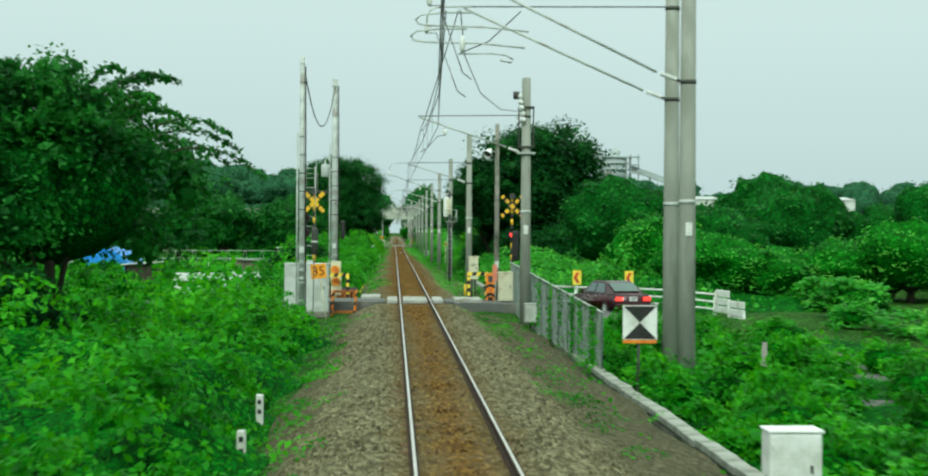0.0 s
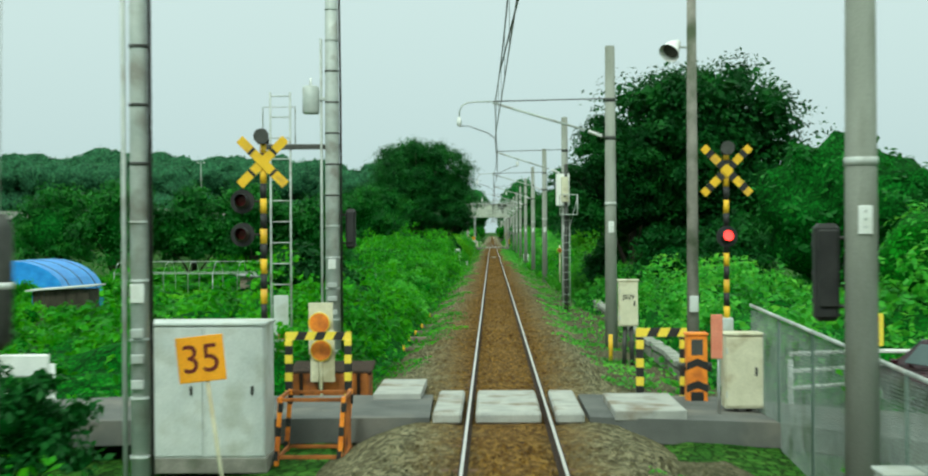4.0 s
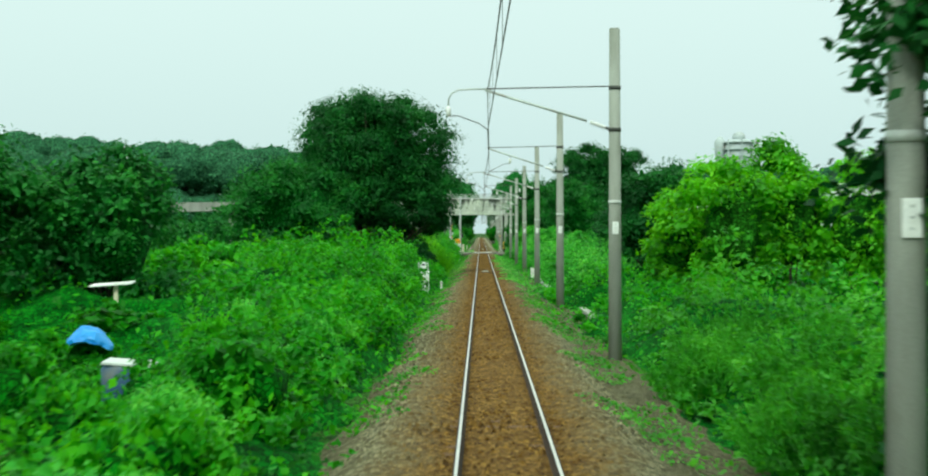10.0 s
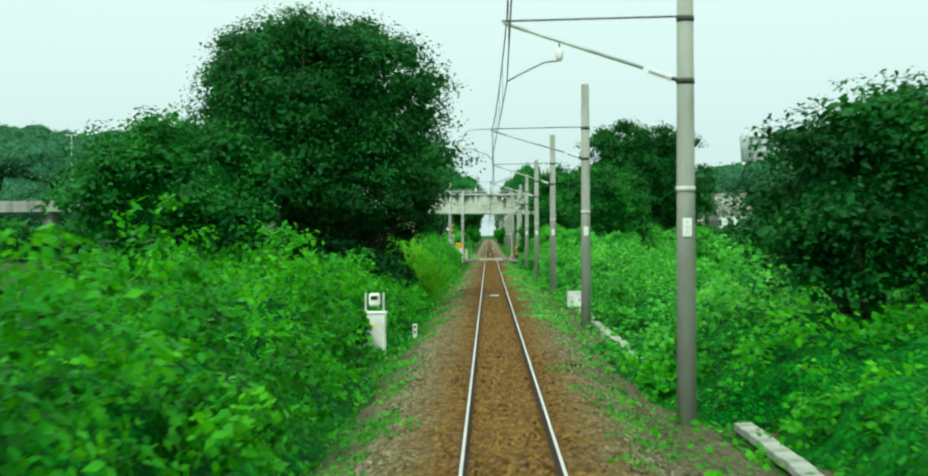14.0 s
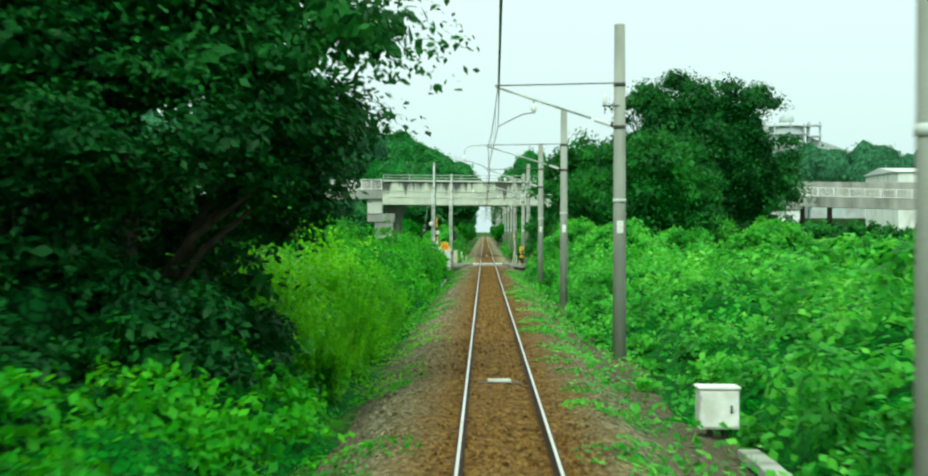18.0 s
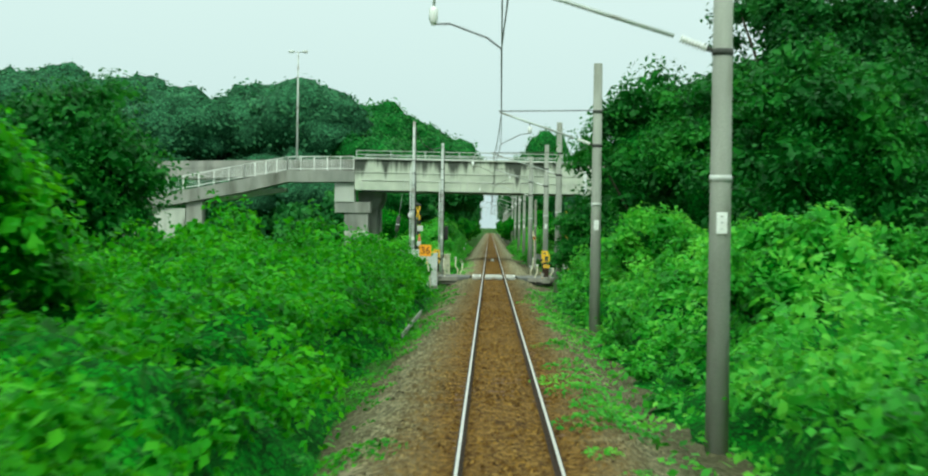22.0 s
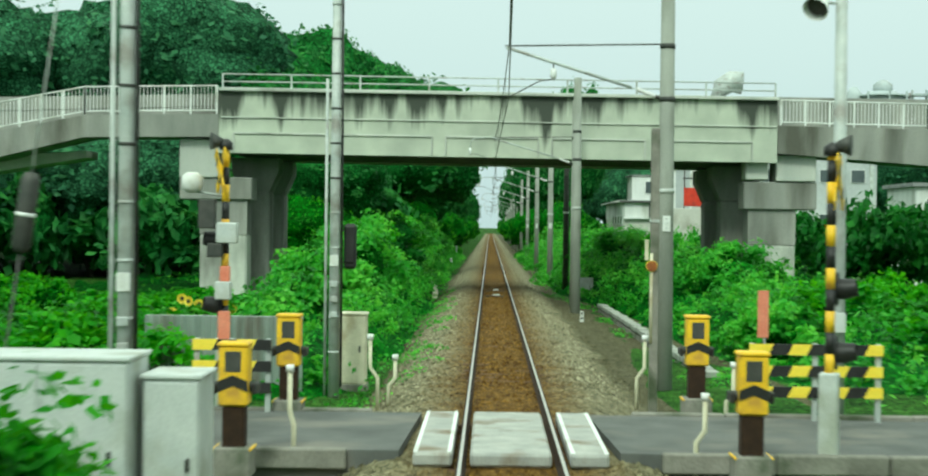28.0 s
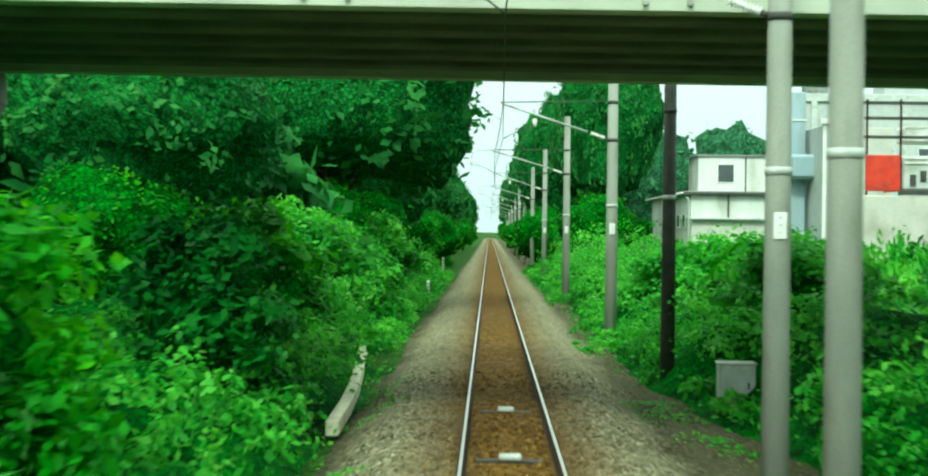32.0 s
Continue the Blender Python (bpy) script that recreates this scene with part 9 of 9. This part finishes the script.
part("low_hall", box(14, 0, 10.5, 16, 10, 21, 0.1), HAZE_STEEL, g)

# ---- sunflowers and a sheet fence beyond the second crossing ----
g = thing("sheet_fence", (-4.35, 293.5, -0.45), "grey corrugated sheet fence beside the second crossing", "fence")
bm = bmesh.new()
prev = None
for k in range(61):
    x = -2.0 + 2.8 * k / 60
    yy = 0.04 * math.sin(k * 1.57)
    a = [bm.verts.new((x, yy, 0.02)), bm.verts.new((x, yy, 1.4)), bm.verts.new((x, yy + 0.012, 1.4)), bm.verts.new((x, yy + 0.012, 0.02))]
    if prev:
        for i in range(4):
            bm.faces.new((prev[i], prev[(i + 1) % 4], a[(i + 1) % 4], a[i]))
    prev = a
bmesh.ops.recalc_face_normals(bm, faces=bm.faces[:])
FENCE_SHEET = surface("weathered_grey_green_sheet", (0.20, 0.25, 0.22), (0.30, 0.35, 0.31), 0.6, 0.1, scale=3, bump=0.08, fine=50, dirt=(0.17, 0.16, 0.13), streak=0.3)
part("sheet", bm, FENCE_SHEET, g)
for k in range(2):
    part("post", box(-1.9 + 2.6 * k, 0.1, 0.65, 0.06, 0.06, 1.5, 0.006), STEEL, g)
part("top_rail", box(-0.6, 0.08, 1.38, 2.8, 0.04, 0.05, 0.006), STEEL, g)


def sunflower(x, y, base, h, seed):
    rr = random.Random(seed)
    g = thing("sunflower", (x, y, base), "yellow sunflower with broad green leaves", "sunflower", "sunflowers", rr.uniform(-30, 30))
    part("stem", tube([(0, 0, 0), (0.03, 0, h * 0.6), (0, -0.06, h)], [0.022, 0.018, 0.014], 6), LEAF_BUSH, g)
    part("disc", prism([(0.05 * math.cos(k * 0.524), h + 0.05 * math.sin(k * 0.524)) for k in range(12)], -0.115, -0.07), BARK, g)
    bm = bmesh.new()
    for k in range(18):
        a = 2 * math.pi * k / 18
        u, v = math.cos(a), math.sin(a)
        q = [(0.04, -0.022), (0.11, -0.04), (0.155, 0.0), (0.11, 0.04), (0.04, 0.022)]
        bm.faces.new([bm.verts.new((u * p + -v * s, -0.085 - 0.02 * (p > 0.15), h + v * p * rr.uniform(0.85, 1.0) + u * s)) for p, s in q])
    part("petals", bm, LEMON, g)
    for k in range(5):
        a = rr.uniform(0, 6.28)
        z = h * (0.25 + 0.14 * k)
        d = Vector((math.cos(a), math.sin(a), 0))
        n = Vector((-d.y, d.x, 0))
        bm = bmesh.new()
        o = Vector((0, 0, z))
        q = [o, o + d * 0.14 + n * 0.1 + Vector((0, 0, 0.05)), o + d * 0.34 - Vector((0, 0, 0.05)), o + d * 0.14 - n * 0.1 + Vector((0, 0, 0.05))]
        vs = [bm.verts.new(p) for p in q]
        bm.faces.new((vs[0], vs[1], vs[2])), bm.faces.new((vs[0], vs[2], vs[3]))
        part("leaf", bm, LEAF_KUDZU, g)


for k in range(9):
    sunflower(-8.75 + 0.17 * (k * 5 % 9) + 0.05 * (k % 2), 307.2 + 0.37 * (k * 4 % 7), -0.75, 0.95 + 0.09 * (k * 7 % 5), k)

# ---- feathery plumes of tall grass beside the ballast ----
def grass_plume(seed, material=LEAF_REED, label="yellow-green plume of tall feathery grass beside the ballast", group="plumes of tall grass"):
    g = np.random.default_rng(seed)
    t = thing("tall_grass", (0, 0, 0), label, "grass", group)
    stems, cs, ns, sz = bmesh.new(), [], [], []
    for k in range(58):
        a, q = g.uniform(0, 6.28), g.random() ** 0.6
        foot = np.array([math.cos(a), math.sin(a), 0]) * q * 0.55
        h, lean = g.uniform(1.5, 2.5) * (1.12 - 0.4 * q), np.array([math.cos(a), math.sin(a), 0]) * g.uniform(0.1, 0.65) * q
        pts = [foot + lean * f * f + np.array([0, 0, h * (f - 0.10 * f * f)]) for f in np.linspace(0, 1, 5)]
        for i in range(4):
            e = Vector((-math.sin(a), math.cos(a), 0)) * 0.006
            va = [stems.verts.new(Vector(pts[i]) - e), stems.verts.new(Vector(pts[i]) + e), stems.verts.new(Vector(pts[i + 1]) + e), stems.verts.new(Vector(pts[i + 1]) - e)]
            stems.faces.new(va)
        n = 64
        f = 0.25 + 0.75 * g.random(n) ** 0.7
        c = foot + lean * (f * f)[:, None] + np.stack([0 * f, 0 * f, h * (f - 0.10 * f * f)], 1)
        b = g.uniform(0, 6.28, n)
        out = np.stack([np.cos(b), np.sin(b), 0 * b], 1)
        cs.append(c + out * (0.075 * (1.25 - f))[:, None])
        ns.append(out + np.array([0, 0, 0.35]))
        sz.append(g.uniform(0.12, 0.24, n) * (1.3 - 0.6 * f))
    part("stems", stems, material, t)
    v, f = leaf_arrays(np.concatenate(cs), np.concatenate(ns), np.concatenate(sz), 0.2, 0.25)
    ob = new("blades", raw_mesh("blades", v, f, material))
    ob.parent = t
    return t


rp = random.Random(77)
plumes = [grass_plume(s) for s in (711, 712, 713)]
for k in range(26):
    y = 192.0 + 0.87 * k + rp.uniform(-0.4, 0.4)
    x = -3.05 - (0.5 + min(3.3, 0.42 * (y - 192))) * rp.random() ** 1.2
    ob = plumes[k] if k < 3 else copy_thing(plumes[k % 3], Matrix())
    sc = rp.uniform(0.85, 1.15) * (0.8 if x > -3.7 else 1.12)
    ob.matrix_basis = pose(x, y, float(ground_height(x, y)) - 0.02 + 0.25 * (x < -4.2), 0, 0, rp.uniform(0, 360)) @ Matrix.Diagonal((sc * 1.25, sc * 1.25, sc, 1))

pale = [grass_plume(s, LEAF_GRASS, "pale green tuft of long soft grass leaning over the bank", "tufts of soft grass") for s in (721, 722)]
for k in range(18):
    x, y = 3.5 + 3.2 * rp.random() ** 1.2, 106.5 + 1.05 * k + rp.uniform(-0.4, 0.4)
    ob = pale[k] if k < 2 else copy_thing(pale[k % 2], Matrix())
    sc = rp.uniform(0.62, 0.85) * (0.85 if x < 4.2 else 1.1)
    ob.matrix_basis = pose(x, y, float(ground_height(x, y)) - 0.02, rp.uniform(-6, 6), rp.uniform(-14, 0), rp.uniform(0, 360)) @ Matrix.Diagonal((sc * 1.7, sc * 1.7, sc, 1))

# ---- sleepers: the nearest as parts, the rest joined ----
sl = link_mesh("sleeper", box(0, 0, 0, 2.0, 0.2, 0.14, 0.012), SLEEPER)
for k in range(300):
    ob = new("sleeper", sl)
    ob.parent = track
    y = 10 + 0.66 * k
    ob.matrix_basis = pose(track_x(y), y, -0.238 + 0.008 * math.sin(k * 1.7), 0, 0, 0.4 * math.sin(k * 2.3))
bm = bmesh.new()
for k in range(300, 530):
    y = 10 + 0.66 * k
    box(0, y, -0.238, 2.0, 0.2, 0.14, 0, bm=bm)
tagged(part("sleeper_rest", bm, SLEEPER, track), kind="stuff")
